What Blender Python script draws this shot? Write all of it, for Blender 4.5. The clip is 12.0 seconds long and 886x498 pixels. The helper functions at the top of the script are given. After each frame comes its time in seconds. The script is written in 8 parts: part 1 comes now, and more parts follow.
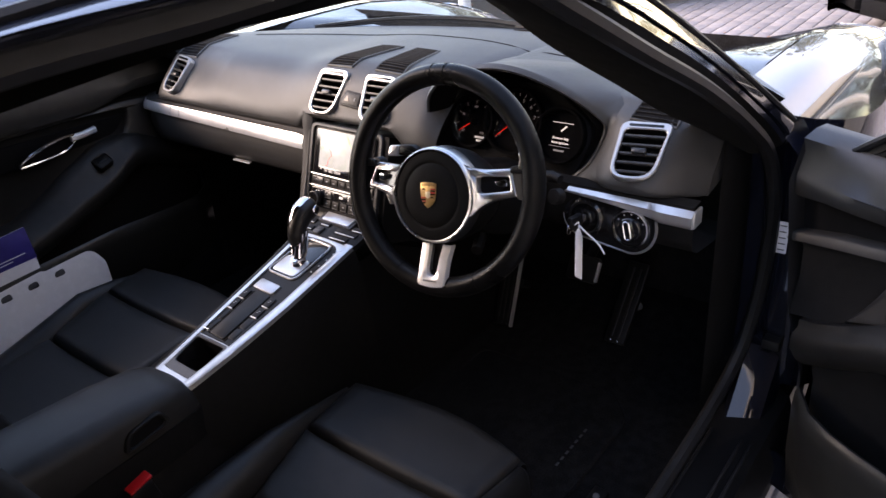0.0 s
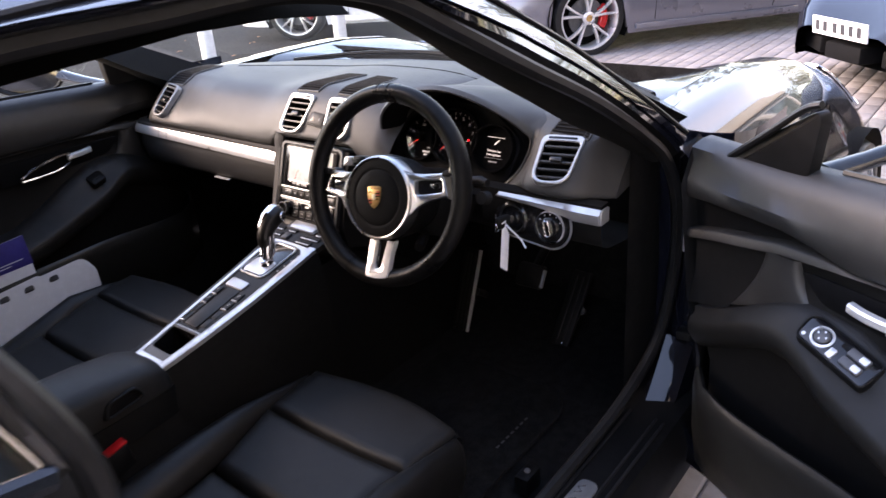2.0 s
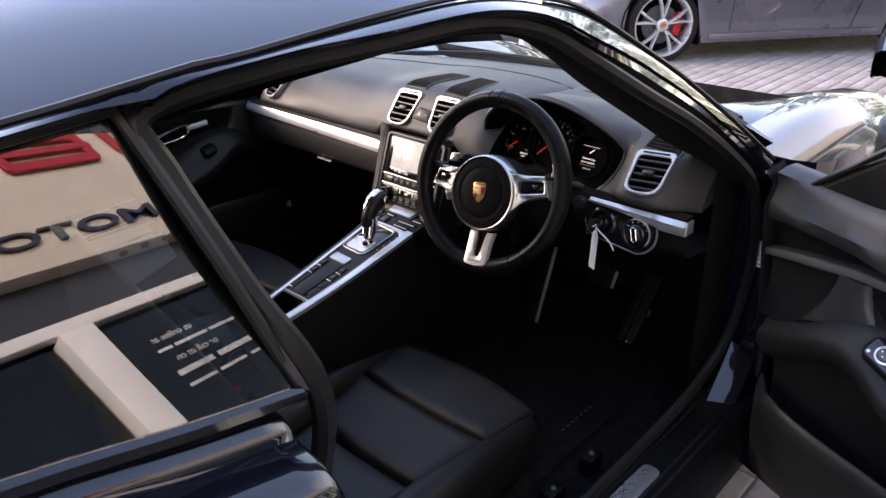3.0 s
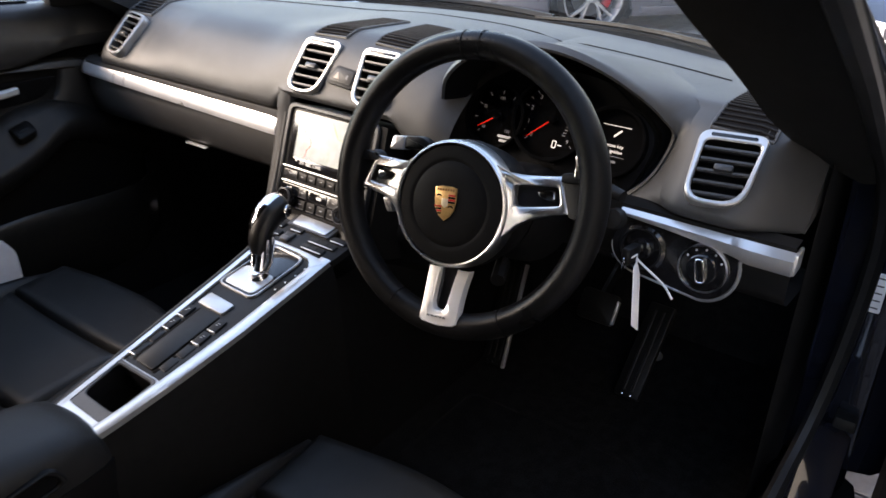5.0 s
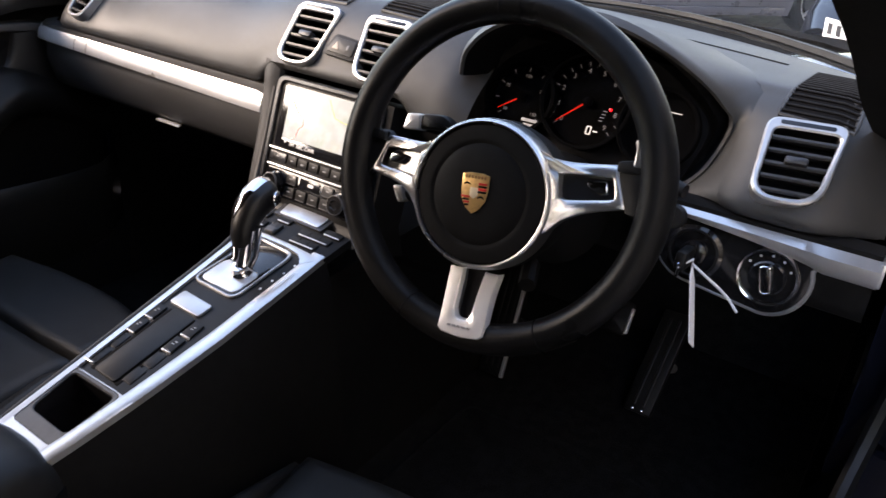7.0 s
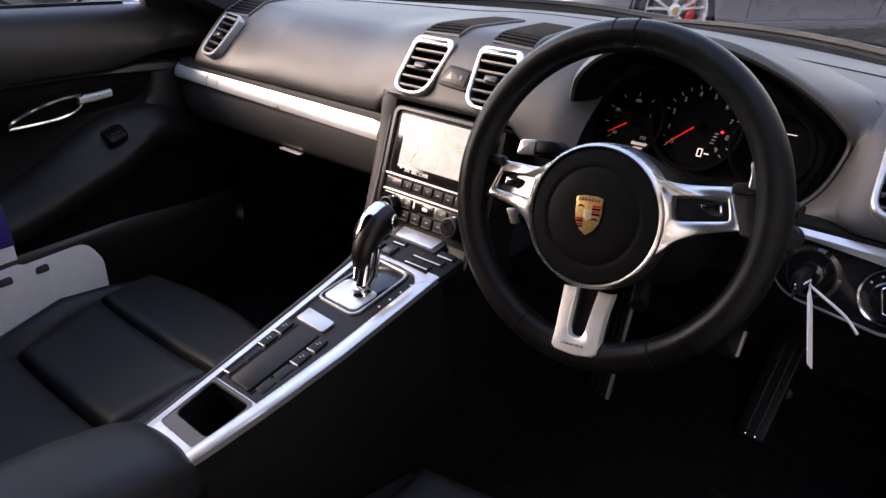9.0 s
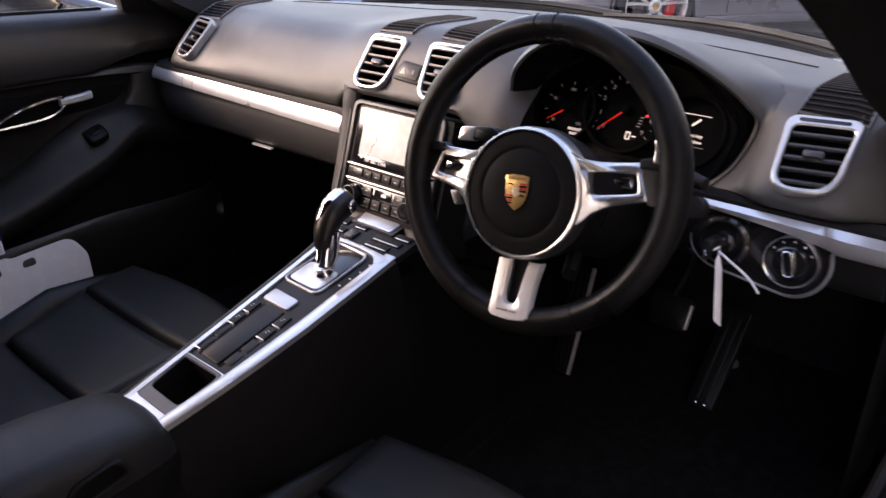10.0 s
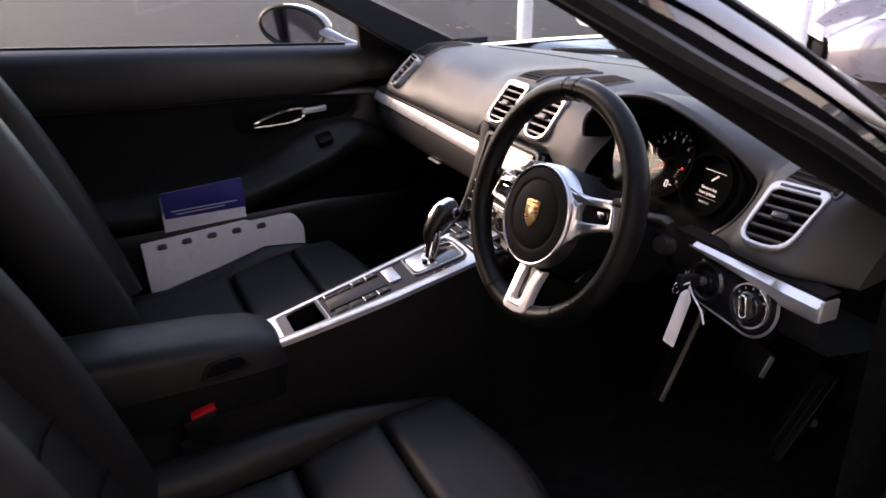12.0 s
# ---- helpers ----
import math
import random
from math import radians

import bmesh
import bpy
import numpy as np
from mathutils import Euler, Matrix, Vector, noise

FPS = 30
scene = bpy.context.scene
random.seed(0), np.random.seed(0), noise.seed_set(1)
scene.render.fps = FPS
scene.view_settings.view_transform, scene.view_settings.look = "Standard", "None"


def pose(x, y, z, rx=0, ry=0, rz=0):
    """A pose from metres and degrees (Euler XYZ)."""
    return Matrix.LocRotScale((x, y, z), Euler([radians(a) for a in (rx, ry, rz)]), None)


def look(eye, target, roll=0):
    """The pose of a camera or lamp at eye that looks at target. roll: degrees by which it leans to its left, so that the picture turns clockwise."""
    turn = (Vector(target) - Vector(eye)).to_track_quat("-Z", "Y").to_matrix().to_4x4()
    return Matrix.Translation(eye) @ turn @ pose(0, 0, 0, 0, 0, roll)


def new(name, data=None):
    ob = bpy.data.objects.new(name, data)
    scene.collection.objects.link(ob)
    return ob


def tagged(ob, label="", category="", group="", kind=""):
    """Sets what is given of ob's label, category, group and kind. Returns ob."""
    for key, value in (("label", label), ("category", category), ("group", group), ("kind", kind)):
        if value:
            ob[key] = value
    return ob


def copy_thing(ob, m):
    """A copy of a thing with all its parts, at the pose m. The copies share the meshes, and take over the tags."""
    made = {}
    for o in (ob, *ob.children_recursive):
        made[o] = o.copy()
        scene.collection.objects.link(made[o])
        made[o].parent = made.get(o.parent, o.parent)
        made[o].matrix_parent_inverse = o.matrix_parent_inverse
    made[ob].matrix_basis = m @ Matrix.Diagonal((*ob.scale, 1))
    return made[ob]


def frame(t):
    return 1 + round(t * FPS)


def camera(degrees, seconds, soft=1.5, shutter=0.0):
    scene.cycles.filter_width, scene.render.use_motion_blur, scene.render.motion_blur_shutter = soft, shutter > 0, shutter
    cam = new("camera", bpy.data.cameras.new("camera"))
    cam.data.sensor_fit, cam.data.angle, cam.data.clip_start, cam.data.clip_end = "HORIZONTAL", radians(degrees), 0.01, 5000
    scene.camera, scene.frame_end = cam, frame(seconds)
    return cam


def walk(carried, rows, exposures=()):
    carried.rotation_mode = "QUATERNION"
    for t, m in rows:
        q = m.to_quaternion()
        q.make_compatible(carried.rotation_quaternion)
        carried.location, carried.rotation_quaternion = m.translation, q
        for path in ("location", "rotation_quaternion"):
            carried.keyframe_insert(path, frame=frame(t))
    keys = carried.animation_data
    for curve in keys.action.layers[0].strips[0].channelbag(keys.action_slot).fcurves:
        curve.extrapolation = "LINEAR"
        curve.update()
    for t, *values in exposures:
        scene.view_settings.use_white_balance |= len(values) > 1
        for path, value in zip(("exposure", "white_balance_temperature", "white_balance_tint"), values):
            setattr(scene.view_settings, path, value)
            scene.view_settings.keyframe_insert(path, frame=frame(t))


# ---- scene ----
cam = camera(60.2, 12.0, shutter=0.4)
PATH = [
    (0, (1.056, -0.823, 1.265), (-0.076, 0.541, 0.34), -4.9),
    (0.5, (1.086, -0.738, 1.256), (-0.093, 0.581, 0.323), -5.4),
    (1, (1.095, -0.672, 1.268), (-0.172, 0.59, 0.372), -4.6),
    (1.5, (1.159, -0.755, 1.249), (-0.108, 0.567, 0.443), -5.1),
    (2, (1.252, -0.913, 1.264), (0.096, 0.494, 0.436), -4.5),
    (2.5, (1.255, -1.049, 1.302), (0.05, 0.304, 0.454), -2.7),
    (3, (1.256, -1.08, 1.333), (0.025, 0.247, 0.483), -0.7),
    (5, (0.824, -0.664, 1.142), (-0.215, 0.793, 0.25), 1.5),
    (5.5, (0.747, -0.608, 1.092), (-0.204, 0.909, 0.202), 2.3),
    (6, (0.71, -0.597, 1.089), (-0.232, 0.922, 0.192), 2.2),
    (6.5, (0.713, -0.59, 1.071), (-0.24, 0.928, 0.183), 3.1),
    (7, (0.699, -0.598, 1.078), (-0.258, 0.912, 0.182), 4.3),
    (7.5, (0.696, -0.634, 1.073), (-0.376, 0.798, 0.178), 4.4),
    (9.5, (0.714, -0.641, 1.096), (-0.464, 0.733, 0.245), 0.5),
    (10, (0.805, -0.663, 1.102), (-0.363, 0.718, 0.249), -0.3),
    (10.5, (0.916, -0.689, 1.14), (-0.225, 0.718, 0.293), 1.5),
    (11, (1.001, -0.639, 1.147), (-0.351, 0.588, 0.331), 1.6),
    (11.5, (1.081, -0.575, 1.145), (-0.448, 0.409, 0.313), -0.7),
    (12, (1.221, -0.566, 1.176), (-0.431, 0.247, 0.394), -0.3),
]
walk(cam, [(t, look(eye, target, roll)) for t, eye, target, roll in PATH], [(0.0, 3.05, 8800, 28), (1.0, 3.13, 8900, 29), (2.3, 3.3, 8900, 29), (3.0, 2.93, 8800, 28), (5.0, 3.26, 8800, 20), (7.0, 3.23, 8800, 23), (9.5, 3.2, 9100, 31), (10.5, 3.24, 9300, 34), (11.0, 3.15, 9300, 34), (12.0, 3.02, 9500, 34)])

GROUND = -0.07  # the car's floor is 0.27 m over the ground

# ---- light ----
world = bpy.data.worlds.new("sky")
scene.world = world
world.use_nodes = True
wn, wl = world.node_tree.nodes, world.node_tree.links
wn.clear()
w_out, w_bg, w_sky = wn.new("ShaderNodeOutputWorld"), wn.new("ShaderNodeBackground"), wn.new("ShaderNodeTexSky")
w_sky.sky_type, w_sky.sun_disc = "NISHITA", False
w_sky.dust_density, w_sky.ozone_density, w_sky.air_density = 0.3, 3.0, 1.0
w_sky.sun_elevation, w_sky.sun_rotation = radians(27), radians(-124)
w_co, w_map, w_cl, w_rm, w_mx = (wn.new("ShaderNodeTexCoord"), wn.new("ShaderNodeMapping"), wn.new("ShaderNodeTexNoise"),
                                 wn.new("ShaderNodeValToRGB"), wn.new("ShaderNodeMixRGB"))
w_map.inputs["Scale"].default_value = (1.0, 1.0, 2.2)
w_map.inputs["Location"].default_value = (11.47, 6.34, 0.78)
w_cl.inputs["Scale"].default_value, w_cl.inputs["Detail"].default_value, w_cl.inputs["Roughness"].default_value = 1.0, 4, 0.5
w_rm.color_ramp.elements[0].position, w_rm.color_ramp.elements[1].position = 0.59, 0.96
w_mx.inputs["Color2"].default_value = (4.5, 4.45, 4.6, 1)
w_bg.inputs["Strength"].default_value = 0.15
wl.new(w_co.outputs["Generated"], w_map.inputs["Vector"])
wl.new(w_map.outputs["Vector"], w_cl.inputs["Vector"])
wl.new(w_cl.outputs["Fac"], w_rm.inputs["Fac"])
wl.new(w_rm.outputs["Color"], w_mx.inputs["Fac"])
wl.new(w_sky.outputs["Color"], w_mx.inputs["Color1"])
wl.new(w_mx.outputs["Color"], w_bg.inputs["Color"])
wl.new(w_bg.outputs["Background"], w_out.inputs["Surface"])

sun = new("sun", bpy.data.lights.new("sun", "SUN"))
sun.data.energy, sun.data.angle, sun.data.color = 0.95, radians(34), (1.0, 0.96, 0.91)
sun.matrix_world = look((0, 0, 0), (0.75, 0.50, -0.45))


# ---- materials ----
def material(name, colour, rough=0.5, metal=0.0, var=0.25, scale=40.0, bump=0.0, bump_scale=300.0, coat=0.0, grain="noise",
             rough_var=0.12, spec=0.5):
    """A surface with mottling at two scales, uneven gloss and a fine relief."""
    m = bpy.data.materials.new(name)
    m.use_nodes = True
    n, l = m.node_tree.nodes, m.node_tree.links
    b = n["Principled BSDF"]
    co = n.new("ShaderNodeTexCoord")
    n1, n2, mix = n.new("ShaderNodeTexNoise"), n.new("ShaderNodeTexNoise"), n.new("ShaderNodeMath")
    n1.inputs["Scale"].default_value, n2.inputs["Scale"].default_value = scale, scale * 0.11
    n1.inputs["Detail"].default_value = n2.inputs["Detail"].default_value = 5
    mix.operation = "ADD"
    ramp = n.new("ShaderNodeValToRGB")
    c = np.array(colour)
    ramp.color_ramp.elements[0].color = (*np.clip(c * (1 - var), 0, 1), 1)
    ramp.color_ramp.elements[1].color = (*np.clip(c * (1 + var), 0, 1), 1)
    ramp.color_ramp.elements[0].position, ramp.color_ramp.elements[1].position = 0.7, 0.98
    half = n.new("ShaderNodeMath")
    half.operation, half.inputs[1].default_value = "MULTIPLY", 0.84
    for t in (n1, n2):
        l.new(co.outputs["Object"], t.inputs["Vector"])
    l.new(n1.outputs["Fac"], mix.inputs[0])
    l.new(n2.outputs["Fac"], mix.inputs[1])
    l.new(mix.outputs[0], half.inputs[0])
    l.new(half.outputs[0], ramp.inputs["Fac"])
    l.new(ramp.outputs["Color"], b.inputs["Base Color"])
    rr = n.new("ShaderNodeMapRange")
    rr.inputs["From Min"].default_value, rr.inputs["From Max"].default_value = 0.3, 0.7
    rr.inputs["To Min"].default_value, rr.inputs["To Max"].default_value = max(rough - rough_var, 0.02), min(rough + rough_var, 1)
    l.new(n2.outputs["Fac"], rr.inputs["Value"])
    l.new(rr.outputs["Result"], b.inputs["Roughness"])
    b.inputs["Metallic"].default_value = metal
    b.inputs["Coat Weight"].default_value = coat
    b.inputs["Coat Roughness"].default_value = 0.04
    b.inputs["Specular IOR Level"].default_value = spec
    if bump:
        bp = n.new("ShaderNodeBump")
        if grain == "cells":
            g = n.new("ShaderNodeTexVoronoi")
            g.feature = "DISTANCE_TO_EDGE"
            out = g.outputs["Distance"]
        else:
            g = n.new("ShaderNodeTexNoise")
            g.inputs["Detail"].default_value = 3
            out = g.outputs["Fac"]
        g.inputs["Scale"].default_value = bump_scale
        if grain == "brushed":
            mp = n.new("ShaderNodeMapping")
            mp.inputs["Scale"].default_value = (0.03, 1, 1)
            l.new(co.outputs["Object"], mp.inputs["Vector"])
            l.new(mp.outputs["Vector"], g.inputs["Vector"])
        else:
            l.new(co.outputs["Object"], g.inputs["Vector"])
        bp.inputs["Strength"].default_value, bp.inputs["Distance"].default_value = bump, 0.001
        l.new(out, bp.inputs["Height"])
        l.new(bp.outputs["Normal"], b.inputs["Normal"])
    return m


def glow(name, colour, strength):
    m = bpy.data.materials.new(name)
    m.use_nodes = True
    b = m.node_tree.nodes["Principled BSDF"]
    b.inputs["Base Color"].default_value = (*[0.3 * v for v in colour], 1)
    b.inputs["Emission Color"].default_value = (*colour, 1)
    b.inputs["Emission Strength"].default_value = strength
    b.inputs["Roughness"].default_value = 0.2
    return m


def clear_glass(name, tint, rough=0.0, mirror=0.05):
    """Thin glass: mostly clear, with a true mirror gloss at its face."""
    m = bpy.data.materials.new(name)
    m.use_nodes = True
    n, l = m.node_tree.nodes, m.node_tree.links
    n.clear()
    o, mix, tr, gl, lw, pw, mr = (n.new("ShaderNodeOutputMaterial"), n.new("ShaderNodeMixShader"), n.new("ShaderNodeBsdfTransparent"),
                                  n.new("ShaderNodeBsdfGlossy"), n.new("ShaderNodeLayerWeight"), n.new("ShaderNodeMath"), n.new("ShaderNodeMapRange"))
    tr.inputs["Color"].default_value = (*tint, 1)
    gl.inputs["Roughness"].default_value = rough
    lw.inputs["Blend"].default_value = 0.5
    pw.operation, pw.inputs[1].default_value = "POWER", 4.5
    mr.inputs["To Min"].default_value, mr.inputs["To Max"].default_value = mirror, 1.0
    l.new(lw.outputs["Facing"], pw.inputs[0])
    l.new(pw.outputs[0], mr.inputs["Value"])
    l.new(mr.outputs["Result"], mix.inputs["Fac"])
    l.new(tr.outputs["BSDF"], mix.inputs[1])
    l.new(gl.outputs["BSDF"], mix.inputs[2])
    l.new(mix.outputs["Shader"], o.inputs["Surface"])
    return m


VINYL = material("soft_vinyl", (0.029, 0.0286, 0.0282), 0.52, 0, 0.10, 30, 0.22, 900, grain="cells", spec=0.48, rough_var=0.03)
DOOR_VINYL = material("door_vinyl", (0.019, 0.0188, 0.0186), 0.45, 0, 0.16, 30, 0.25, 900, grain="cells", spec=0.5, rough_var=0.04)
LEATHER = material("black_leather", (0.0115, 0.0112, 0.0109), 0.46, 0, 0.2, 35, 0.3, 650, grain="cells", spec=0.30, rough_var=0.05)
RIM_LEATHER = material("smooth_leather", (0.0055, 0.0055, 0.0058), 0.38, 0, 0.2, 60, 0.15, 900, grain="cells", spec=0.14)
GRIP_LEATHER = material("grip_leather", (0.006, 0.006, 0.0062), 0.36, 0, 0.2, 60, 0.12, 900, grain="cells", spec=0.4)
AIRBAG = material("airbag_vinyl", (0.004, 0.004, 0.0042), 0.66, 0, 0.2, 60, 0.15, 900, grain="cells", spec=0.08)
MARK_GREY = material("mark_grey", (0.30, 0.30, 0.30), 0.5, 0, 0.1, 60)
PLASTIC = material("black_plastic", (0.006, 0.006, 0.0063), 0.48, 0, 0.2, 60, 0.12, 700, spec=0.22)
GREY_PLASTIC = material("grey_plastic", (0.07, 0.07, 0.072), 0.42, 0, 0.15, 60, 0.1, 700)
GLOSS = material("gloss_black", (0.008, 0.008, 0.009), 0.12, 0, 0.2, 60)
SLAT = material("slat_plastic", (0.022, 0.022, 0.023), 0.34, 0, 0.15, 60, 0.08, 700)
GRILLE = material("grille_plastic", (0.011, 0.011, 0.0115), 0.6, 0, 0.15, 60, 0.1, 700, spec=0.06)
SWITCH = material("switch_plastic", (0.014, 0.0138, 0.013), 0.4, 0, 0.15, 60, 0.1, 700, spec=0.3)
DULL = material("dull_black", (0.004, 0.004, 0.0045), 0.8, 0, 0.2, 60, spec=0.08)
ALU = material("brushed_aluminium", (0.58, 0.576, 0.572), 0.30, 0.8, 0.08, 30, 0.12, 900, grain="brushed", rough_var=0.06)
SATIN = material("satin_silver_paint", (0.72, 0.715, 0.71), 0.30, 0.55, 0.06, 30, 0.05, 900, rough_var=0.05)
VENT_SILVER = material("vent_silver", (0.46, 0.457, 0.455), 0.32, 0.75, 0.06, 30, 0.05, 900, rough_var=0.05)
CHROME = material("chrome", (0.75, 0.75, 0.77), 0.1, 1.0, 0.05, 30, rough_var=0.04)
CARPET = material("black_carpet", (0.011, 0.011, 0.0112), 0.95, 0, 0.4, 400, 0.8, 900, spec=0.05)
DARK_TRIM = material("dark_trim", (0.0065, 0.0065, 0.0067), 0.65, 0, 0.2, 60, 0.2, 700, spec=0.12)
MIRROR = material("mirror_silver", (0.36, 0.38, 0.41), 0.02, 1.0, 0.01, 20, rough_var=0.01)
WHEEL_METAL = material("polished_aluminium", (0.66, 0.655, 0.65), 0.26, 1.0, 0.06, 30, rough_var=0.05)
RUBBER = material("black_rubber", (0.009, 0.009, 0.0095), 0.45, 0, 0.25, 50, 0.1, 500, spec=0.30)
FRAME_TRIM = material("frame_trim_black", (0.004, 0.004, 0.0043), 0.85, 0, 0.2, 60, 0.1, 500, spec=0.03)
SILL_BLACK = material("sill_black", (0.006, 0.006, 0.0063), 0.6, 0, 0.2, 60, 0.15, 500, spec=0.10)
PILLAR_SATIN = material("pillar_satin", (0.020, 0.020, 0.023), 0.34, 0, 0.15, 60, 0.05, 500, spec=0.5, rough_var=0.04)
PAINT = material("black_metallic_paint", (0.004, 0.005, 0.009), 0.22, 0.0, 0.1, 300, coat=1.0, rough_var=0.03, spec=0.08)
FAR_PAINT = material("grey_metallic_paint", (0.13, 0.125, 0.145), 0.34, 0.4, 0.03, 60, coat=1.0)
WHITE_PAINT = material("white_paint", (0.75, 0.75, 0.75), 0.3, 0, 0.05, 200, coat=0.8)
WHITE = material("white_card", (0.72, 0.71, 0.72), 0.6, 0, 0.05, 60)
BLUE = material("blue_card", (0.035, 0.03, 0.19), 0.4, 0, 0.1, 60)
RED = material("red_plastic", (0.5, 0.01, 0.012), 0.35, 0, 0.1, 60)
GOLD = material("gold_enamel", (0.55, 0.33, 0.13), 0.3, 0.7, 0.2, 200)
HEADLINER = material("black_headliner", (0.007, 0.007, 0.007), 0.95, 0, 0.3, 300, 0.4, 800, spec=0.1)
GLASS = clear_glass("window_glass", (0.86, 0.9, 0.88))
DARK_GLASS = clear_glass("tinted_glass", (0.30, 0.33, 0.32), 0.0, 0.18)
SHOP_GLASS = clear_glass("shop_glass", (0.55, 0.58, 0.57), 0.0, 0.03)
GAUGE_GLASS = clear_glass("gauge_glass", (0.97, 0.97, 0.97), 0.0, 0.012)


# ---- mesh building ----
class Form:
    """Points and faces of one mesh."""

    def __init__(self):
        self.v, self.f = [], []

    def add(self, verts, faces):
        k = len(self.v)
        self.v += [tuple(map(float, p)) for p in verts]
        self.f += [tuple(i + k for i in f) for f in faces]
        return self

    def grid(self, rows, close_u=False, close_v=False, caps=False):
        """A skin over rows of points. close_u: each row is a ring."""
        n, m = len(rows), len(rows[0])
        faces = []
        for i in range(n if close_v else n - 1):
            for j in range(m if close_u else m - 1):
                a, b = i * m + j, i * m + (j + 1) % m
                c, d = ((i + 1) % n) * m + (j + 1) % m, ((i + 1) % n) * m + j
                faces.append((a, b, c, d))
        if caps:
            faces += [tuple(range(m))[::-1], tuple(range((n - 1) * m, n * m))]
        return self.add([p for r in rows for p in r], faces)

    def tube(self, path, r, sides=10, closed=False, flat=1.0, caps=True):
        """A round bar along points; r may be a list. flat squeezes it along the bar's second axis."""
        path = [Vector(p) for p in path]
        n = len(path)
        rows, up = [], None
        for i, p in enumerate(path):
            a = path[(i - 1) % n] if (closed or i) else p
            b = path[(i + 1) % n] if (closed or i < n - 1) else p
            d = (b - a).normalized()
            if up is None:
                up = Vector((0, 0, 1)) if abs(d.z) < 0.9 else Vector((0, 1, 0))
            side = d.cross(up).normalized()
            up = side.cross(d).normalized()
            rr = r[i] if isinstance(r, (list, tuple)) else r
            rows.append([p + side * rr * math.cos(k * 2 * math.pi / sides) + up * rr * flat * math.sin(k * 2 * math.pi / sides)
                         for k in range(sides)])
        return self.grid(rows, True, closed, caps and not closed)

    def box(self, centre, size, rot=(0, 0, 0), bevel=0.0, seg=2):
        bm = bmesh.new()
        bmesh.ops.create_cube(bm, size=1.0, matrix=pose(*centre, *rot) @ Matrix.Diagonal((*size, 1)))
        if bevel:
            bmesh.ops.bevel(bm, geom=bm.edges[:], offset=bevel, segments=seg, profile=0.5, affect="EDGES")
        bm.verts.index_update()
        self.add([v.co for v in bm.verts], [[v.index for v in f.verts] for f in bm.faces])
        bm.free()
        return self

    def panel(self, outline, fr, depth, chamfer=0.0, back=0.0):
        """A plate: outline in (u, v) on the frame fr = (origin, U, V, N), its face depth out along N."""
        o, u, v, n = fr
        pt = lambda q, h: o + u * q[0] + v * q[1] + n * h
        rings = [[pt(q, back) for q in outline]]
        if chamfer:
            rings.append([pt(q, depth - chamfer) for q in outline])
            rings.append([pt(q, depth - chamfer * 0.3) for q in inset(outline, chamfer * 0.3)])
            rings.append([pt(q, depth) for q in inset(outline, chamfer)])
        else:
            rings.append([pt(q, depth) for q in outline])
        return self.grid(rings, True, False, True)

    def ring(self, outer, inner, fr, depth, chamfer=0.001, back=0.0):
        """A frame between two outlines of as many points each."""
        o, u, v, n = fr
        pt = lambda q, h: o + u * q[0] + v * q[1] + n * h
        rows = [[pt(q, back) for q in outer], [pt(q, depth - chamfer) for q in outer], [pt(q, depth) for q in inset(outer, chamfer)],
                [pt(q, depth) for q in inset(inner, -chamfer)], [pt(q, depth - chamfer) for q in inner], [pt(q, back) for q in inner]]
        return self.grid(rows, True, True)

    def lathe(self, profile, fr, sides=32):
        """A turned form: profile of (radius, height) about the frame's N."""
        o, u, v, n = fr
        rows = [[o + (u * math.cos(2 * math.pi * k / sides) + v * math.sin(2 * math.pi * k / sides)) * max(r, 1e-5) + n * h
                 for k in range(sides)] for r, h in profile]
        if profile[0][0] > 1e-4 and profile[-1][0] > 1e-4:
            return self.grid(rows, True, True)
        return self.grid(rows, True, False, True)

    def moved(self, m):
        self.v = [tuple(m @ Vector(p)) for p in self.v]
        return self


def inset(outline, d):
    """The outline (anticlockwise or not) drawn inwards by d."""
    q = [Vector((a[0], a[1])) for a in outline]
    n = len(q)
    area = sum(q[i].x * q[(i + 1) % n].y - q[(i + 1) % n].x * q[i].y for i in range(n))
    out = []
    for i in range(n):
        e1, e2 = (q[i] - q[i - 1]), (q[(i + 1) % n] - q[i])
        e1 = e1.normalized() if e1.length > 1e-9 else e2.normalized()
        e2 = e2.normalized() if e2.length > 1e-9 else e1
        t = (e1 + e2)
        t = t.normalized() if t.length > 1e-6 else e1
        nrm = Vector((-t.y, t.x)) * (1 if area > 0 else -1)
        k = max(nrm.dot(Vector((-e1.y, e1.x)) * (1 if area > 0 else -1)), 0.5)
        out.append(q[i] + nrm * (d / k))
    return [(p.x, p.y) for p in out]


def rounded(w, h, r, seg=4, cx=0.0, cy=0.0):
    """A rounded rectangle."""
    pts = []
    for sx, sy, a0 in ((1, 1, 0), (-1, 1, 90), (-1, -1, 180), (1, -1, 270)):
        for k in range(seg + 1):
            a = radians(a0 + 90 * k / seg)
            pts.append((cx + sx * (w / 2 - r) + r * math.cos(a), cy + sy * (h / 2 - r) + r * math.sin(a)))
    return pts


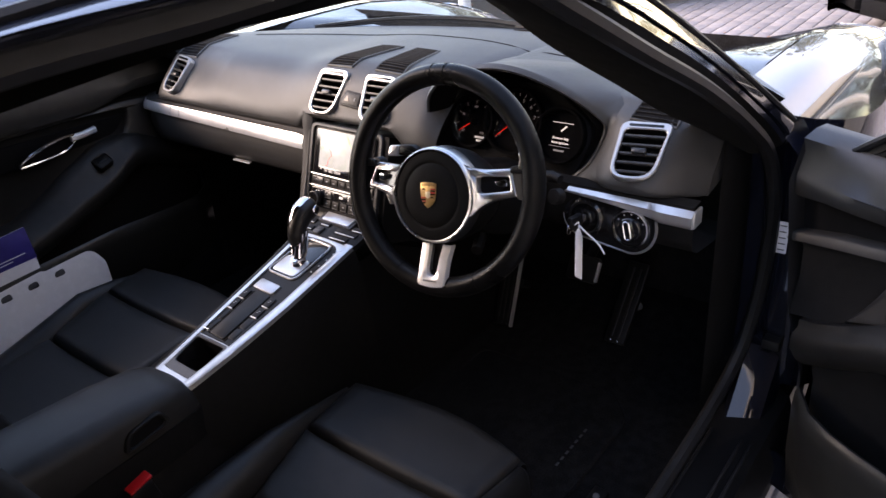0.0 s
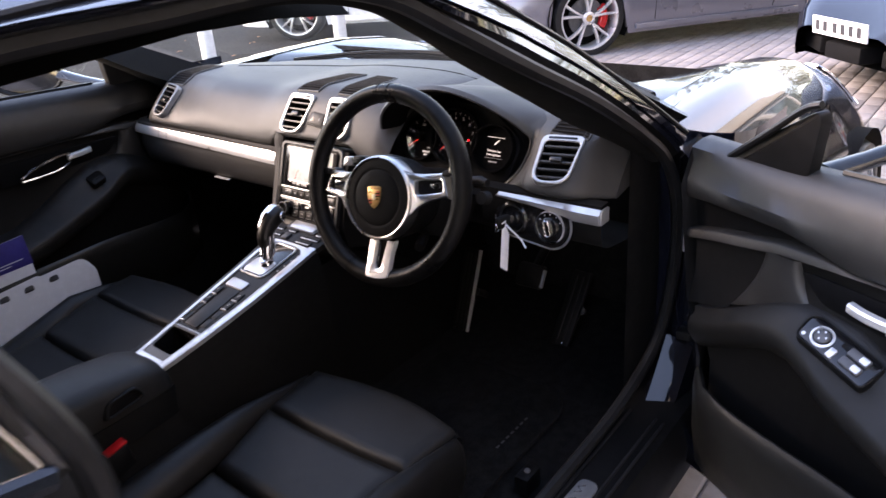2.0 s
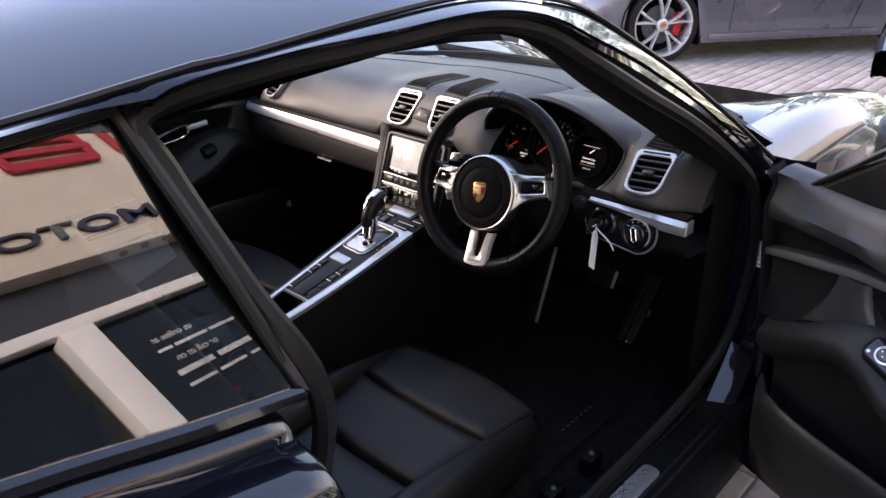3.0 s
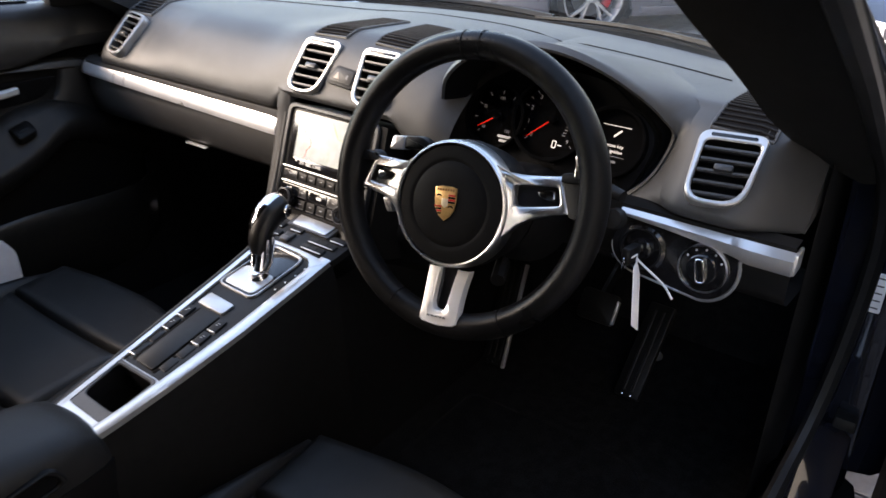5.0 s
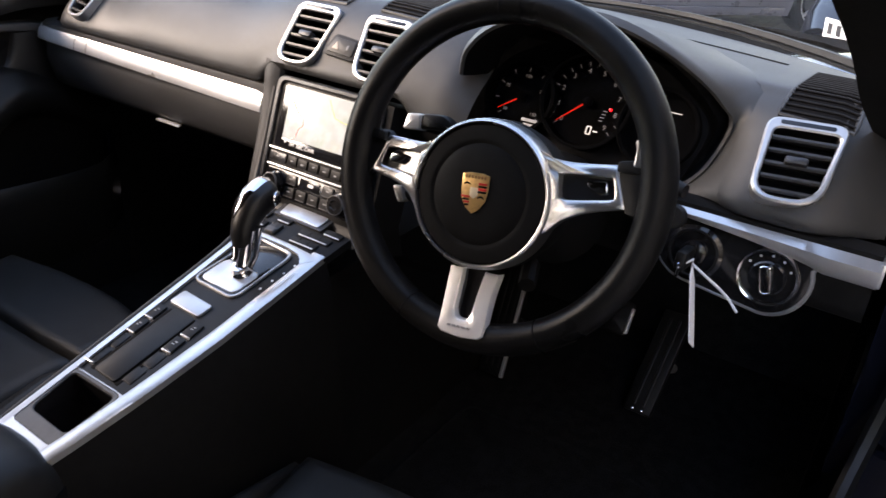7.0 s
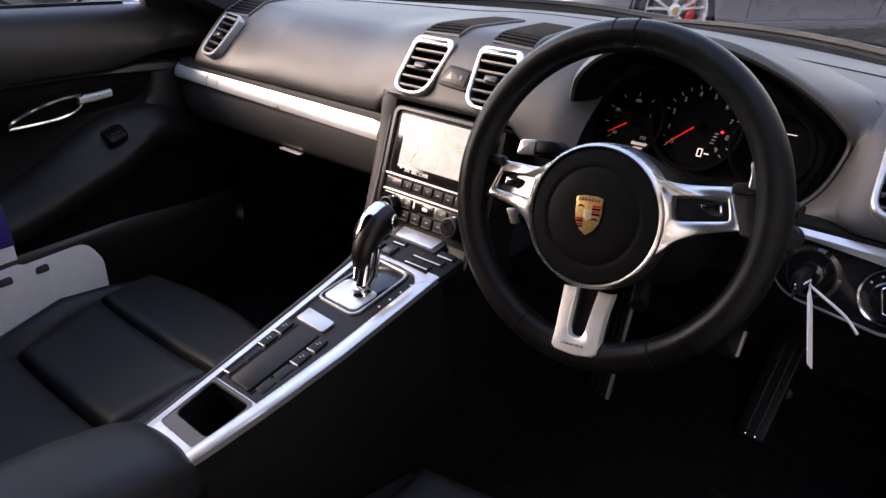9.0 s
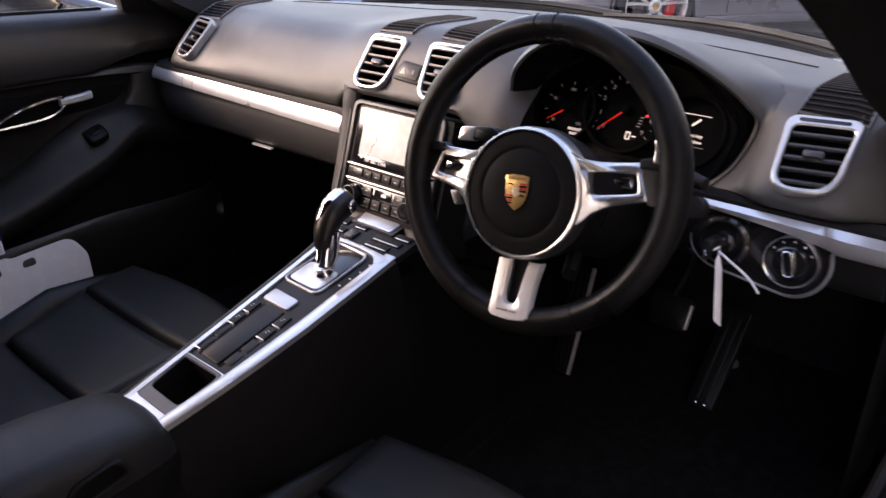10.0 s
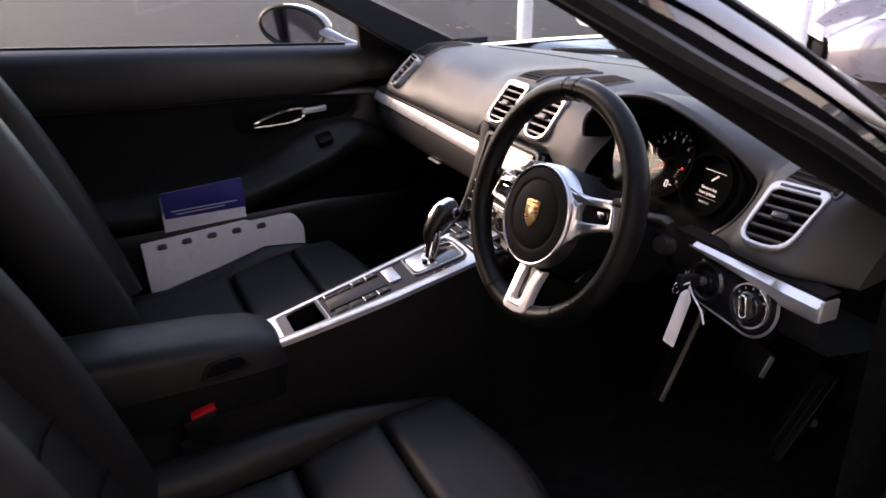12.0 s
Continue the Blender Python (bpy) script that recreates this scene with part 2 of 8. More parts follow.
def softened(corners, r, seg=4):
    """A polygon with its corners rounded; r one radius or one for each corner."""
    n, out = len(corners), []
    q = [Vector(c) for c in corners]
    for i in range(n):
        rr = r[i] if isinstance(r, (list, tuple)) else r
        a, b = (q[i - 1] - q[i]), (q[(i + 1) % n] - q[i])
        k = min(rr, a.length * 0.48, b.length * 0.48)
        p0, p1 = q[i] + a.normalized() * k, q[i] + b.normalized() * k
        for s in range(seg + 1):
            t = s / seg
            p = p0 * (1 - t) ** 2 + q[i] * 2 * t * (1 - t) + p1 * t * t
            out.append(tuple(p))
    return out


def circle(r, n=28, cx=0.0, cy=0.0):
    return [(cx + r * math.cos(2 * math.pi * k / n), cy + r * math.sin(2 * math.pi * k / n)) for k in range(n)]


def smooth_path(points, per=6):
    """A Catmull-Rom line through points."""
    q = [Vector(p) for p in points]
    q = [q[0] * 2 - q[1]] + q + [q[-1] * 2 - q[-2]]
    out = []
    for i in range(1, len(q) - 2):
        for s in range(per):
            t = s / per
            a, b, c, d = q[i - 1], q[i], q[i + 1], q[i + 2]
            out.append(0.5 * ((2 * b) + (c - a) * t + (2 * a - 5 * b + 4 * c - d) * t * t + (3 * b - a - 3 * c + d) * t ** 3))
    return out + [q[-2]]


def frame_at(o, n, up=(0, 0, 1)):
    """A frame at o whose N is n and whose V leans to up."""
    n = Vector(n).normalized()
    u = Vector(up).cross(n).normalized()
    return (Vector(o), u, n.cross(u), n)


def thing(name, base, label, category, group="", kind=""):
    ob = new(name)
    ob.empty_display_size = 0.05
    ob.location = base
    return tagged(ob, label, category, group, kind)


def root_of(ob):
    while ob.parent:
        ob = ob.parent
    return ob


def part(name, form, mat, parent=None, label="", angle=38.0, base=None):
    """Links a form as one mesh, under a thing or a part if one is given; the form is in world metres."""
    o = Vector(base) if base is not None else (root_of(parent).location if parent else Vector((0, 0, 0)))
    me = bpy.data.meshes.new(name)
    me.from_pydata([tuple(Vector(p) - o) for p in form.v], [], form.f)
    me.materials.append(mat)
    bm = bmesh.new()
    bm.from_mesh(me)
    bmesh.ops.recalc_face_normals(bm, faces=bm.faces[:])
    bm.to_mesh(me)
    bm.free()
    me.shade_smooth()
    me.set_sharp_from_angle(angle=radians(angle))
    ob = new(name, me)
    if parent:
        ob.parent = parent
    else:
        ob.location = o
    if label:
        ob["label"] = label
    return ob


def lettering(text, size, fr, mat, name, parent, depth=0.0004, align="CENTER", label="", stretch=1.0, offset=0.0):
    """Words in the built-in font on a frame, as a mesh part."""
    cu = bpy.data.curves.new(name, "FONT")
    cu.body, cu.size, cu.extrude, cu.align_x, cu.align_y, cu.offset = text, size, depth, align, "CENTER", offset
    tmp = bpy.data.objects.new(name, cu)
    scene.collection.objects.link(tmp)
    me = bpy.data.meshes.new_from_object(tmp.evaluated_get(bpy.context.evaluated_depsgraph_get()))
    bpy.data.objects.remove(tmp)
    o, u, v, n = fr
    m = Matrix(((u.x * stretch, v.x, n.x, o.x), (u.y * stretch, v.y, n.y, o.y), (u.z * stretch, v.z, n.z, o.z), (0, 0, 0, 1)))
    f = Form().add([m @ x.co for x in me.vertices], [tuple(p.vertices) for p in me.polygons])
    bpy.data.meshes.remove(me)
    return part(name, f, mat, parent, label)


# ---- the car's shell ----
def mirrored(path):
    return [(-p[0], p[1], p[2]) for p in path]


SEAL = [(0.735, -0.68, 0.36), (0.765, -0.75, 0.5), (0.79, -0.755, 0.8), (0.807, -0.754, 0.943), (0.757, -0.783, 1.04), (0.708, -0.808, 1.133),
        (0.690, -0.812, 1.180), (0.695, -0.70, 1.196), (0.700, -0.58, 1.2), (0.702, -0.43, 1.203), (0.712, -0.32, 1.183), (0.722, -0.22, 1.134),
        (0.730, -0.08, 1.064), (0.736, 0.09, 0.982), (0.746, 0.25, 0.887), (0.758, 0.325, 0.82), (0.766, 0.365, 0.72), (0.762, 0.372, 0.58),
        (0.752, 0.345, 0.46), (0.742, 0.27, 0.395), (0.734, 0.12, 0.355), (0.732, -0.3, 0.345)]
RAIL_OUT = [(0.826, -0.79, 0.955), (0.795, -0.822, 1.06), (0.757, -0.843, 1.165), (0.708, -0.83, 1.203), (0.705, -0.72, 1.2115), (0.700, -0.58, 1.2225), (0.694, -0.43, 1.228),
            (0.690, -0.30, 1.214), (0.690, -0.187, 1.186), (0.700, -0.022, 1.109), (0.712, 0.085, 1.052), (0.745, 0.215, 0.965), (0.785, 0.335, 0.872)]
LINING_IN = [(0.801, -0.752, 0.942), (0.753, -0.779, 1.036), (0.704, -0.803, 1.130), (0.684, -0.803, 1.170), (0.668, -0.69, 1.184), (0.658, -0.56, 1.188), (0.652, -0.41, 1.187),
             (0.638, -0.28, 1.163), (0.610, -0.155, 1.112), (0.603, -0.05, 1.053), (0.627, 0.085, 0.972), (0.640, 0.20, 0.905), (0.656, 0.32, 0.845)]

car = thing("sports_car", (0, 0, GROUND), "black two-door sports coupe with its driver's door open", "car")


def roof_z(x, y):
    c = np.interp(y, [-1.6, -1.2, -0.8, -0.45, -0.2, 0.02], [1.165, 1.240, 1.281, 1.303, 1.276, 1.227])
    return c + 0.006 - 0.080 * abs(x / 0.7) ** 4


def roof_half(y):
    return float(np.interp(y, [-1.6, -1.2, -0.9, -0.72, -0.58, -0.43, -0.3, -0.18], [0.64, 0.69, 0.706, 0.703, 0.698, 0.692, 0.688, 0.688]))


ys = np.linspace(-1.6, -0.29, 19)
f = Form().grid([[(k / 16 * 2 * roof_half(y) - roof_half(y), y + 0.16 * (1 - abs(k / 8 - 1) ** 2) * max(0, (y + 0.6) / 0.31), roof_z((k / 8 - 1) * 0.7, y + 0.16 * (1 - abs(k / 8 - 1) ** 2) * max(0, (y + 0.6) / 0.31))) for k in range(17)] for y in ys])
part("roof", f, PAINT, car, "glossy black roof that mirrors the sky")
f = Form().grid([[((k / 6 - 1) * 0.635, y + 0.14 * (1 - abs(k / 6 - 1) ** 2) * max(0, (y + 0.6) / 0.31), roof_z((k / 6 - 1) * 0.635, y) - 0.05 - 0.03 * abs(k / 6 - 1) ** 6) for k in range(13)] for y in np.linspace(-1.45, -0.29, 12)])
part("headliner", f, HEADLINER, car, "black cloth headliner")

for sgn in (1, -1):
    flip = (lambda p: p) if sgn > 0 else mirrored
    seal = smooth_path(SEAL, 5)
    rail, lin = smooth_path(RAIL_OUT, 5), smooth_path(LINING_IN, 5)
    rows, rows2 = [], []
    for i in range(61):
        p, q, r = seal[15 + i], rail[i], lin[i]
        t = i / 60
        out = Vector((1, 0, 0.4)).normalized() * 0.011
        steep = [p + Vector((0.006, 0, 0.008)), p.lerp(q, 0.25) + out * 1.1, p.lerp(q, 0.42) + out * 1.0, p.lerp(q, 0.45) + out * 0.3, p.lerp(q, 0.50) + out * 0.3, p.lerp(q, 0.53) + out * 1.0, p.lerp(q, 0.8) + out * 0.7, q, q + Vector((-0.03, 0, -0.012))]
        # along the roof the rail lies flatter than on the windscreen pillar
        crest = q + Vector((-0.003, 0, -0.001))
        foot = p + Vector((0.026, 0, 0.0150))
        level = [p + Vector((0.006, 0, 0.008)), p + Vector((0.015, 0, 0.006)), p + Vector((0.023, 0, 0.0095)), p + Vector((0.0205, 0, 0.0108)), p + Vector((0.0212, 0, 0.0130)), foot, foot.lerp(crest, 0.5) + Vector((0.001, 0, 0.0015)), crest, crest + Vector((-0.03, 0, -0.012))]
        flat_ = min(1.0, max(0.0, (44 - i) / 8))
        rows.append([tuple(a.lerp(b, flat_)) for a, b in zip(steep, level)])
        rows2.append([tuple(v) for v in (p, p.lerp(r, 0.3) + Vector((0.004, -0.004, -0.010)), p.lerp(r, 0.7) + Vector((0.002, -0.002, -0.006)), r, Vector((0.735 - 0.06 * (r.z - 0.862) / 0.354, max(r.y + 0.03, 0.46 - 0.755 * (r.z - 0.862) / 0.354), r.z + 0.004)) if i > 36 else r + Vector((-0.03 + 0.008 * max(0, i - 32), -0.03, 0.01)))])
    rail_start = [Vector(v) for v in (rows[15][3], rows[15][5], rows[15][6], rows[15][7])]
    part("roof_rail", Form().grid([flip(r[1:]) for r in rows[15:]]), PAINT, car, "glossy black roof rail and windscreen pillar")
    part("frame_trim", Form().grid([flip(r[:2]) for r in rows[15:]]), FRAME_TRIM, car, "matt black trim between the door seal and the roof rail")
    part("door_seal", Form().tube(flip([tuple(p) for p in seal]), 0.0115, 8), RUBBER, car, "black rubber door seal")
    part("pillar_lining", Form().grid([flip(r) for r in rows2]), HEADLINER, car, "dark lining of the pillar and roof rail", 70)

for sgn in (1, -1):
    line = [(sgn * (roof_half(y) + 0.001), y, roof_z(0.7, y) + 0.001) for y in np.linspace(-1.6, -0.88, 9)] + [(sgn * (p.x + 0.001), p.y, p.z + 0.002) for p in smooth_path(RAIL_OUT, 5)[18:]]
    part("roof_gutter", Form().tube(line, 0.0036, 6), RUBBER, car, "black gutter strip along the roof")

# windscreen
def base_y(x):
    return 0.765 - 0.29 * (abs(x) / 0.71) ** 2


rows = []
for k in range(17):
    x = (k / 8 - 1)
    a, b = Vector((x * 0.735, base_y(x * 0.72) + 0.01, 0.862)), Vector((x * 0.672, -0.11 - 0.17 * abs(x) ** 2, 1.238 - 0.022 * abs(x) ** 2))
    rows.append([tuple(a.lerp(b, t) + Vector((0, 0.012, 0.03)) * math.sin(math.pi * t) * (1 - 0.75 * abs(x) ** 4)) for t in (0, 0.15, 0.3, 0.5, 0.7, 0.85, 1)])
ob = part("windscreen", Form().grid(rows), GLASS, car, "clear curved windscreen")
ob.visible_shadow = False

# rear quarter: window, panel below it
GB = [(0.804, -0.777, 0.957), (0.813, -0.88, 0.981), (0.815, -1.0, 1.012), (0.812, -1.15, 1.042), (0.795, -1.4, 1.075), (0.765, -1.6, 1.095)]
GT = [(0.686, -0.838, 1.183), (0.700, -0.90, 1.182), (0.719, -1.0, 1.178), (0.720, -1.15, 1.166), (0.65, -1.4, 1.135), (0.62, -1.6, 1.11)]
for sgn in (1, -1):
    flip = (lambda p: p) if sgn > 0 else mirrored
    gb, gt, seal_line = smooth_path(GB, 4), smooth_path(GT, 4), smooth_path(SEAL, 5)
    flat = lambda p: (0.810 - 0.190 * (p.y + 0.792) - 0.576 * (p.z - 0.952), p.y, p.z)
    gb, gt = [Vector(flat(p)) for p in gb], [Vector(flat(p)) for p in gt]
    rows = [[tuple(a.lerp(b, t)) for t in (0, 0.25, 0.5, 0.75, 1)] for a, b in zip(gb, gt)]
    ob = part("quarter_window", Form().grid([flip(r) for r in rows]), DARK_GLASS, car, "dark tinted rear side window with reflections")
    part("window_trim", Form().tube(flip([tuple(p + Vector((0.006, 0, -0.004))) for p in gb]), 0.009, 8), PAINT, car, "glossy black window moulding")
    part("window_trim", Form().tube(flip([tuple(p + Vector((0.004, 0, 0.006))) for p in gt]), 0.008, 8), RUBBER, car)
    rail_rows = [[tuple(v) for v in rail_start]]
    for p in gt[1:]:
        a, e = Vector((p.x + 0.024, p.y, p.z + 0.012)), Vector((roof_half(p.y) - 0.002, p.y, roof_z(0.7, p.y) - 0.001))
        rail_rows.append([(p.x + 0.003, p.y, p.z + 0.006), tuple(a), tuple(a.lerp(e, 0.5) + Vector((0.001, 0, 0.0015))), tuple(e)])
    part("rear_rail", Form().grid([flip(r) for r in rail_rows]), PAINT, car, "painted rail over the rear window")
    cover = []
    for i in range(15, 33):
        p = seal_line[i]
        k = min(1.0, max(0.0, (p.z - 0.957) / 0.226))
        q = gb[0].lerp(gt[0], k) + Vector((0.004, 0.002, 0.002))
        cover.append([tuple(p + Vector((0.003, 0, 0))), tuple(p.lerp(q, 0.35) + Vector((-0.004, -0.004, 0))), tuple(p.lerp(q, 0.65) + Vector((0.004, 0, 0))), tuple(q)])
    part("pillar_cover", Form().grid([flip(r) for r in cover]), PILLAR_SATIN, car, "satin black pillar cover")
    front = [tuple(gb[0] + Vector((0.0, 0.008, -0.01))), tuple(gb[0].lerp(gt[0], 0.5) + Vector((0.01, 0.004, 0.004))), tuple(gt[0] + Vector((0, 0.006, 0.005)))]
    part("window_trim", Form().tube(flip([tuple(p) for p in smooth_path(front, 4)]), 0.006, 8), RUBBER, car)
    rows = []
    for p in gb:
        y = p.y
        w = float(np.interp(y, [-1.6, -1.2, -0.8], [0.94, 0.93, 0.90]))
        run = w - p.x - 0.034
        sec = [(p.x + 0.008, p.z - 0.008), (p.x + 0.022, p.z - 0.016), (p.x + 0.026, p.z - 0.024)]
        sec += [(p.x + 0.034 + run * q, p.z - d) for q, d in ((0, 0.026), (0.2, 0.0275), (0.42, 0.031), (0.64, 0.037), (0.82, 0.048), (0.94, 0.070), (1.0, 0.120), (1.01, 0.22))]
        sec += [(w - 0.004, 0.6), (w - 0.03, 0.42), (w - 0.07, 0.3), (w - 0.09, 0.2)]
        y -= 0.025 * max(0.0, (y + 0.95) / 0.173)
        rows.append([(a, y, b) for a, b in sec])
    rows.insert(0, [(a - 0.004, y + 0.005, b - 0.003) for a, y, b in rows[0]])
    rows.insert(0, [(a - 0.07, y + 0.004, b - 0.004) for a, y, b in rows[0]])
    part("rear_panel", Form().grid([flip(r) for r in rows]), PAINT, car, "glossy black rear quarter panel")
    # side sill and front door jamb
    rows = []
    for y in np.linspace(-0.85, 0.42, 12):
        rows.append([(0.70, y, 0.2), (0.705, y, 0.30), (0.725, y, 0.335), (0.80, y, 0.335), (0.825, y, 0.32), (0.845, y, 0.26), (0.835, y, 0.17), (0.80, y, 0.13)])
    part("sill", Form().grid([flip(r) for r in rows]), SILL_BLACK, car, "black plastic door sill")
    for x, z in ((0.732, 0.3375), (0.745, 0.3385), (0.797, 0.3370), (0.812, 0.3330)):
        part("sill_ridge", Form().tube(flip([(x, y, z) for y in np.linspace(-0.78, 0.24, 8)]), 0.0032, 6), RUBBER, car, "black rubber ridge of the sill")
    rows = [[(0.70 + 0.02 * math.sin(z * 3), 0.40, z), (0.75, 0.398, z), (0.80, 0.392, z), (0.84, 0.405, z), (0.865, 0.44, z), (0.872, 0.5, z), (0.872, 0.62, z)] for z in np.linspace(0.36, 0.86, 9)]
    part("door_jamb", Form().grid([flip(r) for r in rows]), PAINT, car, "black painted door jamb")
    rows = []
    for t in np.linspace(-0.1, 1.15, 8):
        a, b = Vector((0.754, 0.285, 0.333)).lerp(Vector((0.752, 0.375, 0.417)), t), Vector((0.800, 0.287, 0.313)).lerp(Vector((0.799, 0.387, 0.405)), t)
        lift = Vector((0, -0.004, 0.006)) * t * t
        rows.append([tuple(a + lift + Vector((-0.012, 0, -0.02))), tuple(a + lift + Vector((-0.003, 0, -0.003))), tuple(a + lift), tuple(a.lerp(b, 0.5) + lift), tuple(b + lift), tuple(b + lift + Vector((0.004, 0, -0.004))), tuple(b + Vector((0.012, 0.01, -0.05)))])
    f = Form().grid([flip(r) for r in rows])
    part("jamb_foot", f, PAINT, car, "glossy painted foot of the door jamb")
    # side of the cabin by the footwell
    f = Form().grid([flip(r) for r in [[(0.70, y, z) for z in np.linspace(0.2, 0.86, 8)] for y in np.linspace(0.3, 0.9, 7)]])
    part("kick_panel", f, CARPET, car, "black carpeted side of the footwell")
    f = Form().grid([flip(r) for r in [[(0.70, y, z) for z in np.linspace(0.2, 1.16, 10)] for y in np.linspace(-1.4, -0.90, 7)]])
    part("rear_side_lining", f, HEADLINER, car, "black rear side lining")

# front of the car: bonnet and wings
def bonnet_z(x, y):
    zc = np.interp(y, [0.45, 0.8, 1.1, 1.5, 1.8, 2.05, 2.2], [0.860, 0.828, 0.77, 0.685, 0.60, 0.50, 0.35])
    zf = np.interp(y, [0.2, 0.5, 0.75, 0.95, 1.2, 1.45, 1.65, 1.85, 2.05, 2.2], [0.872, 0.868, 0.870, 0.866, 0.832, 0.762, 0.68, 0.59, 0.45, 0.3])
    a = abs(x)
    k = np.clip((a - 0.40) / 0.27, 0, 1)
    k = k * k * (3 - 2 * k)
    z = zc * (1 - k) + zf * k
    if a > 0.70:
        z -= ((a - 0.70) / 0.19) ** 2.2 * 0.22
    return z


wing_y = np.linspace(0.34, 2.2, 32)
for sgn in (1, -1):
    xs = [0.655, 0.68, 0.70, 0.725, 0.75, 0.78, 0.81, 0.84, 0.865, 0.885, 0.893]
    rows = []
    for y in wing_y:
        t = np.interp(y, [0.3, 1.6, 2.2], [1, 1, 0.86])
        top = [(sgn * x * t, y, bonnet_z(x, y)) for x in xs]
        rows.append(top + [(sgn * 0.90 * t, y, bonnet_z(0.89, y) - 0.08), (sgn * 0.895 * t, y, 0.42), (sgn * 0.86 * t, y, 0.2)])
    part("front_wing", Form().grid(rows), PAINT, car, "glossy black front wing mirroring sky and showroom")
    # headlamp behind its clear cover, set in the wing
    rows, rim = [], []
    for i in range(7):
        r = []
        for k in range(20):
            a = 2 * math.pi * k / 20
            x, y = 0.735 + 0.085 * i / 6 * math.cos(a), 1.62 + 0.17 * i / 6 * math.sin(a)
            r.append((sgn * x, y, bonnet_z(x, y) + 0.006 + 0.006 * math.cos(i / 6 * math.pi / 2)))
        rows.append(r)
    lamp = part("headlight", Form().grid(rows, True), GLOSS, car, "clear oval headlight")
    part("headlight_rim", Form().tube(rows[-1], 0.004, 6, True), CHROME, lamp)
edge_y = lambda x: base_y(x) + 0.075
rows = []
for t in np.linspace(0, 1, 26):
    r = []
    for x in [-0.648, -0.64, -0.62, -0.56, -0.48, -0.35, -0.2, 0, 0.2, 0.35, 0.48, 0.56, 0.62, 0.64, 0.648]:
        y = edge_y(x) + (2.15 - edge_y(x)) * t
        r.append((x, y, bonnet_z(x, y) + (0.002 if abs(x) < 0.62 else -0.003) - 0.014 * max(0, 1 - t / 0.035)))
    rows.append(r)
part("bonnet", Form().grid(rows), PAINT, car, "glossy black bonnet")
rows = [[(x, base_y(x) - 0.012 + t * 0.10, 0.858 - 0.016 * t + 0.004 * math.sin(t * 9)) for t in (0, 0.2, 0.4, 0.6, 0.8, 1)] for x in np.linspace(-0.74, 0.74, 22)]
part("cowl_panel", Form().grid(rows), PLASTIC, car, "black plastic scuttle below the windscreen")
for x0, x1 in ((0.62, 0.02), (0.05, -0.52)):
    path = [(x0 + (x1 - x0) * t, base_y(x0 + (x1 - x0) * t) + 0.03 - 0.02 * t, 0.868 + 0.012 * math.sin(math.pi * t)) for t in np.linspace(0, 1, 9)]
    wiper = part("wiper", Form().tube(path, [0.009 - 0.004 * t for t in np.linspace(0, 1, 9)], 6), PLASTIC, car, "black windscreen wiper")
    part("wiper_blade", Form().tube([(x, y - 0.008, z - 0.006) for x, y, z in path], 0.003, 5), RUBBER, wiper)

# cabin floor, bulkheads, tunnel
f = Form().grid([[(x, y, 0.2 + 0.10 * max(0, (y - 0.45) / 0.45) ** 2) for x in np.linspace(-0.72, 0.72, 15)] for y in np.linspace(-1.0, 0.9, 16)])
part("cabin_floor", f, CARPET, car, "black carpeted cabin floor")
f = Form().grid([[(x, 0.72 + 0.16 * math.sin(t * 1.6), 0.28 + 0.58 * t) for x in np.linspace(-0.72, 0.72, 9)] for t in np.linspace(0, 1, 7)])
part("firewall", f, CARPET, car, "black carpeted bulkhead of the footwell")
f = Form().grid([[(x, -1.0 - 0.28 * t, 0.2 + 0.95 * t) for x in np.linspace(-0.71, 0.71, 9)] for t in np.linspace(0, 1, 7)])
part("rear_bulkhead", f, HEADLINER, car, "black rear bulkhead")
rows = []
for y in np.linspace(-0.95, 0.7, 12):
    top = float(np.interp(y, [-0.95, -0.3, 0.08, 0.7], [0.40, 0.44, 0.54, 0.56]))
    w = float(np.interp(y, [-0.95, -0.3, 0.1, 0.7], [0.115, 0.09, 0.075, 0.075]))
    rows.append([(-w - 0.03, y, 0.2), (-w, y, top - 0.06), (-w + 0.02, y, top), (w - 0.02, y, top), (w, y, top - 0.06), (w + 0.03, y, 0.2)])
part("tunnel", Form().grid(rows, False, False), DARK_TRIM, car, "black trimmed centre tunnel")


# ---- dashboard ----
dash = thing("dashboard", (0, 0.4, 0.60), "black soft-touch dashboard with silver trim and four air vents", "dashboard")


def raise_c(x):
    return 0.022 * math.exp(-(x / 0.17) ** 4)


